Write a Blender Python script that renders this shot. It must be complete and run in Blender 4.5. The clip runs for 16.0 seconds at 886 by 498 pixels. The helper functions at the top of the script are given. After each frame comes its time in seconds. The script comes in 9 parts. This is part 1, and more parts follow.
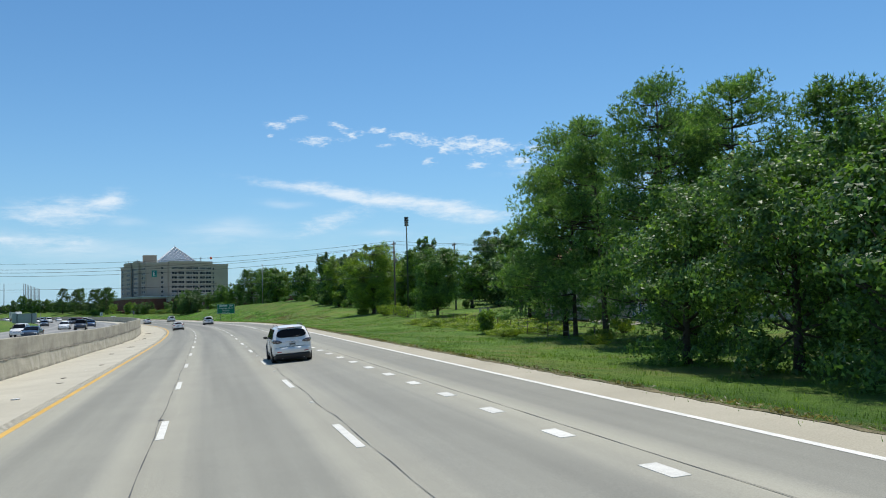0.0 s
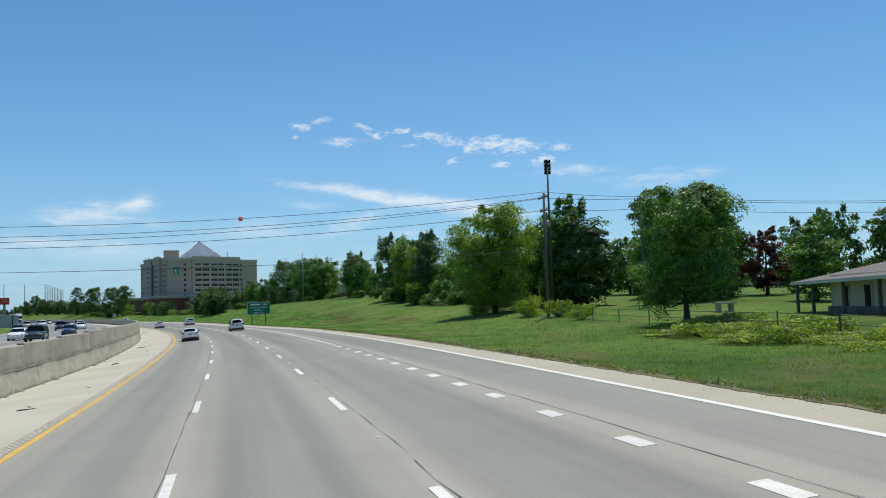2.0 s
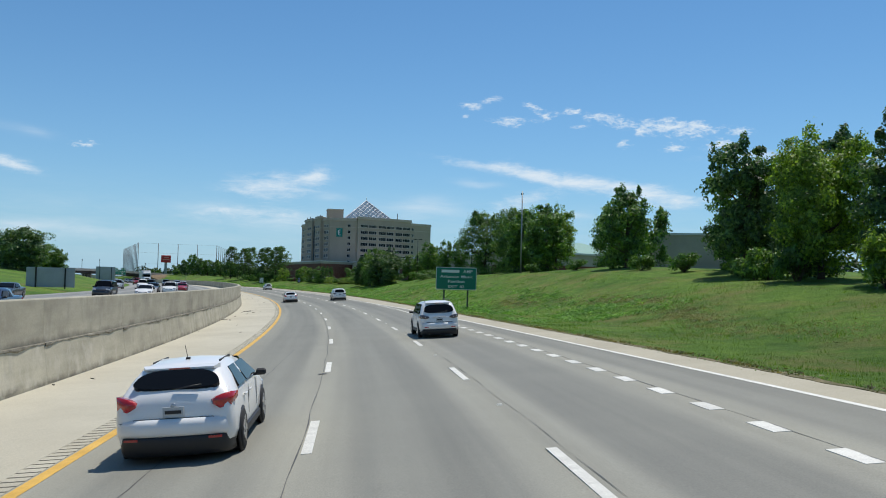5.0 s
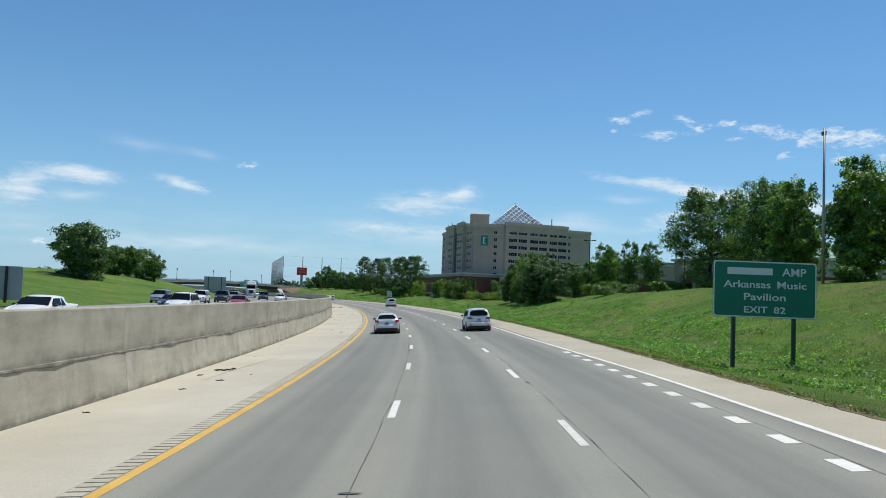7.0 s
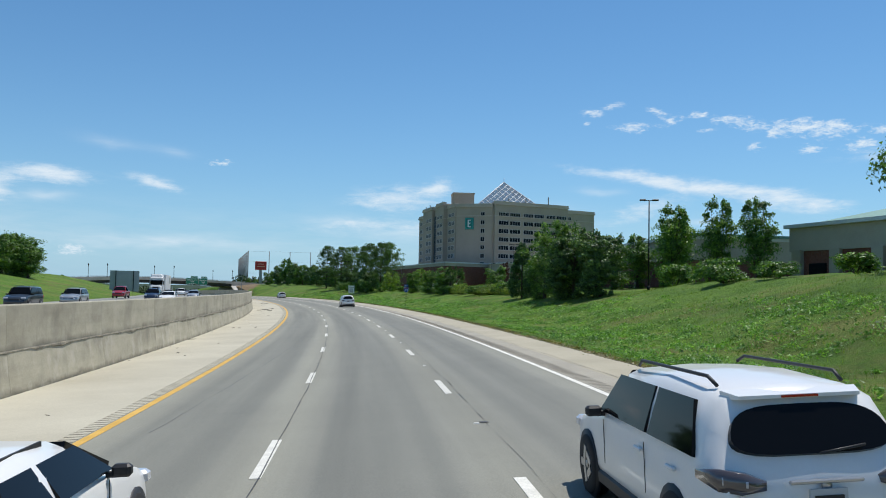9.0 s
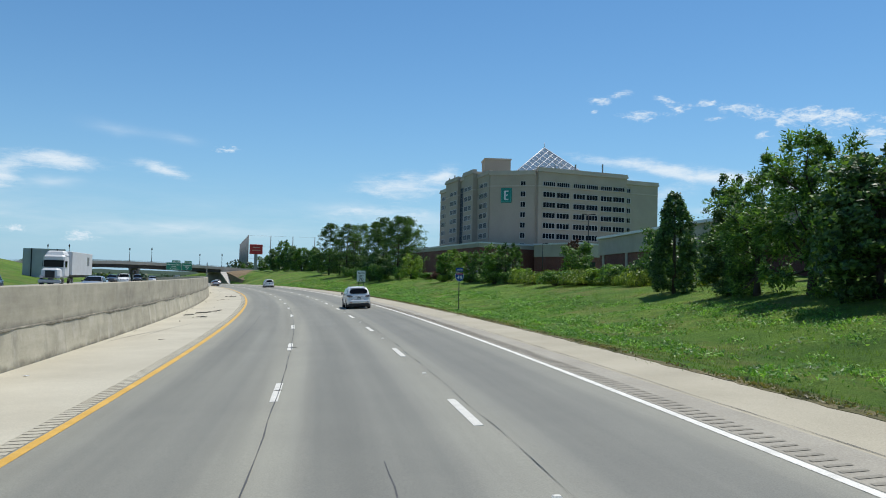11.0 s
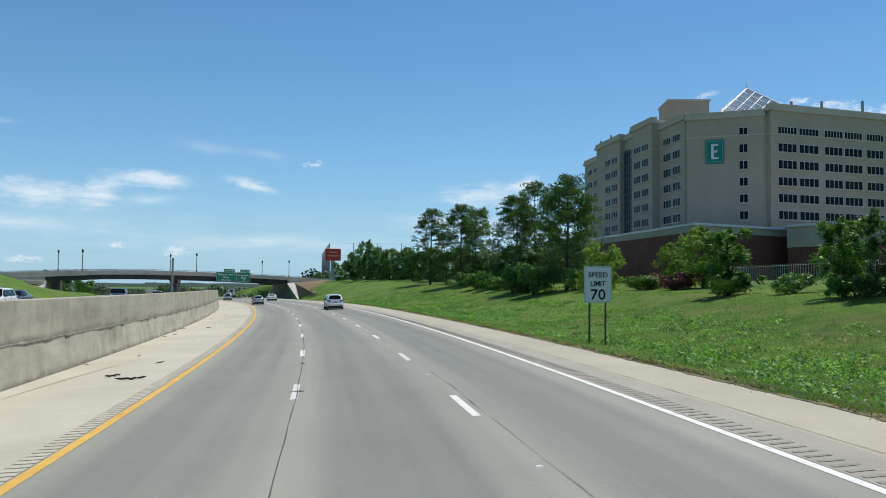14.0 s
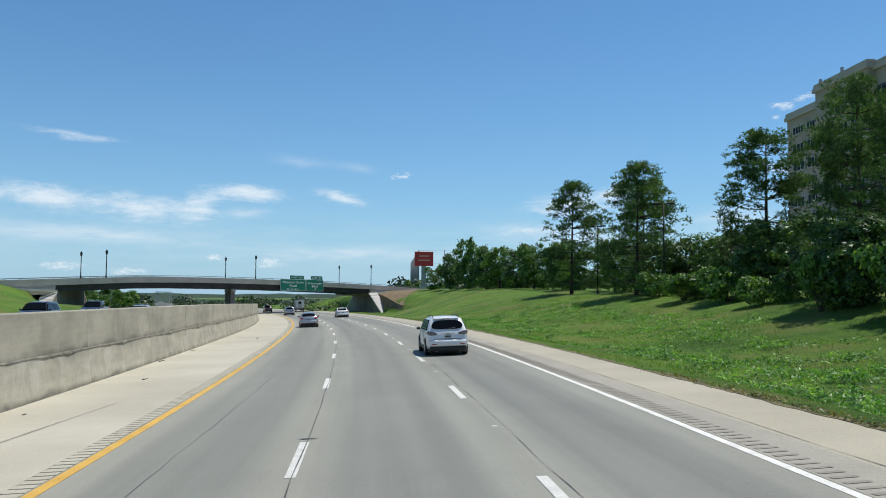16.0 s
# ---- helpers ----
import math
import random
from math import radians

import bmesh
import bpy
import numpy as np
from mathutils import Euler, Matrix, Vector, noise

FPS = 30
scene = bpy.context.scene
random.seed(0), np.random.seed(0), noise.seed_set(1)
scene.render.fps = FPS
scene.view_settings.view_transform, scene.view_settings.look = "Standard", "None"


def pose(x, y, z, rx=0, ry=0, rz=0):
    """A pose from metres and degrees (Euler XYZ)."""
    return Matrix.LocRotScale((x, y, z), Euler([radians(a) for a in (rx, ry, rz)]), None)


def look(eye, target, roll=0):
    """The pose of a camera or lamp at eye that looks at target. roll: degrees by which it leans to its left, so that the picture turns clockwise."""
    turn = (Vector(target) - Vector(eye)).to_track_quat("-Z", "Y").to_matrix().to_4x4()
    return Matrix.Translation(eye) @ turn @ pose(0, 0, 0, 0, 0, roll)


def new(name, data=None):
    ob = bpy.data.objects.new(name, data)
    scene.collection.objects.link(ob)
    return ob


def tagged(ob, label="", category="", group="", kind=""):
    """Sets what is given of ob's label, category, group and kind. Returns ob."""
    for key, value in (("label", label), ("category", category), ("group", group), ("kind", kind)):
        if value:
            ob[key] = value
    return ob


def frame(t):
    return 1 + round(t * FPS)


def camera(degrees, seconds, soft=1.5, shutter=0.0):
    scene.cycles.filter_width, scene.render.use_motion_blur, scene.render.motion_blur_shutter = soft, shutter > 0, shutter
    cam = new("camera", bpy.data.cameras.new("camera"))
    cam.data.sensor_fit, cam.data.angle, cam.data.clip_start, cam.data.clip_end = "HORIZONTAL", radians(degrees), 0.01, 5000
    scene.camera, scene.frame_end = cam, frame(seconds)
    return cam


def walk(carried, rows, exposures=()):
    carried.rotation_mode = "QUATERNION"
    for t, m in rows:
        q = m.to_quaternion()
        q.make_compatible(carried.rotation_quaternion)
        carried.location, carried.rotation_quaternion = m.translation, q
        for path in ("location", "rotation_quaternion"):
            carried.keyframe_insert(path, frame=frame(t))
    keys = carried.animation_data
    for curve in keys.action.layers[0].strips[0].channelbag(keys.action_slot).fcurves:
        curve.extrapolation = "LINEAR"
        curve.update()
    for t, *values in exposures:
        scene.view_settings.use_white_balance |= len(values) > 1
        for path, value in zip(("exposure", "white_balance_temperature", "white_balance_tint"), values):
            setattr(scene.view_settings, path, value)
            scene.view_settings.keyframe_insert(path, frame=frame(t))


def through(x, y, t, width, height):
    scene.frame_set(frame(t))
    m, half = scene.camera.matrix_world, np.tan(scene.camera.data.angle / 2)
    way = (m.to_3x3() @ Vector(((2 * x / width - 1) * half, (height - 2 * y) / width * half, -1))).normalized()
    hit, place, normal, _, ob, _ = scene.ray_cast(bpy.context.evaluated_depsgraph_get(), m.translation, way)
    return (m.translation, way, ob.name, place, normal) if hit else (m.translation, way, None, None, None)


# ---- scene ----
cam = camera(56.78, 16.0, 1.0)
PATH = [
    (0, (0.941, 0.784, 2.645), (3.759, 10.356, 3.306), -1.61),
    (0.5, (1.034, 14.855, 2.575), (3.769, 24.451, 3.241), -1.45),
    (1, (1.142, 28.720, 2.489), (3.805, 38.337, 3.143), -1.92),
    (1.5, (1.188, 42.554, 2.509), (3.772, 52.192, 3.173), -1.89),
    (2, (1.189, 56.427, 2.453), (3.713, 66.081, 3.121), -1.90),
    (2.5, (1.109, 70.380, 2.360), (3.545, 80.054, 3.047), -0.98),
    (3, (1.039, 84.441, 2.294), (3.319, 94.155, 2.957), -0.35),
    (3.5, (0.892, 98.520, 2.247), (2.924, 108.291, 2.872), 0.53),
    (4, (0.773, 112.513, 2.195), (2.433, 122.359, 2.741), 0.45),
    (4.5, (0.453, 126.596, 2.093), (1.599, 136.517, 2.611), 1.55),
    (5, (0.088, 140.727, 2.018), (0.651, 150.701, 2.456), 1.46),
    (5.2, (-0.114, 146.316, 2.052), (0.152, 156.302, 2.524), 1.69),
    (7.3, (-4.035, 204.334, 1.843), (-5.280, 214.239, 2.427), 2.14),
    (7.5, (-4.697, 209.828, 1.813), (-5.888, 219.740, 2.390), 2.13),
    (8, (-6.289, 223.546, 1.834), (-7.331, 233.476, 2.393), 1.63),
    (8.5, (-8.127, 237.350, 1.826), (-9.079, 247.290, 2.362), 0.98),
    (8.7, (-8.926, 242.825, 1.850), (-9.856, 252.767, 2.387), 1.05),
    (10.8, (-20.622, 299.625, 1.805), (-21.595, 309.570, 2.183), 1.68),
    (11, (-21.900, 305.045, 1.816), (-22.894, 314.988, 2.195), 1.43),
    (11.5, (-25.361, 318.658, 1.859), (-26.436, 328.593, 2.252), 1.21),
    (12, (-29.022, 332.230, 1.867), (-30.181, 342.154, 2.282), 1.13),
    (12.5, (-32.684, 345.477, 1.849), (-33.974, 355.384, 2.289), 0.89),
    (13, (-36.555, 358.681, 1.890), (-38.037, 368.560, 2.340), 0.93),
    (13.5, (-40.595, 371.983, 1.895), (-42.332, 381.821, 2.350), 0.78),
    (14, (-44.914, 385.203, 1.880), (-46.914, 394.989, 2.352), 0.54),
    (14.5, (-49.418, 398.493, 1.879), (-51.701, 408.216, 2.388), 0.36),
    (15, (-54.160, 411.681, 1.904), (-56.701, 421.337, 2.445), 0.69),
    (15.5, (-59.004, 424.662, 1.905), (-61.783, 434.252, 2.469), 0.64),
    (16, (-64.114, 437.735, 1.893), (-67.148, 447.246, 2.481), 0.39),
]
# the camera's own metering drifts a little along the way
METER = [(0.0, 0.04), (1.0, 0.04), (2.0, -0.04), (3.2, -0.01), (4.5, -0.08), (5.2, -0.07), (8.0, -0.02), (16.0, 0.0)]
walk(cam, [(t, look(eye, target, roll)) for t, eye, target, roll in PATH], [(t, stops, 6390, 10) for t, stops in METER])

KNOTS_BEND = [-0.148, -0.148, 0.041, 0.699, 1.316, 1.258, 0.999, 1.203, 1.101, 1.036, 1.036, 1.036, 1.036, 1.036]
KNOTS_BANK = [0.0395, 0.0397, 0.0858, 0.0574, 0.0541, 0.0466, 0.0396, 0.0389, 0.0385, 0.0383]
KNOTS_LEVEL = [0.1, 0.054, -0.02, -0.43, -0.843, -0.87, -0.778, -0.88, -1.7, -2.6, -4.6, -9.0]

# ---- world, sun and exposure ----
SUN = Vector((0.24, 0.33, 1.0)).normalized()


def sky_world():
    world = bpy.data.worlds.new("summer_sky")
    scene.world = world
    world.use_nodes = True
    nt = world.node_tree
    nt.nodes.clear()
    N = nt.nodes.new

    def link(a, b):
        nt.links.new(a, b)

    def value(op, a, b=None, clamp=False):
        n = N("ShaderNodeMath")
        n.operation, n.use_clamp = op, clamp
        for i, v in enumerate((a, b)):
            if v is None:
                continue
            if isinstance(v, (int, float)):
                n.inputs[i].default_value = v
            else:
                link(v, n.inputs[i])
        return n.outputs[0]

    sky = N("ShaderNodeTexSky")
    sky.sky_type, sky.sun_disc = "NISHITA", False
    sky.sun_elevation, sky.sun_rotation = math.asin(SUN.z), math.atan2(SUN.x, SUN.y)
    sky.altitude, sky.air_density, sky.dust_density, sky.ozone_density = 400, 1.0, 0.25, 2.4
    geo = N("ShaderNodeTexCoord")
    sep = N("ShaderNodeSeparateXYZ")
    link(geo.outputs["Generated"], sep.inputs[0])
    x, y, z = sep.outputs
    az = value("MULTIPLY", value("ARCTAN2", x, y), 180 / math.pi)
    el = value("MULTIPLY", value("ARCSINE", z), 180 / math.pi)
    def streaky(a, b, scale, detail, rough, shift):
        """Noise over azimuth and height, stretched along the horizon."""
        comb = N("ShaderNodeCombineXYZ")
        link(value("MULTIPLY", az, a), comb.inputs[0])
        link(value("MULTIPLY", el, b), comb.inputs[1])
        comb.inputs[2].default_value = shift
        n = N("ShaderNodeTexNoise")
        n.inputs["Scale"].default_value, n.inputs["Detail"].default_value, n.inputs["Roughness"].default_value = scale, detail, rough
        n.inputs["Distortion"].default_value = 0.4
        link(comb.outputs[0], n.inputs["Vector"])
        return value("SUBTRACT", n.outputs[0], 0.5)

    def soft_step(v, low, high):
        n = N("ShaderNodeMapRange")
        n.interpolation_type = "SMOOTHSTEP"
        link(v, n.inputs[0])
        n.inputs[1].default_value, n.inputs[2].default_value = low, high
        return n.outputs[0]

    fine = streaky(0.75, 2.2, 1.0, 9, 0.72, 0.0)
    curl = streaky(1.9, 4.6, 1.0, 6, 0.7, 20.0)
    fibre = streaky(0.22, 1.3, 1.3, 7, 0.62, 4.0)
    warp_a, warp_e = streaky(0.25, 0.6, 1.0, 3, 0.5, 8.0), streaky(0.25, 0.6, 1.0, 3, 0.5, 12.0)
    az2 = value("ADD", az, value("MULTIPLY", warp_a, 2.2))
    el2 = value("ADD", el, value("MULTIPLY", warp_e, 1.0))

    def gather(rows):
        """The sum of soft oval blobs, each tilted to its slope."""
        total = None
        for a0, e0, wa, we, tilt, amount in rows:
            da = value("SUBTRACT", az2, a0)
            de = value("DIVIDE", value("SUBTRACT", value("SUBTRACT", el2, e0), value("MULTIPLY", da, tilt)), we)
            da = value("DIVIDE", da, wa)
            r = value("ADD", value("MULTIPLY", da, da), value("MULTIPLY", de, de))
            blob = value("MULTIPLY", value("EXPONENT", value("MULTIPLY", r, -1.0)), amount)
            total = blob if total is None else value("ADD", total, blob)
        return total

    body = gather([(a, e, wa * 1.1, we * 1.4, tilt, amount * 0.95) for a, e, wa, we, tilt, amount in CLOUDS])
    body = value("ADD", body, value("MULTIPLY", value("MINIMUM", value("MULTIPLY", body, 2.5), 1.0), value("ADD", value("MULTIPLY", fine, 1.5), value("MULTIPLY", fibre, 1.3))))
    puff = gather([(a, e, wa * 1.1, we * 1.45, -0.02, 0.95) for a, e, wa, we in PUFFS])
    puff = value("ADD", puff, value("MULTIPLY", value("MINIMUM", value("MULTIPLY", puff, 2.5), 1.0), value("ADD", value("MULTIPLY", fine, 2.0), value("MULTIPLY", curl, 2.6))))
    veil = value("MULTIPLY", gather(VEILS), value("ADD", value("MULTIPLY", fibre, 1.6), 0.8))
    low = value("MULTIPLY", value("EXPONENT", value("MULTIPLY", value("POWER", value("DIVIDE", value("SUBTRACT", el, 3.2), 2.2), 2.0), -1.0)), value("ADD", value("MULTIPLY", fibre, 0.5), 0.12))
    cloud = value("MULTIPLY", soft_step(body, 0.1, 1.6), 0.98)
    cloud = value("MAXIMUM", cloud, value("MULTIPLY", soft_step(puff, 0.25, 1.55), 0.95))
    cloud = value("ADD", cloud, value("MULTIPLY", value("MAXIMUM", value("ADD", veil, low), 0.0), 0.75), clamp=True)
    cloud = value("MINIMUM", cloud, 0.92)
    tint = N("ShaderNodeMix")
    tint.data_type, tint.blend_type = "RGBA", "MULTIPLY"
    tint.inputs[0].default_value = 1.0
    link(sky.outputs[0], tint.inputs[6])
    tint.inputs[7].default_value = SKY_TINT
    haze = N("ShaderNodeMix")
    haze.data_type = "RGBA"
    link(value("MULTIPLY", value("EXPONENT", value("MULTIPLY", value("MAXIMUM", el, 0.0), -0.16)), 0.85), haze.inputs[0])
    link(tint.outputs[2], haze.inputs[6])
    haze.inputs[7].default_value = HAZE
    mix = N("ShaderNodeMix")
    mix.data_type = "RGBA"
    link(cloud, mix.inputs[0])
    link(haze.outputs[2], mix.inputs[6])
    mix.inputs[7].default_value = CLOUD_COLOUR
    bg = N("ShaderNodeBackground")
    bg.inputs["Strength"].default_value = SKY_STRENGTH
    link(mix.outputs[2], bg.inputs["Color"])
    out = N("ShaderNodeOutputWorld")
    link(bg.outputs[0], out.inputs[0])


SKY_STRENGTH = 0.108
HAZE = (3.5, 5.3, 7.0, 1.0)
SKY_TINT = (0.58, 0.91, 1.07, 1.0)
CLOUD_COLOUR = (7.2, 8.0, 8.6, 1.0)
# azimuth and height in degrees, half widths, slope, amount
CLOUDS = [
    (5.2, 8.5, 2.8, 0.28, -0.15, 0.75), (9.5, 7.85, 3.0, 0.36, -0.17, 1.05), (14.5, 7.0, 3.2, 0.4, -0.17, 0.95), (18.8, 6.2, 2.6, 0.5, -0.15, 0.75),
    (8.8, 6.0, 3.0, 0.5, 0.27, 0.7), (-8.6, 6.5, 3.0, 0.6, 0.03, 0.95), (-5.6, 7.3, 0.8, 0.5, 0.2, 0.9), (-10.0, 4.5, 3.8, 0.42, 0.02, 0.7),
    (-31.4, 6.95, 2.4, 0.42, -0.03, 1.2), (-34.2, 6.1, 1.1, 0.5, 0.0, 0.95), (-24.75, 6.8, 1.5, 0.33, -0.16, 1.15), (-43.6, 6.1, 3.2, 0.6, -0.04, 1.1),
    (-37.4, 5.7, 2.8, 0.62, -0.08, 1.05), (-42.2, 10.2, 2.7, 0.2, -0.05, 0.75), (23.7, 8.9, 2.6, 0.4, -0.03, 0.85), (30.2, 8.0, 3.4, 0.5, 0.02, 0.8),
]
VEILS = [
    (1.6, 5.3, 2.6, 0.6, 0.05, 0.6), (12.3, 5.0, 1.3, 0.3, 0.0, 0.55), (-7.3, 4.0, 4.0, 0.5, 0.0, 0.5), (-24.5, 2.9, 6.0, 0.45, 0.0, 0.6), (-41.4, 3.9, 7.0, 0.5, -0.02, 0.7),
    (-31.4, 5.6, 1.3, 0.35, 0.0, 0.6), (-27.4, 9.3, 1.8, 0.35, -0.1, 0.3), (-24.0, 8.95, 1.1, 0.3, -0.1, 0.35), (-13.1, 4.8, 1.8, 0.3, 0.0, 0.5), (5.4, 7.2, 1.3, 0.22, 0.0, 0.5), (-4.4, 5.8, 0.9, 0.3, -0.1, 0.4),
]
# azimuth, height and half widths of the small separate puffs
PUFFS = [
    (5.0, 12.4, 0.69, 0.2), (6.6, 12.8, 0.6, 0.22), (7.7, 11.4, 1.3, 0.19), (4.6, 11.7, 0.3, 0.12), (10.1, 11.8, 0.7, 0.25), (11.7, 12.2, 0.8, 0.18), (9.2, 12.4, 0.4, 0.16),
    (13.6, 11.7, 0.9, 0.24), (15.2, 11.3, 0.85, 0.32), (18.0, 11.1, 1.4, 0.36), (20.2, 10.7, 1.4, 0.34), (15.7, 9.8, 0.6, 0.25), (19.0, 9.7, 0.8, 0.2), (21.8, 9.6, 0.9, 0.25),
    (12.6, 11.0, 0.7, 0.13), (23.0, 10.4, 0.8, 0.2), (16.8, 10.7, 0.5, 0.2), (-42.6, 1.9, 1.4, 0.22), (-29.7, 2.3, 0.9, 0.26), (-33.3, 2.6, 0.7, 0.2), (-38.6, 1.6, 1.2, 0.2), (-20.7, 8.4, 0.9, 0.15),
]
sky_world()
sun = new("sun", bpy.data.lights.new("sun", "SUN"))
sun.data.energy, sun.data.angle, sun.data.color = 4.2, radians(0.53), (1.0, 0.95, 0.87)
sun.matrix_world = look(SUN * 200, (0, 0, 0))

# ---- materials ----
def material(name, rough=0.8, metal=0.0, spec=0.5):
    m = bpy.data.materials.new(name)
    m.use_nodes = True
    bsdf = m.node_tree.nodes["Principled BSDF"]
    bsdf.inputs["Roughness"].default_value, bsdf.inputs["Metallic"].default_value = rough, metal
    bsdf.inputs["Specular IOR Level"].default_value = spec
    return m, m.node_tree, bsdf


def rgba(c):
    return (*c, 1.0)


def noise_node(nt, scale, detail=4, rough=0.6, stretch=None, source="Object"):
    tc = nt.nodes.new("ShaderNodeTexCoord")
    n = nt.nodes.new("ShaderNodeTexNoise")
    n.inputs["Scale"].default_value, n.inputs["Detail"].default_value, n.inputs["Roughness"].default_value = scale, detail, rough
    if stretch:
        mp = nt.nodes.new("ShaderNodeMapping")
        mp.inputs["Scale"].default_value = stretch
        nt.links.new(tc.outputs[source], mp.inputs[0])
        nt.links.new(mp.outputs[0], n.inputs["Vector"])
    else:
        nt.links.new(tc.outputs[source], n.inputs["Vector"])
    return n.outputs["Fac"]


def ramp(nt, fac, stops):
    r = nt.nodes.new("ShaderNodeValToRGB")
    e = r.color_ramp.elements
    e[0].position, e[0].color = stops[0][0], rgba(stops[0][1])
    e[1].position, e[1].color = stops[-1][0], rgba(stops[-1][1])
    for pos, col in stops[1:-1]:
        k = e.new(pos)
        k.color = rgba(col)
    nt.links.new(fac, r.inputs[0])
    return r.outputs[0]


def blend(nt, kind, fac, a, b):
    mx = nt.nodes.new("ShaderNodeMix")
    mx.data_type, mx.blend_type = "RGBA", kind
    for i, v in ((0, fac), (6, a), (7, b)):
        if isinstance(v, (int, float)):
            mx.inputs[i].default_value = v
        elif isinstance(v, tuple):
            mx.inputs[i].default_value = rgba(v)
        else:
            nt.links.new(v, mx.inputs[i])
    return mx.outputs[2]


def bump(nt, bsdf, height, strength=0.3, distance=0.02):
    b = nt.nodes.new("ShaderNodeBump")
    b.inputs["Strength"].default_value, b.inputs["Distance"].default_value = strength, distance
    nt.links.new(height, b.inputs["Height"])
    nt.links.new(b.outputs[0], bsdf.inputs["Normal"])


def mottled(name, dark, light, big=0.3, fine=18.0, rough=0.85, grain=0.35, relief=0.25, depth=0.01, metal=0.0, stretch=None, spec=0.4, vary=0.0):
    """A surface with stains at one scale and grain at another."""
    m, nt, bsdf = material(name, rough, metal, spec)
    base = ramp(nt, noise_node(nt, big, 6, 0.62, stretch), [(0.3, dark), (0.7, light)])
    g = noise_node(nt, fine, 3, 0.7)
    grain_c = ramp(nt, g, [(0.25, (1 - grain,) * 3), (0.75, (1 + grain * 0.4,) * 3)])
    col = blend(nt, "MULTIPLY", 1.0, base, grain_c)
    if vary:
        oi = nt.nodes.new("ShaderNodeObjectInfo")
        col = blend(nt, "MULTIPLY", 1.0, col, ramp(nt, oi.outputs["Random"], [(0.0, (1 - vary,) * 3), (1.0, (1 + vary * 0.6,) * 3)]))
    nt.links.new(col, bsdf.inputs["Base Color"])
    bump(nt, bsdf, g, relief, depth)
    return m


def leaf_material(name, dark, mid, light, through=0.44, rough=0.5):
    m, nt, bsdf = material(name, rough, 0, 0.5)
    geo = nt.nodes.new("ShaderNodeNewGeometry")
    col = ramp(nt, geo.outputs["Random Per Island"], [(0.0, dark), (0.5, mid), (1.0, light)])
    oi = nt.nodes.new("ShaderNodeObjectInfo")
    col = blend(nt, "MULTIPLY", 1.0, col, ramp(nt, oi.outputs["Random"], [(0.0, (0.8, 0.85, 0.8)), (1.0, (1.15, 1.1, 1.0))]))
    clump = noise_node(nt, 0.85, 3, 0.6)
    col = blend(nt, "MULTIPLY", 1.0, col, ramp(nt, clump, [(0.36, (0.6, 0.64, 0.7)), (0.5, (1.0, 1.0, 1.0)), (0.66, (1.6, 1.45, 1.2))]))
    nt.links.new(col, bsdf.inputs["Base Color"])
    tr = nt.nodes.new("ShaderNodeBsdfTranslucent")
    nt.links.new(blend(nt, "MULTIPLY", 1.0, col, (1.32, 1.5, 0.62)), tr.inputs["Color"])
    mx = nt.nodes.new("ShaderNodeMixShader")
    mx.inputs[0].default_value = through
    out = nt.nodes["Material Output"]
    nt.links.new(bsdf.outputs[0], mx.inputs[1])
    nt.links.new(tr.outputs[0], mx.inputs[2])
    nt.links.new(mx.outputs[0], out.inputs["Surface"])
    return m


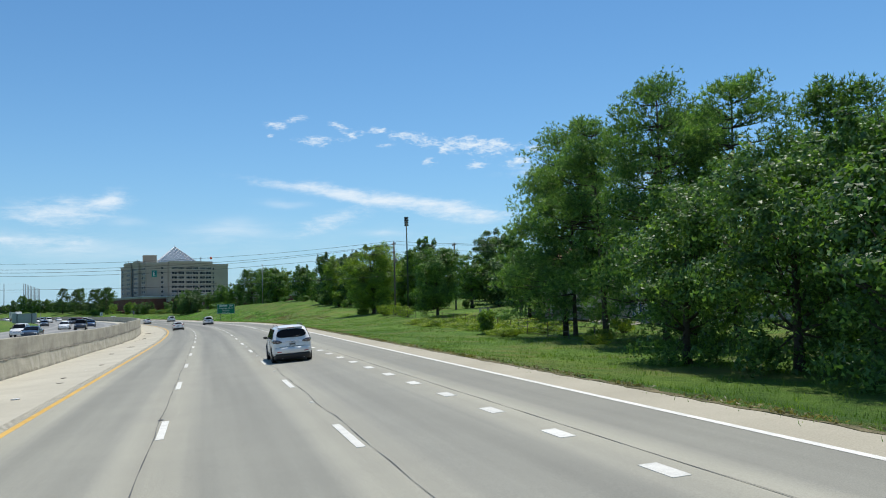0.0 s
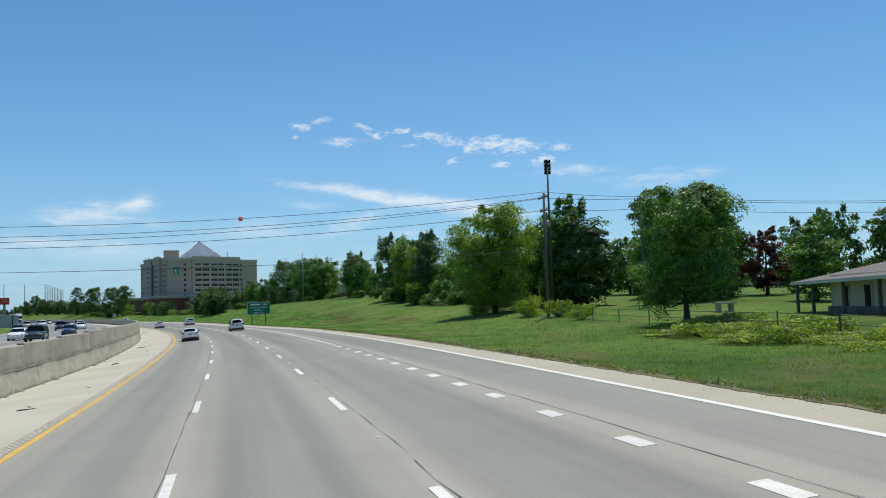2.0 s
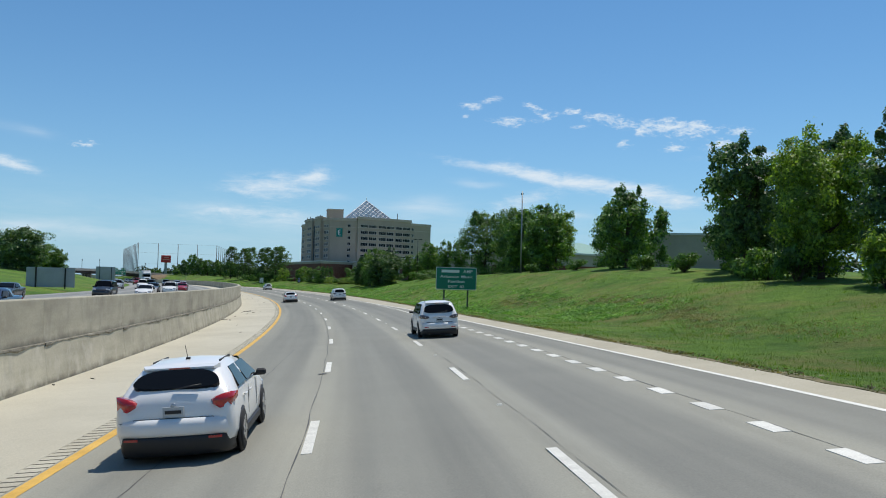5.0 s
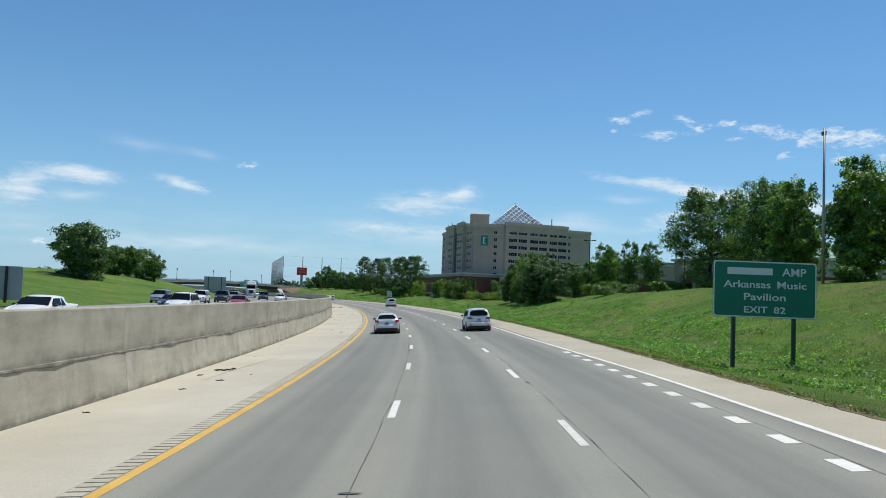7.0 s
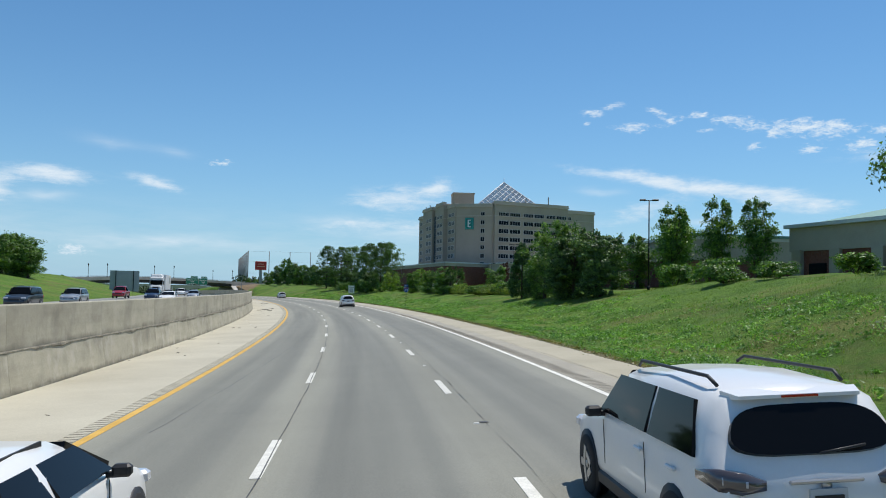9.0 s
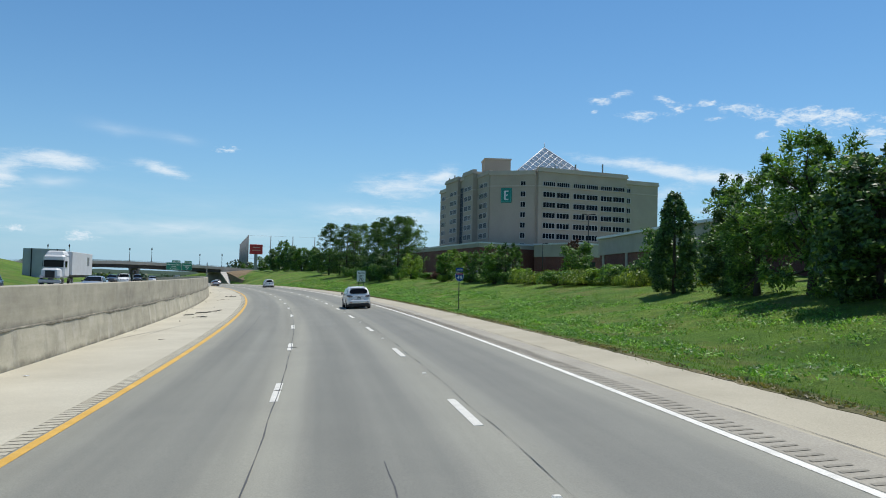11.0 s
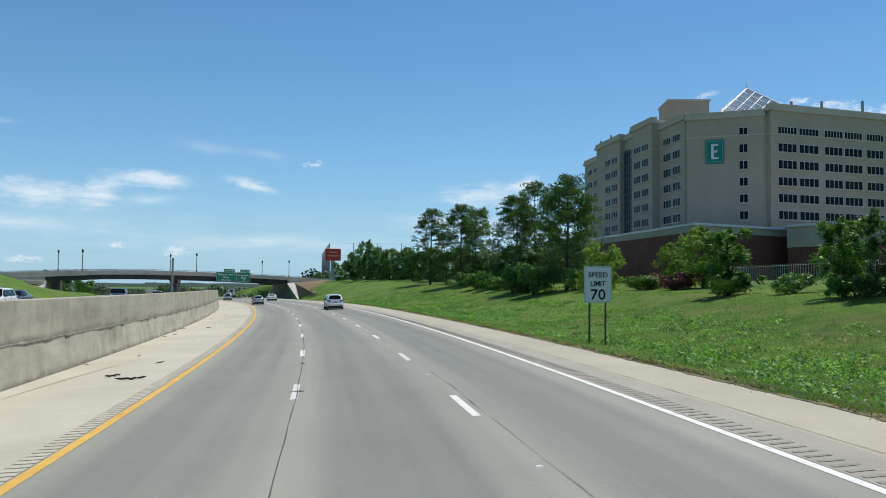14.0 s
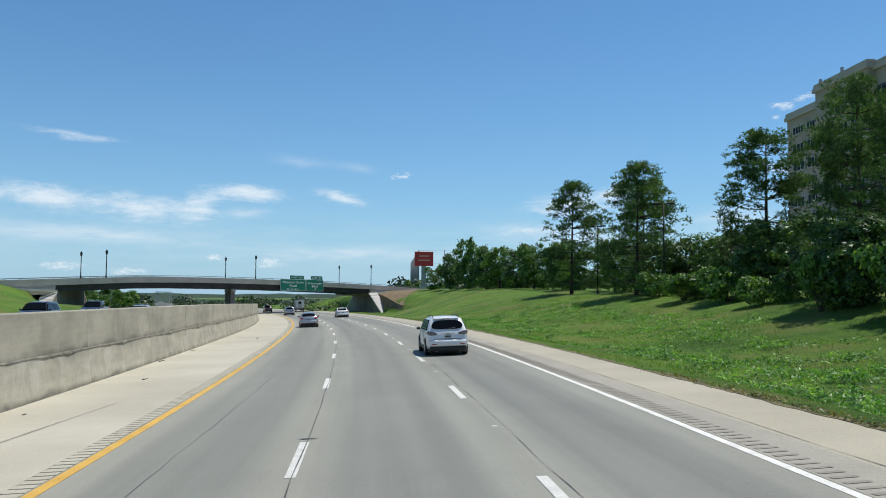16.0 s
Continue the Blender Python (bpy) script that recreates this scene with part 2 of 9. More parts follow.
def road_material(name, dark, light, seed):
    """Worn pavement: long streaks along the lanes, blotches and aggregate grain."""
    m, nt, bsdf = material(name, 0.8, 0, 0.35)
    uv = nt.nodes.new("ShaderNodeUVMap")
    mp = nt.nodes.new("ShaderNodeMapping")
    mp.inputs["Scale"].default_value, mp.inputs["Location"].default_value = (0.55, 0.012, 1), (seed, seed, 0)
    nt.links.new(uv.outputs[0], mp.inputs[0])
    streak = nt.nodes.new("ShaderNodeTexNoise")
    streak.inputs["Scale"].default_value, streak.inputs["Detail"].default_value = 2.0, 5
    nt.links.new(mp.outputs[0], streak.inputs["Vector"])
    base = ramp(nt, streak.outputs["Fac"], [(0.25, dark), (0.75, light)])
    # wheel tracks and the oil line between them
    sep = nt.nodes.new("ShaderNodeSeparateXYZ")
    nt.links.new(uv.outputs[0], sep.inputs[0])
    a = nt.nodes.new("ShaderNodeMath")
    a.operation = "MULTIPLY"
    a.inputs[1].default_value = 2 * math.pi / 3.66
    nt.links.new(sep.outputs[0], a.inputs[0])
    c = nt.nodes.new("ShaderNodeMath")
    c.operation = "COSINE"
    nt.links.new(a.outputs[0], c.inputs[0])
    base = blend(nt, "MULTIPLY", 1.0, base, ramp(nt, c.outputs[0], [(0.0, (0.80, 0.81, 0.83)), (0.55, (1.0, 1.0, 1.0)), (1.0, (1.05, 1.045, 1.03))]))
    # each lane has weathered to its own grey
    lane = nt.nodes.new("ShaderNodeMath")
    lane.operation = "MULTIPLY_ADD"
    lane.inputs[1].default_value, lane.inputs[2].default_value = 1 / 12, 4 / 12
    nt.links.new(sep.outputs[0], lane.inputs[0])
    base = blend(nt, "MULTIPLY", 1.0, base, ramp(nt, lane.outputs[0], [(0.0, (1.03, 1.03, 1.02)), (0.34, (1.0, 1.0, 1.0)), (0.62, (0.97, 0.975, 0.985)), (0.72, (0.96, 0.965, 0.98)), (1.0, (1.0, 1.0, 1.0))]))
    # tone set by distance along the road: paler at the start, darkest near 240 m
    stretch_tone = nt.nodes.new("ShaderNodeMath")
    stretch_tone.operation = "MULTIPLY_ADD"
    stretch_tone.inputs[1].default_value, stretch_tone.inputs[2].default_value = 1 / 600, 0.05
    nt.links.new(sep.outputs[1], stretch_tone.inputs[0])
    base = blend(nt, "MULTIPLY", 1.0, base, ramp(nt, stretch_tone.outputs[0], [(0.0, (1.2, 1.2, 1.18)), (0.1, (1.16, 1.16, 1.15)), (0.2, (1.04, 1.05, 1.06)), (0.3, (0.97, 0.98, 1.0)), (0.45, (0.84, 0.865, 0.895)), (0.65, (0.915, 0.935, 0.96)), (0.9, (0.985, 1.005, 1.025))]))
    spots = noise_node(nt, 0.35, 8, 0.65)
    base = blend(nt, "MULTIPLY", 1.0, base, ramp(nt, spots, [(0.3, (0.94, 0.94, 0.945)), (0.62, (1.03, 1.03, 1.025))]))
    g = noise_node(nt, 45, 2, 0.8)
    base = blend(nt, "MULTIPLY", 1.0, base, ramp(nt, g, [(0.3, (0.8, 0.8, 0.8)), (0.7, (1.12, 1.12, 1.12))]))
    nt.links.new(base, bsdf.inputs["Base Color"])
    bump(nt, bsdf, g, 0.3, 0.004)
    return m


def grass_material():
    m, nt, bsdf = material("mown_grass", 0.9, 0, 0.2)
    a = ramp(nt, noise_node(nt, 0.09, 6, 0.6), [(0.3, (0.058, 0.126, 0.016)), (0.5, (0.101, 0.188, 0.026)), (0.7, (0.156, 0.232, 0.040))])
    b = ramp(nt, noise_node(nt, 0.7, 10, 0.78), [(0.3, (0.46, 0.56, 0.5)), (0.5, (0.92, 0.95, 0.86)), (0.7, (1.32, 1.22, 1.1))])
    c = noise_node(nt, 7.0, 8, 0.9)
    col = blend(nt, "MULTIPLY", 1.0, a, b)
    col = blend(nt, "MULTIPLY", 1.0, col, ramp(nt, c, [(0.3, (0.38, 0.45, 0.36)), (0.7, (1.5, 1.44, 1.32))]))
    dry = ramp(nt, noise_node(nt, 0.16, 7, 0.7), [(0.49, (0, 0, 0)), (0.65, (1, 1, 1))])
    col = blend(nt, "MIX", blend_value(nt, dry, 0.55), col, (0.2, 0.16, 0.06))
    nt.links.new(col, bsdf.inputs["Base Color"])
    bump(nt, bsdf, c, 0.9, 0.12)
    return m


def blend_value(nt, col, k):
    bw = nt.nodes.new("ShaderNodeRGBToBW")
    nt.links.new(col, bw.inputs[0])
    mt = nt.nodes.new("ShaderNodeMath")
    mt.operation = "MULTIPLY"
    mt.inputs[1].default_value = k
    nt.links.new(bw.outputs[0], mt.inputs[0])
    return mt.outputs[0]


def plain(name, col, rough=0.5, metal=0.0, wear=0.12, spec=0.5, coat=0.0):
    m = mottled(name, tuple(v * (1 - wear) for v in col), col, 1.3, 30, rough, wear * 0.8, 0.05, 0.002, metal, None, spec)
    m.node_tree.nodes["Principled BSDF"].inputs["Coat Weight"].default_value = coat
    return m


def glass_material(name, col, rough=0.04, spec=1.0, coat=0.6):
    m, nt, bsdf = material(name, rough, 0.0, spec)
    bsdf.inputs["Base Color"].default_value = rgba(col)
    bsdf.inputs["Coat Weight"].default_value = coat
    return m


def clear_glazing(name, through, col, share):
    """Tinted panes that let the sky show, with some dark body."""
    m, nt, bsdf = material(name, 0.06, 0.0, 0.15)
    bsdf.inputs["Base Color"].default_value = rgba(col)
    clear = nt.nodes.new("ShaderNodeBsdfTransparent")
    clear.inputs["Color"].default_value = rgba(through)
    mix = nt.nodes.new("ShaderNodeMixShader")
    mix.inputs["Fac"].default_value = share
    out = next(n for n in nt.nodes if n.type == "OUTPUT_MATERIAL")
    nt.links.new(bsdf.outputs[0], mix.inputs[1])
    nt.links.new(clear.outputs[0], mix.inputs[2])
    nt.links.new(mix.outputs[0], out.inputs["Surface"])
    return m


def brick_material(name):
    m, nt, bsdf = material(name, 0.85, 0, 0.3)
    tc = nt.nodes.new("ShaderNodeTexCoord")
    sep = nt.nodes.new("ShaderNodeSeparateXYZ")
    nt.links.new(tc.outputs["Object"], sep.inputs[0])
    ad = nt.nodes.new("ShaderNodeMath")
    nt.links.new(sep.outputs[0], ad.inputs[0])
    nt.links.new(sep.outputs[1], ad.inputs[1])
    cb = nt.nodes.new("ShaderNodeCombineXYZ")
    nt.links.new(ad.outputs[0], cb.inputs[0])
    nt.links.new(sep.outputs[2], cb.inputs[1])
    br = nt.nodes.new("ShaderNodeTexBrick")
    br.inputs["Color1"].default_value, br.inputs["Color2"].default_value = (0.20, 0.065, 0.045, 1), (0.15, 0.05, 0.04, 1)
    br.inputs["Mortar"].default_value = (0.24, 0.17, 0.14, 1)
    br.inputs["Scale"].default_value, br.inputs["Mortar Size"].default_value = 4.6, 0.012
    nt.links.new(cb.outputs[0], br.inputs["Vector"])
    col = blend(nt, "MULTIPLY", 1.0, br.outputs[0], ramp(nt, noise_node(nt, 0.4, 5), [(0.3, (0.8, 0.8, 0.8)), (0.7, (1.1, 1.1, 1.1))]))
    nt.links.new(col, bsdf.inputs["Base Color"])
    return m


def barrier_material(name, dark, light, runs_amount, dirt_low, dirt_high):
    """Cast concrete with blotches, dirt in a ragged band between two heights, pale runs and dark drips."""
    m, nt, bsdf = material(name, 0.92, 0, 0.3)
    tc = nt.nodes.new("ShaderNodeTexCoord")
    oi = nt.nodes.new("ShaderNodeObjectInfo")
    far = nt.nodes.new("ShaderNodeVectorMath")
    far.operation = "MULTIPLY_ADD"
    cb = nt.nodes.new("ShaderNodeCombineXYZ")
    for k in range(3):
        nt.links.new(oi.outputs["Random"], cb.inputs[k])
    nt.links.new(cb.outputs[0], far.inputs[0])
    far.inputs[1].default_value = (7.0, 93.0, 0.0)
    nt.links.new(tc.outputs["Object"], far.inputs[2])

    def noise(scale, detail, stretch):
        mp = nt.nodes.new("ShaderNodeMapping")
        mp.inputs["Scale"].default_value = stretch
        nt.links.new(far.outputs[0], mp.inputs[0])
        n = nt.nodes.new("ShaderNodeTexNoise")
        n.inputs["Scale"].default_value, n.inputs["Detail"].default_value, n.inputs["Roughness"].default_value = scale, detail, 0.65
        nt.links.new(mp.outputs[0], n.inputs["Vector"])
        return n.outputs["Fac"]

    def calc(op, a, b):
        n = nt.nodes.new("ShaderNodeMath")
        n.operation = op
        for k, v in enumerate((a, b)):
            if isinstance(v, (int, float)):
                n.inputs[k].default_value = v
            else:
                nt.links.new(v, n.inputs[k])
        return n.outputs[0]

    base = ramp(nt, noise(0.55, 7, (0.6, 0.7, 1.3)), [(0.36, dark), (0.64, light)])
    g = noise(22, 3, (1, 1, 1))
    col = blend(nt, "MULTIPLY", 1.0, base, ramp(nt, g, [(0.25, (0.86, 0.86, 0.86)), (0.75, (1.06, 1.06, 1.06))]))
    board = noise(0.6, 4, (0.3, 0.15, 2.6))
    col = blend(nt, "MULTIPLY", 1.0, col, ramp(nt, board, [(0.3, (0.84, 0.84, 0.85)), (0.7, (1.08, 1.08, 1.07))]))
    sep = nt.nodes.new("ShaderNodeSeparateXYZ")
    nt.links.new(tc.outputs["Object"], sep.inputs[0])
    ragged = calc("ADD", sep.outputs[2], calc("MULTIPLY", calc("SUBTRACT", noise(0.8, 5, (1, 1, 0.2)), 0.5), 0.5))
    mid, half = (dirt_low + dirt_high) / 2, (dirt_high - dirt_low) / 2
    near = calc("DIVIDE", calc("ABSOLUTE", calc("SUBTRACT", ragged, mid), 0.0), half)
    band = ramp(nt, near, [(0.0, (1, 1, 1)), (0.55, (0.5, 0.5, 0.5)), (1.0, (0, 0, 0))])
    patchy = ramp(nt, noise(0.9, 6, (1, 0.7, 1.2)), [(0.36, (0.1, 0.1, 0.1)), (0.6, (1, 1, 1))])
    col = blend(nt, "MIX", blend_value(nt, blend(nt, "MULTIPLY", 1.0, band, patchy), 0.72), col, (0.13, 0.12, 0.095))
    drips = ramp(nt, noise(0.7, 6, (1, 0.9, 0.45)), [(0.54, (0, 0, 0)), (0.7, (1, 1, 1))])
    col = blend(nt, "MIX", blend_value(nt, drips, 0.45), col, (0.19, 0.18, 0.15))
    pale = ramp(nt, noise(1.1, 6, (1, 0.9, 0.7)), [(0.52, (0, 0, 0)), (0.66, (1, 1, 1))])
    col = blend(nt, "MIX", blend_value(nt, pale, runs_amount), col, (0.6, 0.565, 0.48))
    col = blend(nt, "MULTIPLY", 1.0, col, ramp(nt, oi.outputs["Random"], [(0.0, (0.92,) * 3), (1.0, (1.05,) * 3)]))
    nt.links.new(col, bsdf.inputs["Base Color"])
    bump(nt, bsdf, g, 0.3, 0.006)
    return m


M = {}
M["lane"] = road_material("worn_grey_pavement", (0.241, 0.231, 0.186), (0.353, 0.336, 0.266), 0.0)
M["lane_far"] = road_material("opposite_pavement", (0.26, 0.25, 0.222), (0.34, 0.33, 0.295), 3.0)
M["shoulder"] = mottled("pale_concrete_shoulder", (0.45, 0.412, 0.312), (0.565, 0.525, 0.408), 0.22, 30, 0.88, 0.22, 0.2, 0.004)
M["shoulder_r"] = mottled("tan_paved_shoulder", (0.40, 0.36, 0.262), (0.495, 0.448, 0.332), 0.3, 30, 0.88, 0.25, 0.2, 0.004)
M["verge"] = mottled("dry_grass_and_grit", (0.09, 0.095, 0.03), (0.27, 0.22, 0.115), 1.7, 16, 0.95, 0.6, 0.8, 0.05)
M["groove"] = mottled("rumble_groove_pavement", (0.44, 0.40, 0.30), (0.55, 0.51, 0.395), 0.5, 30, 0.9, 0.3, 0.2, 0.004)
M["white_line"] = mottled("worn_white_road_paint", (0.62, 0.6, 0.53), (0.85, 0.83, 0.74), 2.5, 40, 0.7, 0.25, 0.1, 0.003, vary=0.12)
M["yellow_line"] = mottled("worn_yellow_road_paint", (0.60, 0.345, 0.055), (0.78, 0.48, 0.10), 1.2, 40, 0.7, 0.25, 0.1, 0.003)
M["tar"] = mottled("black_crack_sealer", (0.06, 0.058, 0.053), (0.12, 0.115, 0.105), 2.0, 30, 0.6, 0.3, 0.2, 0.003)
M["groove_floor"] = mottled("groove_floor", (0.29, 0.265, 0.205), (0.38, 0.35, 0.27), 2.0, 30, 0.95, 0.3, 0.2, 0.003)
M["ledge"] = mottled("dirty_ledge_concrete", (0.12, 0.11, 0.085), (0.40, 0.37, 0.29), 1.6, 20, 0.95, 0.5, 0.5, 0.01)
M["joint"] = mottled("dirty_barrier_joint", (0.17, 0.155, 0.12), (0.25, 0.23, 0.18), 1.0, 20, 0.95)
M["barrier"] = barrier_material("weathered_barrier_concrete", (0.385, 0.357, 0.272), (0.53, 0.492, 0.38), 0.45, -0.12, 0.22)
M["barrier_cap"] = barrier_material("stained_barrier_concrete", (0.37, 0.342, 0.263), (0.495, 0.46, 0.358), 0.16, 1.06, 1.46)
M["grass"] = grass_material()
M["blade"] = leaf_material("grass_blades", (0.0806, 0.1514, 0.019), (0.1169, 0.2019, 0.0256), (0.1814, 0.257, 0.0475), 0.55)
M["bank_weed"] = leaf_material("bank_weed_leaves", (0.0647, 0.168, 0.028), (0.1529, 0.3158, 0.058), (0.3528, 0.5376, 0.17), 0.4)
M["vine"] = leaf_material("vine_leaves", (0.07, 0.125, 0.02), (0.15, 0.21, 0.035), (0.26, 0.31, 0.07), 0.36)
M["weed"] = leaf_material("weed_leaves", (0.12, 0.19, 0.024), (0.21, 0.29, 0.042), (0.36, 0.39, 0.1), 0.45)
M["leaf"] = leaf_material("broad_leaves", (0.0322, 0.0807, 0.0135), (0.0877, 0.1892, 0.03), (0.1991, 0.3306, 0.0651), 0.32)
M["leaf_light"] = leaf_material("yellow_green_leaves", (0.0692, 0.127, 0.0142), (0.1661, 0.2652, 0.0342), (0.3102, 0.4223, 0.0761), 0.4)
M["leaf_dark"] = leaf_material("dark_leaves", (0.0245, 0.0614, 0.0173), (0.0668, 0.1371, 0.0373), (0.1593, 0.2574, 0.0796), 0.28)
M["leaf_thicket"] = leaf_material("olive_thicket_leaves", (0.0433, 0.0949, 0.0248), (0.1014, 0.1949, 0.0472), (0.2159, 0.3324, 0.1046), 0.36)
M["woods_leaf"] = leaf_material("far_woods_leaves", (0.016, 0.036, 0.012), (0.03, 0.06, 0.018), (0.055, 0.09, 0.026), 0.25)
M["leaf_red"] = leaf_material("purple_leaves", (0.05, 0.02, 0.02), (0.10, 0.035, 0.03), (0.15, 0.06, 0.045))
M["needle"] = leaf_material("pine_needles", (0.04, 0.0959, 0.0336), (0.0932, 0.1809, 0.0553), (0.183, 0.2865, 0.0884), 0.34)
M["bark"] = mottled("grey_brown_bark", (0.06, 0.045, 0.035), (0.14, 0.11, 0.085), 2.0, 14, 0.95, 0.5, 0.9, 0.03, stretch=(1, 1, 0.2))
M["stucco"] = mottled("beige_stucco", (0.395, 0.325, 0.25), (0.475, 0.395, 0.308), 0.12, 12, 0.92, 0.1, 0.15, 0.006)
M["stucco_trim"] = mottled("lighter_stucco_trim", (0.485, 0.405, 0.32), (0.57, 0.485, 0.39), 0.2, 12, 0.9, 0.1, 0.15, 0.006)
M["pane"] = glass_material("dark_window_glass", (0.010, 0.012, 0.016), 0.3, 0.06, 0.0)
M["curtain"] = glass_material("blue_curtain_glass", (0.010, 0.019, 0.034), 0.4, 0.06, 0.0)
M["white_frame"] = plain("white_frame_paint", (0.62, 0.61, 0.58), 0.5)
M["brick"] = brick_material("red_brick")
M["band"] = mottled("grey_beige_panel", (0.385, 0.33, 0.265), (0.47, 0.41, 0.335), 0.25, 10, 0.85, 0.1, 0.1, 0.006)
M["metal_trim"] = plain("pale_metal_coping", (0.62, 0.62, 0.6), 0.4, 0.3)
M["green_trim"] = plain("green_metal_roof_edge", (0.16, 0.30, 0.25), 0.5, 0.2)
M["rooftop"] = mottled("grey_roof_membrane", (0.3, 0.29, 0.28), (0.42, 0.41, 0.4), 0.3)
M["cream"] = mottled("cream_rendered_wall", (0.50, 0.45, 0.37), (0.60, 0.55, 0.46), 0.4, 12, 0.9, 0.12, 0.2, 0.006)
M["tile"] = mottled("terracotta_roof_tile", (0.26, 0.11, 0.075), (0.38, 0.18, 0.12), 1.5, 9, 0.85, 0.3, 0.2, 0.01, vary=0.2)
M["shingle"] = mottled("brown_shingle", (0.14, 0.12, 0.105), (0.22, 0.19, 0.165), 1.2, 12, 0.9, 0.3, 0.3, 0.01)
M["blue_trim"] = mottled("blue_door_trim", (0.06, 0.12, 0.34), (0.09, 0.17, 0.42), 3.0, 30, 0.5, 0.2, 0.1, 0.002)
M["red_door"] = plain("red_painted_door", (0.55, 0.02, 0.03), 0.45)
M["sign_green"] = plain("green_sign_sheeting", (0.010, 0.19, 0.12), 0.5, 0.0, 0.1)
M["sign_white"] = plain("white_sign_sheeting", (0.78, 0.78, 0.76), 0.5, 0.0, 0.06)
M["sign_black"] = plain("black_sign_legend", (0.015, 0.015, 0.016), 0.5)
M["sign_blue"] = plain("blue_sign_sheeting", (0.012, 0.07, 0.33), 0.45)
M["sign_red"] = plain("red_sign_sheeting", (0.55, 0.035, 0.03), 0.45)
M["sign_back"] = mottled("grey_aluminium_sign_back", (0.34, 0.36, 0.37), (0.42, 0.44, 0.45), 0.6, 20, 0.6, 0.1, 0.1, 0.003, 0.1)
M["teal"] = plain("teal_sign_panel", (0.0, 0.21, 0.17), 0.45)
M["steel"] = plain("galvanised_steel", (0.34, 0.35, 0.34), 0.5, 0.7)
M["lattice"] = plain("white_lattice_steel", (0.82, 0.82, 0.82), 0.5, 0.1)
M["post"] = plain("dark_green_steel_post", (0.05, 0.075, 0.055), 0.6, 0.3)
M["dark_metal"] = plain("dark_bronze_metal", (0.03, 0.028, 0.026), 0.5, 0.4)
M["wood_pole"] = mottled("weathered_wood_pole", (0.10, 0.085, 0.07), (0.20, 0.17, 0.14), 1.0, 12, 0.95, 0.4, 0.5, 0.01, stretch=(1, 1, 0.1))
M["wire"] = plain("black_cable", (0.02, 0.02, 0.022), 0.6)
M["orange"] = plain("orange_red_plastic", (0.75, 0.09, 0.03), 0.4)
M["bridge"] = mottled("bridge_concrete", (0.33, 0.31, 0.275), (0.44, 0.415, 0.37), 0.3, 14, 0.9, 0.15, 0.2, 0.006)
M["bridge_white"] = mottled("pale_concrete_slope_paving", (0.5, 0.47, 0.41), (0.62, 0.59, 0.53), 0.5, 14, 0.9, 0.15, 0.2, 0.006)
M["girder"] = mottled("dark_weathering_steel", (0.05, 0.045, 0.042), (0.09, 0.08, 0.075), 0.5, 14, 0.7, 0.25, 0.2, 0.004, 0.3)
M["needle_far"] = leaf_material("dark_pine_needles", (0.028, 0.07, 0.024), (0.068, 0.135, 0.04), (0.14, 0.225, 0.066), 0.34)
M["needle_near"] = leaf_material("fresh_pine_needles", (0.0567, 0.1274, 0.0483), (0.1296, 0.2366, 0.0782), (0.2497, 0.3705, 0.1207), 0.44)
M["thatch"] = leaf_material("dry_thatch", (0.11, 0.12, 0.035), (0.19, 0.16, 0.065), (0.28, 0.23, 0.115), 0.3)
M["soil"] = mottled("dry_brown_soil", (0.17, 0.12, 0.06), (0.28, 0.20, 0.11), 0.6, 8, 0.95, 0.4, 0.5, 0.03)
# bridge concrete again, darkened in its colour for the shade under the deck
M["abutment"] = mottled("concrete_with_painted_shade", (0.20, 0.185, 0.165), (0.29, 0.27, 0.24), 0.25, 12, 0.92, 0.2, 0.2, 0.006)
M["net"] = plain("grey_netting", (0.32, 0.34, 0.35), 0.9)
M["car_white"] = plain("white_car_paint", (0.83, 0.82, 0.79), 0.3, 0.0, 0.03, 0.4, 0.5)
M["car_silver"] = plain("silver_car_paint", (0.45, 0.46, 0.47), 0.3, 0.5, 0.03, 0.5, 1.0)
M["car_dark"] = plain("dark_grey_car_paint", (0.035, 0.038, 0.042), 0.28, 0.2, 0.03, 0.5, 1.0)
M["car_blue"] = plain("dark_blue_car_paint", (0.02, 0.035, 0.075), 0.28, 0.2, 0.03, 0.5, 1.0)
M["car_red"] = plain("red_car_paint", (0.36, 0.012, 0.02), 0.28, 0.0, 0.03, 0.5, 1.0)
M["car_glass"] = glass_material("tinted_car_glass", (0.006, 0.0065, 0.007), 0.04, 0.16, 0.0)
M["plastic"] = plain("black_trim_plastic", (0.022, 0.022, 0.023), 0.55)
M["rubber"] = plain("tyre_rubber", (0.02, 0.02, 0.02), 0.85)
M["rim"] = plain("alloy_rim", (0.5, 0.5, 0.5), 0.3, 0.8)
M["tail"] = plain("red_tail_lens", (0.42, 0.012, 0.012), 0.15, 0.0, 0.04, 0.6, 0.8)
M["clear_lens"] = plain("clear_lamp_lens", (0.6, 0.6, 0.62), 0.12, 0.0, 0.04, 0.8, 0.8)
M["trailer"] = plain("white_trailer_panel", (0.72, 0.72, 0.7), 0.45)
M["debris"] = mottled("dark_road_debris", (0.03, 0.028, 0.025), (0.12, 0.1, 0.08), 3.0, 20, 0.9)
M["hill"] = mottled("distant_wooded_hill", (0.028, 0.055, 0.038), (0.05, 0.085, 0.055), 0.012, 0.25, 0.95, 0.4, 0.3, 2.0)

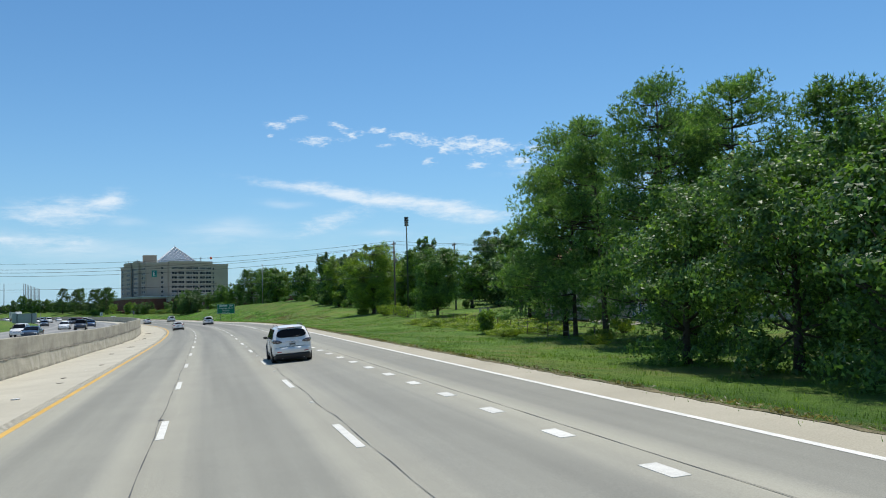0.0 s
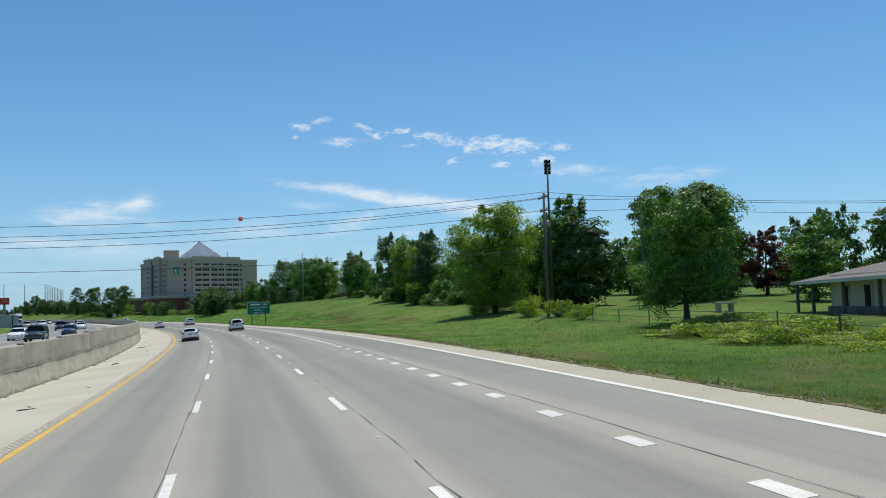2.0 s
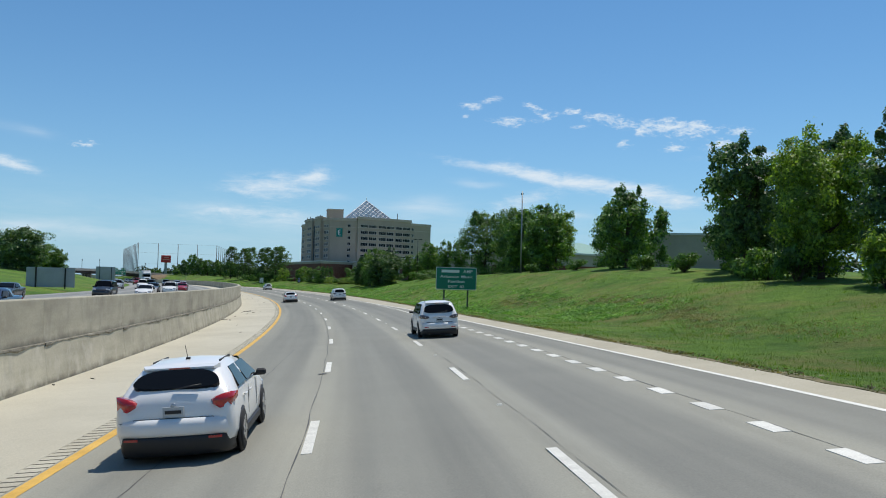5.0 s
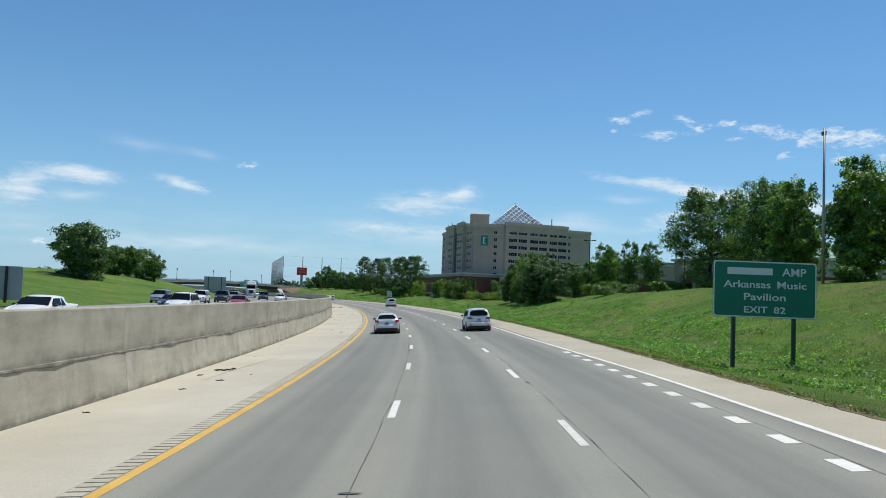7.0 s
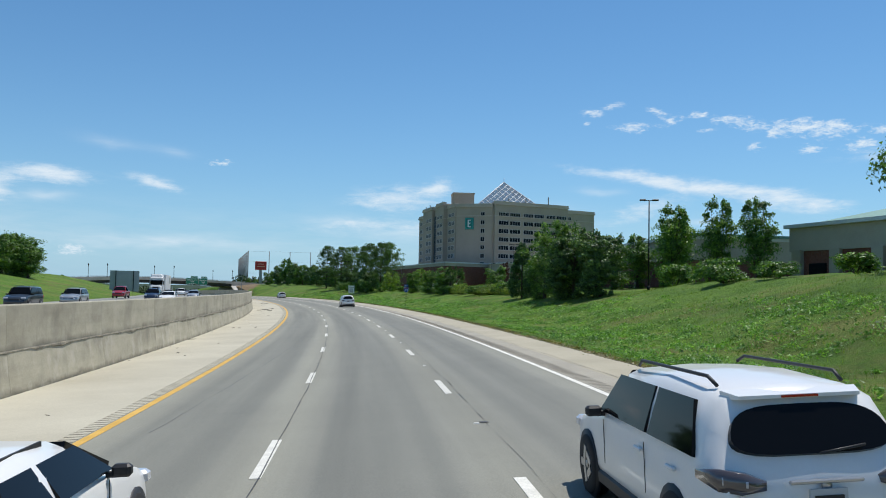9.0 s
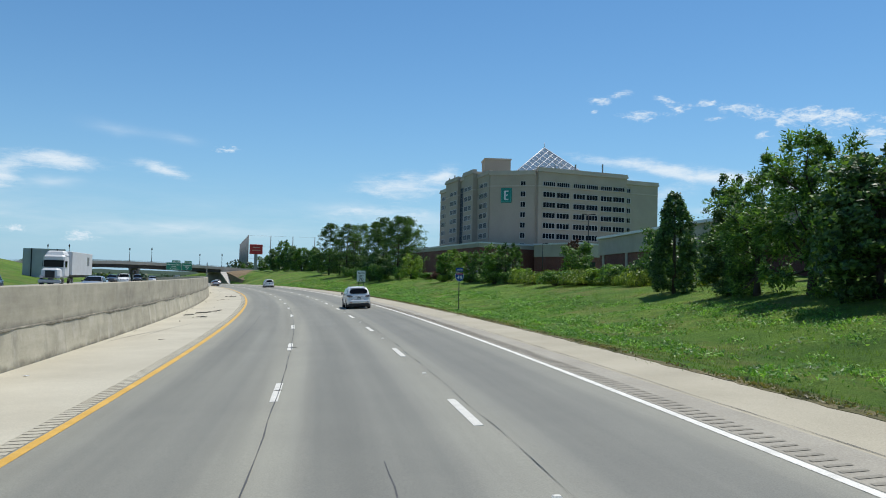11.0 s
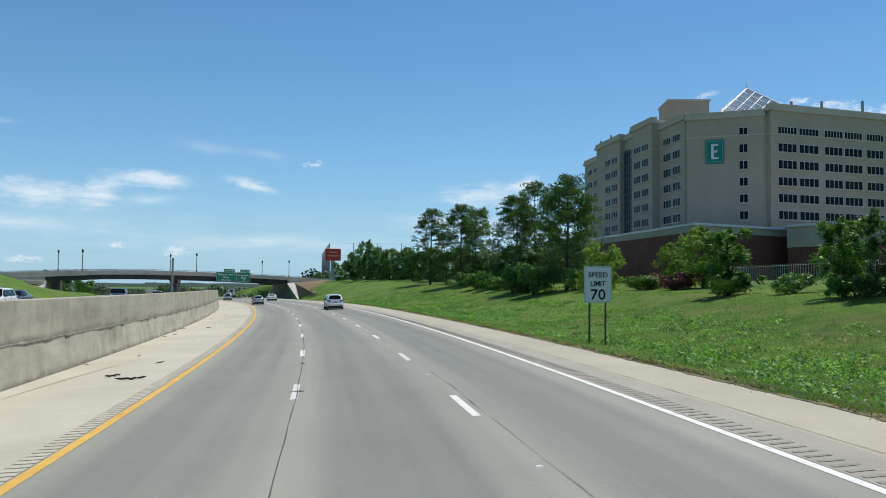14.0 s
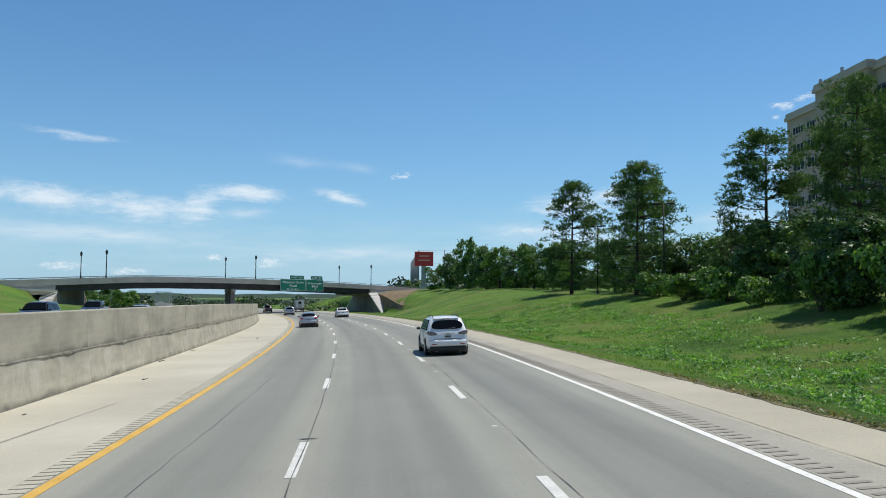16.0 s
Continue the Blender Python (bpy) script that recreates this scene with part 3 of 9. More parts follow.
# ---- mesh helpers ----
def mesh_from(name, verts, faces, mats, face_mats=None, smooth=False, uvs=None):
    me = bpy.data.meshes.new(name)
    me.from_pydata([tuple(v) for v in verts] if not isinstance(verts, np.ndarray) else verts.tolist(), [], faces if isinstance(faces, list) else faces.tolist())
    for m in mats if isinstance(mats, (list, tuple)) else [mats]:
        me.materials.append(m)
    if face_mats is not None:
        me.polygons.foreach_set("material_index", np.asarray(face_mats, dtype=np.int32))
    if smooth:
        me.polygons.foreach_set("use_smooth", np.ones(len(me.polygons), dtype=bool))
    if uvs is not None:
        layer = me.uv_layers.new(name="UVMap")
        idx = np.empty(len(me.loops), dtype=np.int32)
        me.loops.foreach_get("vertex_index", idx)
        layer.data.foreach_set("uv", np.asarray(uvs, dtype=np.float32)[idx].ravel())
    me.update()
    return me


class Shape:
    """Gathers simple solids into one mesh."""

    def __init__(self):
        self.v, self.f, self.sm = [], [], []

    def add(self, verts, faces, smooth=False):
        k = len(self.v)
        self.v += [tuple(v) for v in verts]
        self.f += [tuple(i + k for i in f) for f in faces]
        self.sm += [smooth] * len(faces)
        return self

    def box(self, c, size, rz=0.0, taper=1.0, bevel=0.0, m=None):
        x, y, z = (s / 2 for s in size)
        t = taper
        if bevel > 0:
            b = min(bevel, x * 0.49, y * 0.49, z * 0.49)
            rings = [(-z, x - b, y - b), (-z + b, x, y), (z - b, x * t, y * t), (z, x * t - b, y * t - b)]
        else:
            rings = [(-z, x, y), (z, x * t, y * t)]
        vs, fs = [], []
        for h, a, d in rings:
            if bevel > 0:
                q = min(bevel, a * 0.5, d * 0.5)
                vs += [(a - q, -d, h), (a, -d + q, h), (a, d - q, h), (a - q, d, h), (-a + q, d, h), (-a, d - q, h), (-a, -d + q, h), (-a + q, -d, h)]
            else:
                vs += [(a, -d, h), (a, d, h), (-a, d, h), (-a, -d, h)]
        n = 8 if bevel > 0 else 4
        for r in range(len(rings) - 1):
            fs += [(r * n + i, r * n + (i + 1) % n, (r + 1) * n + (i + 1) % n, (r + 1) * n + i) for i in range(n)]
        fs += [tuple(range(n - 1, -1, -1)), tuple(range((len(rings) - 1) * n, len(rings) * n))]
        mat = Matrix.Translation(c) @ Matrix.Rotation(rz, 4, "Z")
        if m is not None:
            mat = Matrix.Translation(c) @ m
        return self.add([mat @ Vector(v) for v in vs], fs)

    def rod(self, a, b, r0, r1=None, n=8, caps=True, smooth=True):
        a, b = Vector(a), Vector(b)
        r1 = r0 if r1 is None else r1
        d = (b - a).normalized()
        u = d.orthogonal().normalized()
        w = d.cross(u)
        vs = []
        for p, r in ((a, r0), (b, r1)):
            vs += [p + (u * math.cos(2 * math.pi * i / n) + w * math.sin(2 * math.pi * i / n)) * r for i in range(n)]
        k = len(self.v)
        self.add(vs, [(i, (i + 1) % n, n + (i + 1) % n, n + i) for i in range(n)], smooth)
        if caps:
            self.v, self.f, self.sm = self.v, self.f + [tuple(k + i for i in range(n - 1, -1, -1)), tuple(k + n + i for i in range(n))], self.sm + [False, False]
        return self

    def tube(self, pts, radii, n=7):
        """A rounded tube along points."""
        pts = [Vector(p) for p in pts]
        vs, fs = [], []
        for i, p in enumerate(pts):
            d = (pts[min(i + 1, len(pts) - 1)] - pts[max(i - 1, 0)]).normalized()
            u = Vector((1, 0, 0)) if abs(d.x) < 0.9 else Vector((0, 1, 0))
            u = (u - d * u.dot(d)).normalized()
            w = d.cross(u)
            vs += [p + (u * math.cos(2 * math.pi * j / n) + w * math.sin(2 * math.pi * j / n)) * radii[i] for j in range(n)]
        for i in range(len(pts) - 1):
            fs += [(i * n + j, i * n + (j + 1) % n, (i + 1) * n + (j + 1) % n, (i + 1) * n + j) for j in range(n)]
        fs += [tuple(range(n - 1, -1, -1)), tuple((len(pts) - 1) * n + j for j in range(n))]
        return self.add(vs, fs, True)

    def lathe(self, profile, c=(0, 0, 0), n=12, axis="Z"):
        vs, fs = [], []
        for r, h in profile:
            for i in range(n):
                a = 2 * math.pi * i / n
                p = (r * math.cos(a), r * math.sin(a), h)
                if axis == "Y":
                    p = (p[0], p[2], p[1])
                elif axis == "X":
                    p = (p[2], p[0], p[1])
                vs.append((p[0] + c[0], p[1] + c[1], p[2] + c[2]))
        for r in range(len(profile) - 1):
            fs += [(r * n + i, r * n + (i + 1) % n, (r + 1) * n + (i + 1) % n, (r + 1) * n + i) for i in range(n)]
        fs += [tuple(range(n - 1, -1, -1)), tuple((len(profile) - 1) * n + i for i in range(n))]
        return self.add(vs, fs, True)

    def prism(self, outline, z0, z1):
        """A solid on a plan outline, anticlockwise."""
        n = len(outline)
        vs = [(x, y, z0) for x, y in outline] + [(x, y, z1) for x, y in outline]
        fs = [(i, (i + 1) % n, n + (i + 1) % n, n + i) for i in range(n)]
        return self.add(vs, fs + [tuple(range(n - 1, -1, -1)), tuple(range(n, 2 * n))])

    def profile(self, outline, a, b, right):
        """A solid with an outline (across, up) drawn from a to b."""
        a, b, right = Vector(a), Vector(b), Vector(right)
        n = len(outline)
        vs = [p + right * x + Vector((0, 0, z)) for p in (a, b) for x, z in outline]
        fs = [(i, (i + 1) % n, n + (i + 1) % n, n + i) for i in range(n)]
        return self.add(vs, fs + [tuple(range(n - 1, -1, -1)), tuple(range(n, 2 * n))])

    def mesh(self, name, mat):
        me = mesh_from(name, self.v, self.f, mat)
        me.polygons.foreach_set("use_smooth", np.array(self.sm, dtype=bool))
        return me


def part(name, shape, mat, parent, label="", m=None):
    """One mesh object under a thing or under a part."""
    me = shape if isinstance(shape, bpy.types.Mesh) else shape.mesh(name, mat)
    ob = new(name, me)
    ob.parent = parent
    if m is not None:
        ob.matrix_local = m
    return tagged(ob, label) if label else ob


def thing(name, label, category, m=None, group="", kind=""):
    ob = new(name)
    ob.empty_display_size = 0.3
    if m is not None:
        ob.matrix_world = m
    return tagged(ob, label, category, group, kind)


# ---- the road's line: s along it, e to the right of the lane line beside the camera ----
S_GRID = np.arange(-2000.0, 4500.0, 2.0)
KAPPA = np.interp(S_GRID, np.arange(-60, 730, 60), KNOTS_BEND) * 1e-3
KAPPA[(S_GRID < -80) | (S_GRID > 800)] = 0
PSI = np.concatenate([[0], np.cumsum((KAPPA[1:] + KAPPA[:-1]))])
PSI -= np.interp(0, S_GRID, PSI)
LINE_X = np.concatenate([[0], np.cumsum(-(np.sin(PSI[1:]) + np.sin(PSI[:-1])))])
LINE_Y = np.concatenate([[0], np.cumsum(np.cos(PSI[1:]) + np.cos(PSI[:-1]))])
LINE_X -= np.interp(0, S_GRID, LINE_X)
LINE_Y -= np.interp(0, S_GRID, LINE_Y)


def smooth_line(knots, values, width):
    v = np.interp(S_GRID, knots, values)
    k = np.ones(width) / width
    return np.convolve(np.pad(v, width // 2, mode="edge"), k, mode="valid")[: len(S_GRID)]


GRADE = smooth_line([-400, -100, 0, 100, 200, 300, 400, 500, 600, 700, 900, 1600], KNOTS_LEVEL, 21)
BANK = smooth_line([-100, 0, 100, 200, 300, 400, 500, 600, 700, 800], KNOTS_BANK, 21)


def plan(s, e):
    psi = np.interp(s, S_GRID, PSI)
    return np.interp(s, S_GRID, LINE_X) + e * np.cos(psi), np.interp(s, S_GRID, LINE_Y) + e * np.sin(psi)


def road_z(s, e):
    return np.interp(s, S_GRID, GRADE) + np.interp(s, S_GRID, BANK) * np.clip(e, -11, 12)


def spot(s, e, dz=0.0):
    """A place on the road surface."""
    x, y = plan(s, e)
    return Vector((float(x), float(y), float(road_z(s, e)) + dz))


def heading(s):
    return float(np.interp(s, S_GRID, PSI))


def on_road(s, e, dz=0.0, turn=0.0):
    """A pose on the road, y ahead, leaning with the bank."""
    return Matrix.Translation(spot(s, e, dz)) @ Matrix.Rotation(heading(s) + turn, 4, "Z") @ Matrix.Rotation(-math.atan(float(np.interp(s, S_GRID, BANK))), 4, "Y")


def white_e(s):
    """The right edge line."""
    return np.interp(s, [-200, 0, 95, 150, 172, 222, 236, 248], [9.7, 9.75, 9.95, 10.0, 9.3, 8.1, 7.55, 7.22])


def yellow_e(s):
    """The middle of the yellow edge line."""
    return np.interp(s, [-100, 0, 200, 350], [-3.95, -3.92, -3.70, -3.65])


def edge_e(s):
    """Where the right shoulder ends."""
    return np.interp(s, [-200, 150, 225, 330, 800], [10.95, 11.1, 9.9, 10.2, 10.2])


def wall_e(s):
    """The face of the median barrier."""
    return np.interp(s, [-200, 85, 125, 800], [-9.6, -9.5, -8.3, -8.3])


def opp_z(s):
    """The level of the other carriageway."""
    return road_z(s, -9) + np.interp(s, [-200, 0, 200, 420, 600, 800], [1.0, 1.05, 1.15, 1.15, 0.9, 0.8])


def strip(name, s0, s1, step, e_of, dz, mat, thick=0.0, z_of=road_z):
    """A sheet along the road between offsets given by functions of s; with thick, its edges turn down."""
    s = np.arange(s0, s1 + step * 0.5, step)
    cols = [np.broadcast_to(f(s) if callable(f) else np.full_like(s, f), s.shape) for f in e_of]
    z_add = [dz] * len(cols)
    if thick:
        cols = [cols[0] - 0.01] + cols + [cols[-1] + 0.01]
        z_add = [dz - thick] + z_add + [dz - thick]
    vs, uv = [], []
    for e, dzz in zip(cols, z_add):
        x, y = plan(s, e)
        vs.append(np.stack([x, y, z_of(s, e) + dzz], -1))
        uv.append(np.stack([e, s], -1))
    vs, uv = np.stack(vs, 1), np.stack(uv, 1)
    n, k = vs.shape[:2]
    idx = np.arange(n * k).reshape(n, k)
    f = np.stack([idx[:-1, :-1], idx[:-1, 1:], idx[1:, 1:], idx[1:, :-1]], -1).reshape(-1, 4)
    return new(name, mesh_from(name, vs.reshape(-1, 3), f, mat, uvs=uv.reshape(-1, 2)))


# ---- ground ----
RIGHT_E = np.array([10.0, 14.0, 19.0, 26.0, 32.0, 40.0, 60.0, 100.0, 220.0, 2500.0])
RIGHT_S = np.array([-300, 20, 60, 105, 140, 175, 205, 240, 275, 310, 345, 370, 425, 470, 500, 555, 600, 638, 674, 720, 780, 1000, 1500])
RIGHT_Z = [
    "35 0 -30 -40 -30 -20 0 50 100 200", "38 0 -30 -30 -20 0 40 90 160 200", "40 5 -20 -20 -10 20 80 150 250 200",
    "40 8 -12 20 52 74 95 150 300 250", "25 0 -5 60 120 160 220 270 350 250", "5 -25 -20 90 190 250 300 330 380 250",
    "-12 -50 -40 120 270 350 380 400 400 250", "-35 -85 -70 180 400 500 500 500 500 250", "-38 -90 -60 190 380 480 480 480 500 250",
    "-38 -85 -60 170 330 400 420 450 500 250", "-38 -85 -80 60 190 270 400 450 500 250", "-38 -88 -90 30 150 230 400 450 500 250",
    "-38 -80 -85 20 140 230 400 450 500 250", "-42 -90 -85 40 160 220 340 420 450 250", "-48 -95 -80 60 190 215 300 400 420 250",
    "-85 -120 -50 130 230 270 300 350 400 250", "-150 -220 -150 100 290 370 400 400 400 250", "-190 -250 -260 -150 190 380 430 450 450 250",
    "-220 -250 -240 240 340 400 440 450 450 250", "-260 -280 -270 100 240 300 330 400 400 250", "-320 -330 -300 -260 -200 -150 -100 -50 0 150", "-560 -570 -560 -540 -520 -500 -450 -400 -300 0", "-900 -900 -900 -900 -900 -850 -800 -750 -600 0",
]
LEFT_E = np.array([-700.0, -300.0, -120.0, -75.0, -55.0, -42.0, -34.0, -31.0])
LEFT_S = np.array([-300, 60, 160, 250, 330, 400, 470, 540, 590, 640, 700, 780, 1000, 1500])
LEFT_Z = [
    "150 100 80 60 40 15 2 0", "150 120 90 70 45 15 2 0", "200 200 180 150 100 40 8 0", "300 330 350 310 210 90 15 0", "400 430 450 390 290 130 20 0",
    "450 490 530 500 380 170 25 0", "480 540 620 580 430 180 25 0", "480 540 660 630 480 210 30 0", "480 480 490 480 440 40 0 0", "450 450 450 440 380 -40 -20 0",
    "300 300 300 250 150 20 0 0", "0 0 0 0 0 0 0 0", "-200 -200 -200 -200 -200 -200 -200 -200", "-300 -400 -500 -500 -500 -500 -500 -500",
]


def table(rows):
    return np.array([[float(v) for v in r.split()] for r in rows]) / 100


def lookup(s, e, ss, es, zz):
    """Smooth values between the rows and columns of a table."""
    i = np.clip(np.searchsorted(ss, s) - 1, 0, len(ss) - 2)
    u = np.clip((s - ss[i]) / (ss[i + 1] - ss[i]), 0, 1)
    u = u * u * (3 - 2 * u)
    j = np.clip(np.searchsorted(es, e) - 1, 0, len(es) - 2)
    v = np.clip((e - es[j]) / (es[j + 1] - es[j]), 0, 1)
    return (zz[i, j] * (1 - u) + zz[i + 1, j] * u) * (1 - v) + (zz[i, j + 1] * (1 - u) + zz[i + 1, j + 1] * u) * v


TABLE_R, TABLE_L = table(RIGHT_Z), table(LEFT_Z)


def ground_z(s, e):
    s, e = np.asarray(s, float), np.asarray(e, float)
    right = lookup(s, e, RIGHT_S.astype(float), RIGHT_E, TABLE_R)
    edge = edge_e(s)
    near = road_z(s, edge) - 0.03
    u = np.clip((e - edge) / 3.2, 0, 1)
    right = near * (1 - u) + right * u
    # level ground below the abutment wall of the bridge
    k = np.clip((s - 628) / 16, 0, 1) * np.clip((730 - s) / 20, 0, 1) * np.clip((27.9 - e) / 0.9, 0, 1)
    right = right * (1 - k) + np.minimum(right, near - 0.4) * k
    left = lookup(s, e, LEFT_S.astype(float), LEFT_E, TABLE_L)
    opp = opp_z(s)
    w = np.clip((-e - 31) / 3.0, 0, 1)
    left = np.where(s > 700, np.minimum(left + 0 * s, opp), left)
    k2 = np.clip((s - 592) / 8, 0, 1) * np.clip((760 - s) / 20, 0, 1) * np.clip((e + 48.6) / 1.2, 0, 1)
    left = left * (1 - k2) + np.minimum(left, opp - 0.3) * k2
    left = (opp - 0.06) * (1 - w) + (left + np.where(s < 700, 0.0, 0.0)) * w
    wall = wall_e(s) - 0.45
    under = road_z(s, e) - 0.25
    return np.where(e >= edge, right, np.where(e > wall, under, left))


def rough(s, e):
    """Small unevenness of grassed ground."""
    return 0.06 * np.sin(0.9 * s + 1.7 * np.sin(0.31 * e)) * np.sin(0.7 * e + 0.4) + 0.12 * np.sin(0.21 * s + 0.5) * np.sin(0.17 * e)


def build_ground():
    s = np.concatenate([np.arange(-1600, -200, 100), np.arange(-200, -20, 10), np.arange(-20, 720, 2.0), np.arange(720, 1000, 10), np.arange(1000, 4400, 100)])
    e = np.concatenate([-np.geomspace(700, 62, 14), np.arange(-60, -30.9, 1.5), [-30.5, -20, -13, -9.9, -8.6, -4, 4, 9.0], np.arange(10.6, 46, 0.8), np.arange(46, 100, 3), np.geomspace(100, 2500, 16)])
    S, E = np.meshgrid(s, e, indexing="ij")
    # two columns stand behind and under the barrier all along it
    E[:, e == -9.9] = (wall_e(s) - 0.52)[:, None]
    E[:, e == -8.6] = (wall_e(s) - 0.40)[:, None]
    x, y = plan(S, E)
    z = ground_z(S, E)
    soft = np.clip((E - edge_e(S) - 0.8) / 3, 0, 1) + np.clip((-E - 34) / 4, 0, 1)
    z = z + rough(S, E) * soft
    vs = np.stack([x, y, z], -1).reshape(-1, 3)
    n, k = S.shape
    idx = np.arange(n * k).reshape(n, k)
    f = np.stack([idx[:-1, :-1], idx[:-1, 1:], idx[1:, 1:], idx[1:, :-1]], -1).reshape(-1, 4)
    ob = new("ground", mesh_from("ground", vs, f, M["grass"], smooth=True))
    return tagged(ob, "mown green grass verge with rough weedy slopes and dry patches", "grass", kind="structure")


def place(s, e, dz=0.0):
    """A place on the ground."""
    x, y = plan(s, e)
    return Vector((float(x), float(y), float(ground_z(s, e)) + dz))


def s_e(x, y):
    """Road coordinates of a plan point."""
    s = y
    for _ in range(25):
        px, py = plan(s, 0.0)
        a = heading(s)
        s += (x - px) * -math.sin(a) + (y - py) * math.cos(a)
    px, py = plan(s, 0.0)
    a = heading(s)
    return s, (x - px) * math.cos(a) + (y - py) * math.sin(a)


def ground_at(x, y, dz=0.0):
    s, e = s_e(x, y)
    return Vector((x, y, float(ground_z(s, e)) + dz))


build_ground()

# ---- road ----
road = strip("road", -160, 900, 4, [lambda s: yellow_e(s) - 0.15, -3.4, -1.83, 0.0, 1.83, 3.66, 5.5, 7.2, 7.5], 0.0, M["lane"], 0.3)
tagged(road, "worn grey three-lane highway pavement with tar-sealed joints", "road", kind="structure")
aux = strip("road_auxiliary_lane", -160, 262, 3, [7.512, lambda s: np.maximum(white_e(s) + 0.06, 7.52)], 0.0, M["lane"], 0.3)
tagged(aux, "worn grey exit lane pavement narrowing to the edge line", "road", kind="structure")
sh_r = strip("shoulder_right", -160, 900, 3, [lambda s: np.maximum(white_e(s) + 0.07, 7.53), lambda s: np.maximum(edge_e(s), white_e(s) + 0.6)], 0.0, M["shoulder_r"], 0.25)
tagged(sh_r, "tan paved outer shoulder with crumbling grassy edge", "shoulder", kind="structure")
sh_l = strip("shoulder_left", -160, 900, 3, [lambda s: wall_e(s) + 0.02, lambda s: yellow_e(s) - 0.535], 0.0, M["shoulder"], 0.25)
tagged(sh_l, "pale concrete inner shoulder strewn with debris", "shoulder", kind="structure")
verge = strip("verge", -160, 700, 0.4, [lambda s: np.maximum(edge_e(s), white_e(s) + 0.6) - 0.03 + 0.05 * np.sin(s * 1.3) * np.sin(s * 0.37) + 0.04 * np.sin(s * 5.1 + np.sin(s * 0.7) * 2), lambda s: edge_e(s) + 0.16 + 0.10 * np.sin(s * 0.9) * np.sin(s * 0.23) + 0.07 * np.sin(s * 3.7 + 1.5 * np.sin(s * 1.1))], 0.012, M["verge"], 0.06)
tagged(verge, "dry brown grass and grit along the pavement edge", "verge", kind="structure")


def rumble(name, e0, e1, s0, s1, pitch=0.36):
    """A band beside the yellow line with a milled groove at every pitch."""
    n = int((s1 - s0) / pitch)
    s = s0 + np.arange(n) * pitch
    prof_s = np.array([0.0, 0.262, 0.272, 0.332, 0.342]) * (pitch / 0.36)
    prof_z = np.array([0.0, 0.0, -0.018, -0.018, 0.0])
    S = (s[:, None] + prof_s).ravel()
    Z = np.tile(prof_z, n)
    cols = []
    for e, k in ((e0, 0.0), (e0 + 0.02, 1.0), (e1 - 0.05, 1.0), (e1, 0.0)):
        ee = yellow_e(S) + e
        x, y = plan(S, ee)
        cols.append(np.stack([x, y, road_z(S, ee) + Z * k], -1))
    v = np.stack(cols, 1)
    idx = np.arange(v.shape[0] * 4).reshape(-1, 4)
    f = np.stack([idx[:-1, :-1], idx[:-1, 1:], idx[1:, 1:], idx[1:, :-1]], -1).reshape(-1, 4)
    low = (np.tile([0, 1, 1, 1, 0], n)[:-1])
    fm = np.repeat(low, 3)
    ob = new(name, mesh_from(name, v.reshape(-1, 3), f, [M["groove"], M["groove_floor"]], fm))
    return tagged(ob, "row of milled rumble grooves in the shoulder", "rumble strip", kind="structure")


M["margin"] = mottled("worn_shoulder_margin", (0.34, 0.312, 0.25), (0.42, 0.388, 0.312), 0.5, 30, 0.9, 0.3, 0.2, 0.004)
M["groove_shade"] = mottled("painted_groove_shade", (0.25, 0.232, 0.185), (0.34, 0.315, 0.255), 2.0, 30, 0.95, 0.3, 0.2, 0.003)
rumble("rumble_strip_left", -0.53, -0.16, -20, 640, 0.30)
for nm, s0, s1 in (("rumble_strip_right", 268, 640),):
    # laid on the outer shoulder, a hand's breadth outside the white line
    st = strip("pavement_margin", s0, s1, 3, [7.335, 8.4], 0.004, M["margin"], 0.05)
    tagged(st, "darker pavement margin outside the white line", "shoulder", kind="structure")
    # flat dark bars on the surface: the shade of grooves given as colour
    n = int((s1 - s0) / 0.31)
    vs, fs = [], []
    for i in range(n):
        s = s0 + i * 0.31
        q = [spot(s + a, e, 0.012) for a, e in ((0, 7.40), (0.03, 7.80), (0.14, 7.80), (0.11, 7.40))]
        k = len(vs)
        vs += [tuple(p) for p in q]
        fs.append((k, k + 1, k + 2, k + 3))
    ob = new(nm, mesh_from(nm, vs, fs, M["groove_shade"]))
    tagged(ob, "row of flat dark bars painted for shaded rumble grooves beside the white line", "rumble strip", kind="structure")

line_y = strip("yellow_edge_line", -160, 900, 3, [lambda s: yellow_e(s) - 0.105, lambda s: yellow_e(s) + 0.105], 0.006, M["yellow_line"])
tagged(line_y, "solid worn yellow edge line", "road marking", kind="structure")
line_w = strip("white_edge_line", -160, 900, 3, [lambda s: white_e(s) - 0.078, lambda s: white_e(s) + 0.078], 0.006, M["white_line"])
tagged(line_w, "solid white edge line", "road marking", kind="structure")
for e0, wid, s0, s1, amp in ((-0.14, 0.008, -40, 250, 0.03), (0.04, 0.010, 250, 760, 0.02), (3.84, 0.006, -40, 70, 0.05), (3.86, 0.003, 70, 250, 0.03), (7.50, 0.006, -40, 210, 0.02), (3.9, 0.003, 250, 480, 0.03), (8.5, 0.007, 262, 640, 0.02)):
    seam = strip("tar_seam", s0, s1, 1.5, [lambda s: e0 - wid + amp * np.sin(s * 0.21) * np.sin(s * 0.9), lambda s: e0 + wid + amp * np.sin(s * 0.21) * np.sin(s * 0.9) + 0.01 * np.sin(s * 2.3)], 0.0115, M["tar"])
    seam.parent = road
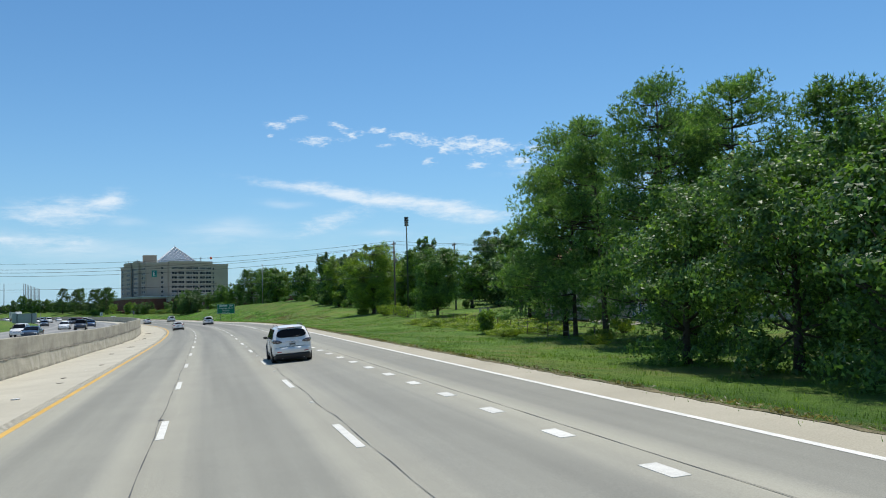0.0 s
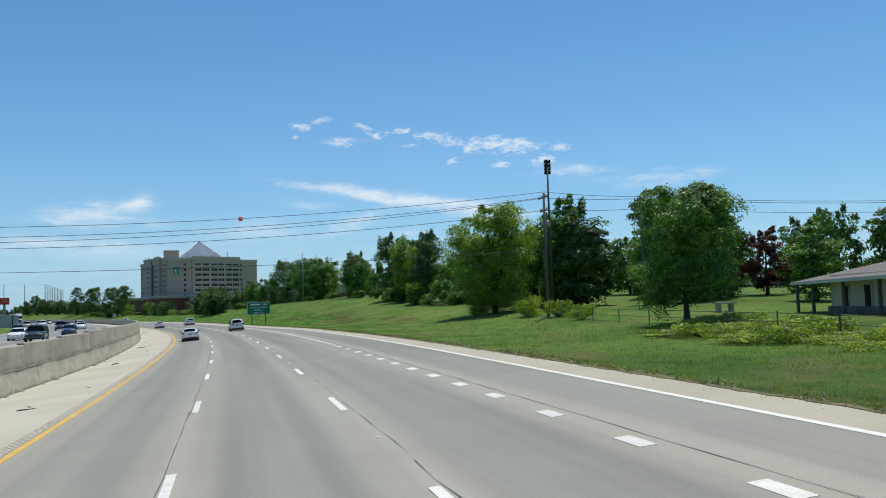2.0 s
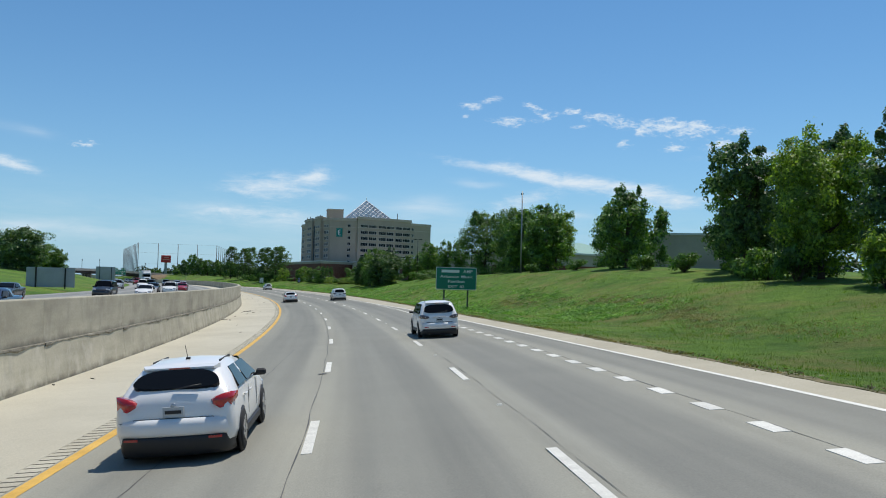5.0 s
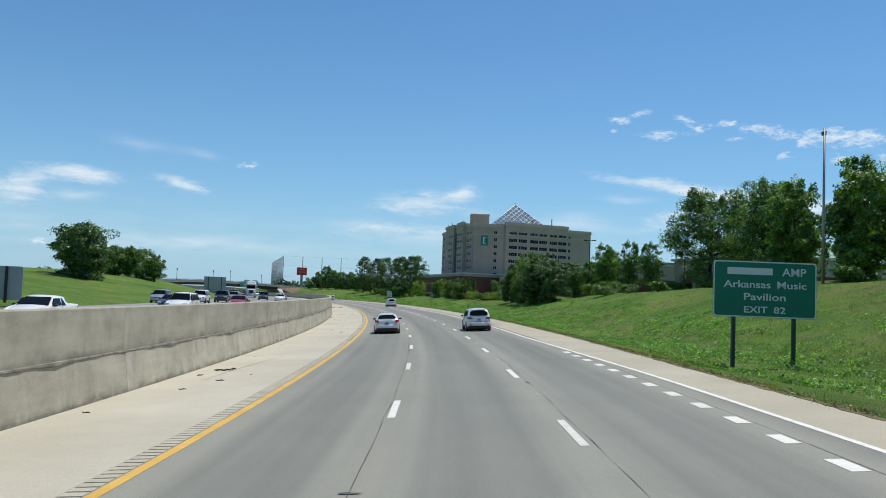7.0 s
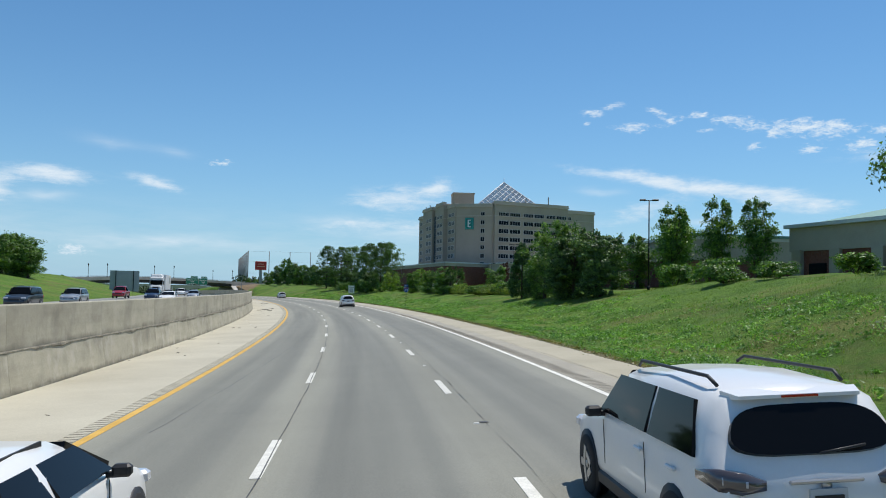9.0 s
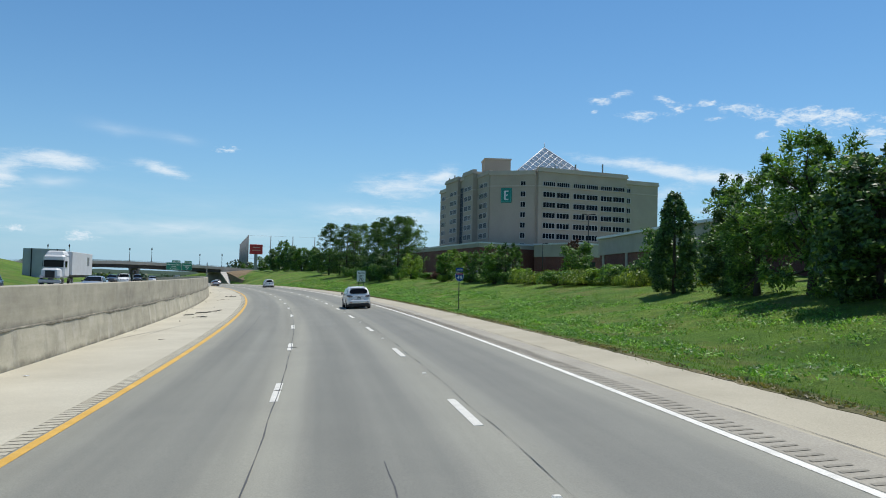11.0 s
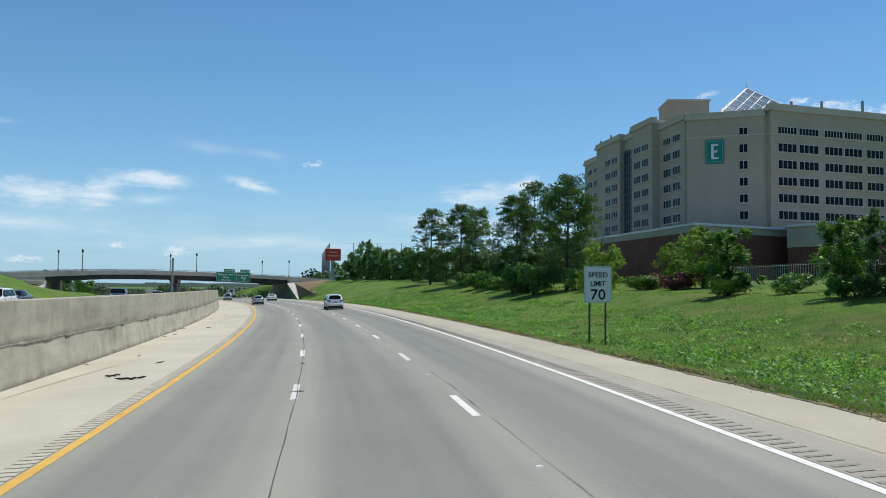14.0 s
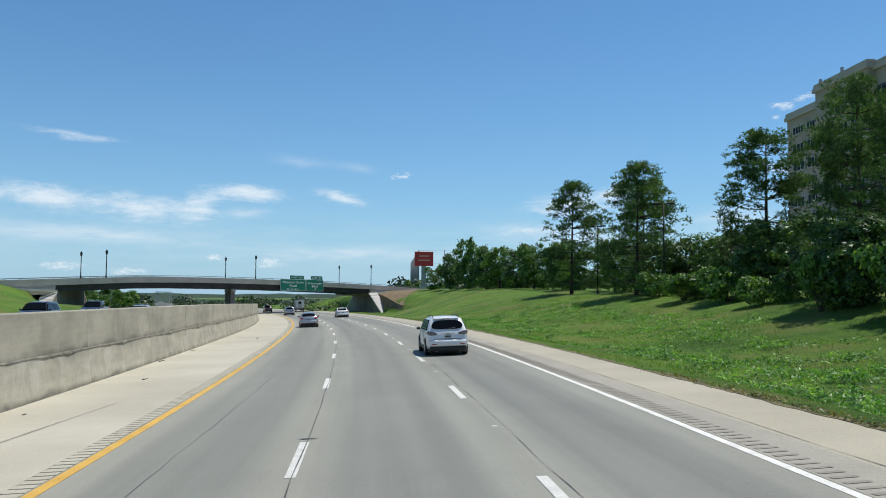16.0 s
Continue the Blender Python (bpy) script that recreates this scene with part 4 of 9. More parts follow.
for s0, s1, e0, e1 in ((88, 112, -2.9, -1.9), (150, 176, -2.3, -1.5), (268, 296, -2.6, -1.4), (338, 368, -2.28, -2.05), (373, 382, -2.2, -2.1), (452, 476, -2.3, -2.0), (300, 318, 1.75, 1.9)):
    crack = strip("tar_crack", s0, s1, 0.7, [lambda s: e0 + (e1 - e0) * (s - s0) / (s1 - s0) - 0.012 + 0.012 * np.sin(s * 1.1) + 0.014 * np.sin(s * 2.9), lambda s: e0 + (e1 - e0) * (s - s0) / (s1 - s0) + 0.004 + 0.007 * np.sin(s * 0.8) + 0.012 * np.sin(s * 1.1) + 0.014 * np.sin(s * 2.9)], 0.003, M["tar"])
    crack.parent = road


def spalls():
    """Small broken edges beside the sealed joint, each a ragged dark patch."""
    r = np.random.default_rng(11)
    for k in range(34):
        s0 = 8 + 14.3 * k + float(r.uniform(-4, 4))
        e0 = (-0.14 if s0 < 250 else 0.04) if k % 3 else 3.84
        w, h = float(r.uniform(0.08, 0.3)), float(r.uniform(0.04, 0.13))
        ring = [spot(s0 + math.sin(a) * h * float(r.uniform(0.5, 1.2)), e0 + math.cos(a) * w * float(r.uniform(0.4, 1.1)), 0.0135) for a in np.linspace(0, 2 * np.pi, 12)[:-1]]
        ob = new("spalled_joint", mesh_from("spalled_joint", ring, [tuple(range(11))], M["tar"]))
        ob.parent = road


spalls()
M["skid"] = mottled("rubbed_concrete_skid", (0.27, 0.25, 0.2), (0.4, 0.37, 0.29), 1.4, 26, 0.85, 0.3, 0.2, 0.004)
for s0, s1, e0, e1, wid in ((344, 352, -7.9, -6.6, 0.09), (346, 358, -7.0, -5.7, 0.05), (364, 376, -7.4, -5.2, 0.06), (367, 380, -6.3, -4.9, 0.05), (224, 236, -6.9, -6.0, 0.05), (412, 424, -7.6, -6.4, 0.06), (455, 470, -6.6, -5.6, 0.05)):
    skid = strip("skid_mark", s0, s1, 0.8, [lambda s: e0 + (e1 - e0) * ((s - s0) / (s1 - s0)) ** 1.6 - wid * np.sin(np.clip((s - s0) / (s1 - s0), 0, 1) * np.pi), lambda s: e0 + (e1 - e0) * ((s - s0) / (s1 - s0)) ** 1.6 + wid * np.sin(np.clip((s - s0) / (s1 - s0), 0, 1) * np.pi)], 0.005, M["skid"])
    skid.parent = sh_l


def lane_marks():
    dash = Shape().box((0, 1.524, 0.0), (0.17, 3.048, 0.012)).mesh("lane_dash", M["white_line"])
    dot = Shape().box((0, 0.46, 0.0), (0.30, 0.92, 0.012)).mesh("exit_dot", M["white_line"])
    stud = Shape().box((0, 0, 0.012), (0.12, 0.1, 0.024), taper=0.7).mesh("reflector", M["white_line"])
    for e, phase in ((0.0, DASH_L), (3.66, DASH_R)):
        k0 = int((-40 - phase) / 12.192)
        for k in range(k0, 62):
            s = phase + k * 12.192
            part("lane_dash", dash, None, road, m=on_road(s, e, 0.002, -heading(s) + heading(s + 1.5)))
            if e > 0:
                part("reflector", stud, None, road, m=on_road(s + 7.6, e + 0.04, 0.0))
    for s in [11.04 + 3.58 * k - 0.46 for k in range(-11, 19)] + [75.02 + 3.17 * k for k in range(1, 7)] + [97.3, 100.9] + [104.5 + 2.306 * k for k in range(57)]:
        part("exit_dot", dot, None, aux, m=on_road(s, float(np.interp(s, [0, 60, 100, 150, 200, 235], [7.05, 7.08, 7.26, 7.36, 7.3, 7.22])), 0.002))


DASH_L, DASH_R = 19.54 - 12.192, 15.67 - 12.192
lane_marks()

# ---- median barrier ----
barrier = thing("median_barrier", "tall weathered concrete median barrier with stained joints", "barrier", kind="structure")
LEN = 9.1
lower = Shape().profile([(-0.62, -0.5), (0.0, -0.5), (0.0, 0.08), (-0.12, 0.95), (-0.15, 1.22), (-0.62, 1.22)], (0, 0.006, 0), (0, LEN - 0.006, 0), (1, 0, 0)).mesh("barrier_panel", M["barrier"])
upper = Shape().profile([(-0.60, 1.235), (-0.185, 1.235), (-0.215, 2.53), (-0.235, 2.56), (-0.56, 2.56), (-0.58, 2.53)], (0, 0.006, 0), (0, LEN - 0.006, 0), (1, 0, 0)).mesh("barrier_cap", M["barrier_cap"])
infill = Shape().profile([(-0.58, -0.5), (-0.20, -0.5), (-0.24, 2.52), (-0.56, 2.52)], (0, -0.02, 0), (0, LEN + 0.02, 0), (1, 0, 0)).mesh("joint_filler", M["joint"])
ledges = []
for k in range(3):
    # rough lip of spilled concrete along the cold joint
    r = np.random.default_rng(40 + k)
    y = np.linspace(0.01, LEN - 0.01, 46)
    wave = 0.05 * np.sin(y * 0.9 + k * 2.0) + 0.03 * np.sin(y * 2.7 + k) + r.normal(0, 0.012, 46)
    drop = np.clip(0.02 + wave + r.normal(0, 0.012, 46), 0.004, 0.12)
    out = np.clip(0.018 + 0.3 * wave, 0.004, 0.045)
    rows = [(-0.19, 1.25 + 0 * y), (-0.146 + out, 1.238 + 0.1 * out), (-0.136 + out, 1.215 - drop * 0.5), (-0.142, 1.205 - drop)]
    v = np.concatenate([np.stack([a + 0 * y, y, b + 0 * y], -1) for a, b in rows])
    idx = np.arange(4 * 46).reshape(4, 46)
    f = np.stack([idx[:-1, :-1], idx[1:, :-1], idx[1:, 1:], idx[:-1, 1:]], -1).reshape(-1, 4)
    ledges.append(mesh_from("ledge", v, f, M["ledge"]))
s = -70.0
while s < 690:
    e = float(wall_e(s + LEN / 2))
    a, b = spot(s, float(wall_e(s))), spot(s + LEN, float(wall_e(s + LEN)))
    d = b - a
    tilt = math.atan2(d.z, math.hypot(d.x, d.y))
    hk = float(np.interp(s, [-70, 90, 125, 560, 640, 690], [0.85, 0.86, 1.0, 1.0, 0.92, 0.9]))
    m = Matrix.Translation(a) @ Matrix.Rotation(math.atan2(-d.x, d.y), 4, "Z") @ Matrix.Rotation(tilt, 4, "X") @ Matrix.Diagonal((1, d.length / LEN, hk, 1))
    panel = part("barrier_panel", lower, None, barrier, m=m)
    part("barrier_cap", upper, None, barrier, m=m)
    part("joint_filler", infill, None, barrier, m=m)
    part("ledge", ledges[int(s) % 3], None, barrier, m=m)
    s += LEN

# ---- the other carriageway ----
opp = strip("road_opposite", -160, 900, 4, [-30.4, -26.8, -23.1, -19.5, -15.8, -12.2], 0.0, M["lane_far"], 0.15, lambda s, e: opp_z(s) + 0.0 * e)
tagged(opp, "pale grey opposite carriageway beyond the barrier", "road", kind="structure")
opp_sh = strip("road_opposite_shoulder", 95, 900, 4, [-12.19, lambda s: wall_e(s) - 0.55], 0.0, M["shoulder"], 0.15, lambda s, e: opp_z(s) + 0.0 * e)
tagged(opp_sh, "pale concrete shoulder of the opposite carriageway", "shoulder", kind="structure")

# ---- plants ----
rng = np.random.default_rng(7)


def unit(v):
    return v / np.maximum(np.linalg.norm(v, axis=-1, keepdims=True), 1e-9)


def leaf_cards(pos, out, size, slim=0.6, along=False):
    """Pointed leaf sprays facing more or less outwards."""
    n = len(pos)
    nrm = unit(unit(out) + rng.normal(0, 0.5, (n, 3)))
    a = unit(np.cross(nrm, rng.normal(0, 1, (n, 3))))
    b = np.cross(nrm, a)
    if along:
        a = unit(out + rng.normal(0, 0.5, (n, 3)) - np.array([0, 0, 0.35]))
        b = unit(np.cross(a, rng.normal(0, 1, (n, 3))))
    size = np.broadcast_to(size, (n,))[:, None]
    tip, left, right = pos + a * size * 0.62, pos + b * size * 0.62 * slim - a * size * 0.4, pos - b * size * 0.62 * slim - a * size * 0.4
    v = np.stack([right, tip, left], 1).reshape(-1, 3)
    return v, np.arange(3 * n).reshape(-1, 3)


def needle_tufts(pos, out, size, blades, half=0.11):
    """Bundles of narrow blades that spread from each point."""
    n = len(pos)
    p = np.repeat(pos, blades, 0)
    d = unit(np.repeat(out, blades, 0) + rng.normal(0, 0.9, (n * blades, 3)))
    side = unit(np.cross(d, rng.normal(0, 1, d.shape)))
    ln = size * rng.uniform(0.7, 1.2, (n * blades, 1))
    v = np.stack([p - side * size * half, p + side * size * half, p + d * ln], 1).reshape(-1, 3)
    return v, np.arange(3 * n * blades).reshape(-1, 3)


def broad_crown(name, mat, height, radius, clear, lobes, leaves, size, lean=0.0, top=1.0, airy=False):
    """A crown of many leafy lobes with an uneven outline; also the branch points."""
    mid, half = (height * top + clear) / 2, (height * top - clear) / 2
    # a few main boughs, each carrying its own clump of lobes
    boughs = max(7, lobes // 8)
    bt = np.arange(boughs) * 2.4 + rng.uniform(0, 0.9, boughs)
    bu = np.linspace(-0.72, 0.74, boughs) + rng.uniform(-0.12, 0.12, boughs)
    br = rng.uniform(0.36, 0.66, boughs) * np.sqrt(np.clip(1.05 - np.abs(bu) ** 2.2, 0.1, 1))
    pick = np.concatenate([np.arange(boughs), rng.integers(0, boughs, lobes - boughs)])
    slender = radius < 0.3 * height
    u = np.clip(bu[pick] + rng.normal(0, 0.34 if slender else 0.17, lobes), -0.95, 0.97)
    c = np.stack([np.cos(bt[pick]) * br[pick] * radius, np.sin(bt[pick]) * br[pick] * radius, mid + u * half], -1)
    c[:, :2] += rng.normal(0, 0.21 * radius, (lobes, 2))
    over = np.maximum(np.linalg.norm(c[:, :2], axis=1) / (0.86 * radius * np.sqrt(np.clip(1.12 - np.abs(u) ** 2.4, 0.08, 1))), 1)
    c[:, :2] /= over[:, None]
    c[:, 2] = np.clip(c[:, 2], clear + 0.05 * height, height * top * 0.96)
    c[:, 0] += lean * (c[:, 2] - clear)
    lr = rng.uniform(0.12, 0.31, lobes) * radius * (1.35 if slender else 1.0) * np.where(u > 0.7, 0.75, 1.0)
    spray = rng.random(lobes) < (0.75 if airy else 0.38)
    if airy:
        lr *= 0.98
        c[:, :2] *= rng.uniform(0.75, 1.2, (lobes, 1))
    shape = np.where(spray[:, None], np.array([0.7, 0.7, 1.55]), np.array([1.2, 1.2, 0.8]))
    k = np.repeat(np.arange(lobes), leaves)
    d = unit(rng.normal(0, 1, (len(k), 3)))
    d[:, 2] = np.where(rng.random(len(k)) < 0.6, np.abs(d[:, 2]), d[:, 2])
    q = rng.uniform(0.45, 1.05, (len(k), 1)) ** 0.6
    stray = rng.random((len(k), 1)) < (0.7 if airy else 0.17)
    q = np.where(stray, rng.uniform(0.1, 1.35, (len(k), 1)) if airy else rng.uniform(0.9, 1.32, (len(k), 1)), q)
    pos = c[k] + d * q * lr[k][:, None] * shape[k]
    v, f = leaf_cards(pos, d + 0.5 * unit(c[k] - np.array([0, 0, mid])), size * rng.uniform(0.7, 1.3, len(k)), 0.42 if airy else 0.6, airy)
    return mesh_from(name, v, f, mat), c


def limbs(name, height, base_r, crown, count, fork=0.35):
    """A tapered trunk that forks into curved limbs towards the lobes."""
    sh = Shape()
    bend = rng.normal(0, 0.02 * height, 2)
    top = 0.8 * height
    pts = [(bend[0] * t * t, bend[1] * t * t, -0.3 + (top + 0.3) * t) for t in np.linspace(0, 1, 7)]
    sh.tube(pts, [base_r * (1.35 if i == 0 else 1 - 0.13 * i) for i in range(7)], 9)
    pick = rng.choice(len(crown), min(count, len(crown)), replace=False)
    for j in pick:
        tip = Vector(crown[j])
        z0 = max(min(tip.z * rng.uniform(0.35, 0.8), top * 0.95), height * fork * 0.5)
        t = (z0 + 0.3) / (top + 0.3)
        a = Vector((bend[0] * t * t, bend[1] * t * t, z0))
        mid = a.lerp(tip, 0.5) + Vector((0, 0, -0.06 * (tip - a).length)) + Vector(rng.normal(0, 0.05 * height * 0.3, 3))
        r = base_r * rng.uniform(0.22, 0.42)
        sh.tube([a, mid, tip], [r, r * 0.6, r * 0.15], 6)
    return sh.mesh(name, M["bark"])


def pine_meshes(name, height, radius, clear, whorls, tufts, mat, belly=0.42, crest=0.16, needle=(0.40, 6, 0.11), flat=0.95, boughs=5, pads=3, cone=2.0, clump=1.0):
    sh = Shape()
    bend = rng.normal(0, 0.015 * height, 2)
    sh.tube([(bend[0] * t, bend[1] * t, -0.3 + (height * 0.97 + 0.3) * t) for t in np.linspace(0, 1, 6)], [0.0135 * height * (1.25 if i == 0 else 1 - 0.17 * i) for i in range(6)], 9)
    P, O = [], []
    for w in range(whorls):
        t = (w + rng.uniform(-0.7, 0.7)) / (whorls - 1)
        z = clear + (height * 0.95 - clear) * np.clip(t, 0, 1)
        reach = radius * math.sqrt(max(0.03, 1 - (abs(min(max(t, 0), 1) - belly) / (1.03 - belly)) ** cone))
        for _ in range(rng.integers(boughs - 1, boughs + 1)):
            a = rng.uniform(0, 2 * np.pi)
            ln = reach * rng.uniform(0.55, 1.08)
            rise = rng.uniform(-0.14 if t < 0.2 else -0.1, 0.1 if t < 0.2 else 0.22) + 0.4 * max(t, 0)
            root = Vector((bend[0] * z / height, bend[1] * z / height, z))
            tip = root + Vector((math.cos(a) * ln, math.sin(a) * ln, min(ln * rise, height * (1.0 - crest * (ln / radius) ** 2) - z)))
            mid = root.lerp(tip, 0.55) + Vector((0, 0, -0.07 * ln))
            sh.tube([root, mid, tip], [0.03 + 0.01 * ln, 0.03, 0.012], 5)
            for k in range(pads if ln > 0.45 * radius else 2):
                c = np.array(mid.lerp(tip, rng.uniform(0.25, 1.0) if k else 1.0)) + rng.normal(0, 0.12 * ln, 3) + np.array([0, 0, rng.uniform(-0.25, 0.5)])
                size = clump * rng.uniform(0.75, 1.4) * (0.46 + 0.12 * radius)
                d = unit(rng.normal(0, 1, (tufts, 3)))
                d[:, 2] = np.where(rng.random(tufts) < 0.7, np.abs(d[:, 2]), d[:, 2])
                P.append(c + d * rng.uniform(0.35, 1.0, (tufts, 1)) * size * np.array([0.95, 0.95, flat]))
                O.append(d + np.array([0, 0, 0.8]))
    P, O = np.concatenate(P), unit(np.concatenate(O))
    v, f = needle_tufts(P, O, *needle)
    return sh.mesh(name + "_trunk", M["bark"]), mesh_from(name + "_crown", v, f, mat)


TREES = {}
for key, mat, h, r, clear, lobes, leaves, size, count in (
    ("maple", "leaf_light", 12, 4.8, 0.5, 140, 230, 0.25, 22), ("oak", "leaf_thicket", 10, 4.4, -0.4, 120, 215, 0.2, 22), ("elm", "leaf", 12, 3.9, -0.5, 120, 150, 0.325, 22),
    ("ash", "leaf", 10, 4.0, -0.3, 110, 112, 0.315, 20), ("ash_b", "leaf", 10, 4.0, -0.4, 100, 112, 0.315, 20), ("elm_b", "leaf_dark", 12, 3.9, -0.3, 105, 150, 0.325, 20), ("maple_near", "leaf_light", 12, 4.8, 0.5, 150, 520, 0.165, 26), ("ash_near", "leaf", 10, 4.0, 1.1, 130, 420, 0.16, 26), ("elm_near", "leaf_dark", 12, 3.9, -0.3, 120, 330, 0.2, 24), ("vase", "leaf_dark", 12, 2.7, 0.6, 64, 220, 0.26, 18), ("thin", "leaf", 9, 2.2, -0.2, 90, 100, 0.22, 24), ("plum", "leaf_red", 6, 2.2, 0.6, 40, 160, 0.22, 12),
    ("round", "leaf_dark", 10, 4.2, -0.3, 85, 100, 0.38, 12), ("round_b", "leaf", 10, 4.2, -0.3, 80, 100, 0.38, 12), ("scrub", "leaf", 6, 2.6, 0.0, 60, 98, 0.25, 12),
    ("scrub_light", "leaf_light", 6, 2.6, 0.0, 60, 150, 0.19, 12), ("feather", "leaf_thicket", 10, 3.2, -0.3, 94, 200, 0.24, 30), ("feather_b", "leaf_thicket", 10, 3.2, -0.3, 86, 200, 0.24, 30), ("sapling", "leaf", 6, 1.8, -0.1, 50, 130, 0.2, 18), ("sapling_b", "leaf_dark", 6, 1.8, -0.1, 46, 130, 0.2, 18),
):
    crown, pts = broad_crown("crown_" + key, M[mat], h, r, clear, lobes, leaves, size, airy=key[:3] in ("fea", "sap"))
    TREES[key] = (limbs("trunk_" + key, h, 0.018 * h + 0.05, pts, count), crown, h, r)
for key, h, r, clear, whorls, tufts, mat in (("pine", 16, 4.6, 1.6, 19, 20, "needle"), ("pine_low", 15, 4.4, 1.5, 17, 26, "needle_far"), ("pine_tall", 17, 4.2, 1.7, 18, 25, "needle_far")):
    t, c = pine_meshes(key, h, r, clear, whorls, tufts, M[mat], *((0.28, 0.32) if key == "pine" else (0.22, 0.42, (0.34, 7, 0.11), 0.8, 5, 3, 1.5, 0.9)))
    TREES[key] = (t, c, h, r)
# close to the road: fine needles on flat pads, boughs down to head height
for key, h, r, clear, belly, crest in (("pine_skirt", 16, 5.2, 1.15, 0.14, 0.5), ("pine_bare", 15, 4.4, 3.6, 0.34, 0.4)):
    t, c = pine_meshes(key, h, r, clear, 18, 28, M["needle_near"], belly, crest, (0.28, 7, 0.105), 0.62, 6 if key == "pine_skirt" else 5, 4, 1.35)
    TREES[key] = (t, c, h, r)


def cedar():
    lobes, leaves = 120, 95
    u = (np.arange(lobes) + rng.random(lobes)) / lobes
    th = np.arange(lobes) * 2.399 + rng.uniform(-0.5, 0.5, lobes)
    rr = 2.0 * np.minimum(1.0, (u + 0.16) / 0.36) ** 0.5 * np.clip(1.02 - u, 0.02, 1) ** 0.5 * rng.uniform(0.55, 1.08, lobes)
    c = np.stack([np.cos(th) * rr, np.sin(th) * rr, 0.25 + u * 7.5], -1)
    lr = rng.uniform(0.3, 0.62, lobes) * np.where(u > 0.88, 0.6, 1.0)
    k = np.repeat(np.arange(lobes), leaves)
    d = unit(rng.normal(0, 1, (len(k), 3)))
    pos = c[k] + d * rng.uniform(0.4, 1.05, (len(k), 1)) * lr[k][:, None] * np.array([0.85, 0.85, 1.25])
    pos[:, 2] = np.maximum(pos[:, 2], 0.05)
    v, f = leaf_cards(pos, d + np.array([0, 0, 0.3]), 0.24 * rng.uniform(0.6, 1.3, len(k)), 0.5)
    tr = Shape().tube([(0, 0, -0.2), (0, 0, 4), (0, 0, 7.4)], [0.16, 0.1, 0.03], 7).mesh("trunk_cedar", M["bark"])
    TREES["cedar"] = (tr, mesh_from("crown_cedar", v, f, M["leaf_dark"]), 8.2, 2.2)


cedar()


def bush_mesh(name, mat, r, h, lobes, leaves, size):
    th, q = rng.uniform(0, 2 * np.pi, lobes), np.sqrt(rng.random(lobes)) * 0.75
    c = np.stack([np.cos(th) * q * r, np.sin(th) * q * r, rng.uniform(0.15, 0.75, lobes) * h], -1)
    k = np.repeat(np.arange(lobes), leaves)
    d = unit(rng.normal(0, 1, (len(k), 3)))
    d[:, 2] = np.abs(d[:, 2]) * np.where(rng.random(len(k)) < 0.75, 1, -0.5)
    pos = c[k] + d * (rng.uniform(0.4, 1.05, (len(k), 1)) * 0.36 * r) * np.array([1, 1, 0.75 * h / r])
    pos[:, 2] = np.maximum(pos[:, 2], 0.02)
    v, f = leaf_cards(pos, d, size * rng.uniform(0.6, 1.35, len(k)))
    stems = Shape()
    for j in range(min(lobes, 14)):
        stems.tube([(rng.normal(0, 0.06), rng.normal(0, 0.06), -0.1), tuple(c[j] * np.array([0.5, 0.5, 0.6])), tuple(c[j])], [0.03, 0.02, 0.008], 5)
    return stems.mesh("stems_" + name, M["bark"]), mesh_from("foliage_" + name, v, f, M[mat]), h, r


BUSHES = {
    "shrub": bush_mesh("shrub", "leaf", 2.0, 2.4, 26, 120, 0.22), "hedge": bush_mesh("hedge", "leaf_dark", 2.2, 2.2, 28, 130, 0.2),
    "yellow": bush_mesh("yellow", "leaf_light", 1.4, 2.5, 22, 110, 0.2), "weeds": bush_mesh("weeds", "weed", 1.6, 1.0, 44, 36, 0.14), "red": bush_mesh("red", "leaf_red", 1.5, 1.4, 18, 90, 0.17),
}


BUSHES["vine"] = bush_mesh("vine", "vine", 2.6, 1.0, 64, 38, 0.18)


def tree(kind, s, e, height, radius, label, group="", sink=0.0, seed=0.0):
    if kind in ("ash", "elm", "feather", "sapling") and int(s + e) % 2:
        kind += "_b"
    trunk, crown, h, r = TREES[kind]
    p = place(s, e, -sink)
    turn = (s * 37.7 + e * 11.3 + seed) % 6.283
    name = "pine_tree" if "pine" in kind else "cedar_tree" if kind == "cedar" else "tree"
    ob = thing(name, label, "tree", Matrix.Translation(p) @ Matrix.Rotation(turn, 4, "Z") @ Matrix.Diagonal((radius / r, radius / r, height / h, 1)), group)
    part("trunk", trunk, None, ob)
    part("crown", crown, None, ob)
    return ob


def bush(kind, s, e, height, radius, label, group=""):
    stems, leaves, h, r = BUSHES[kind]
    turn = (s * 23.1 + e * 7.9) % 6.283
    ob = thing("bush", label, "bush", Matrix.Translation(place(s, e, -0.05)) @ Matrix.Rotation(turn, 4, "Z") @ Matrix.Diagonal((radius / r, radius / r, height / h, 1)), group)
    part("stem", stems, None, ob)
    part("foliage", leaves, None, ob)
    return ob


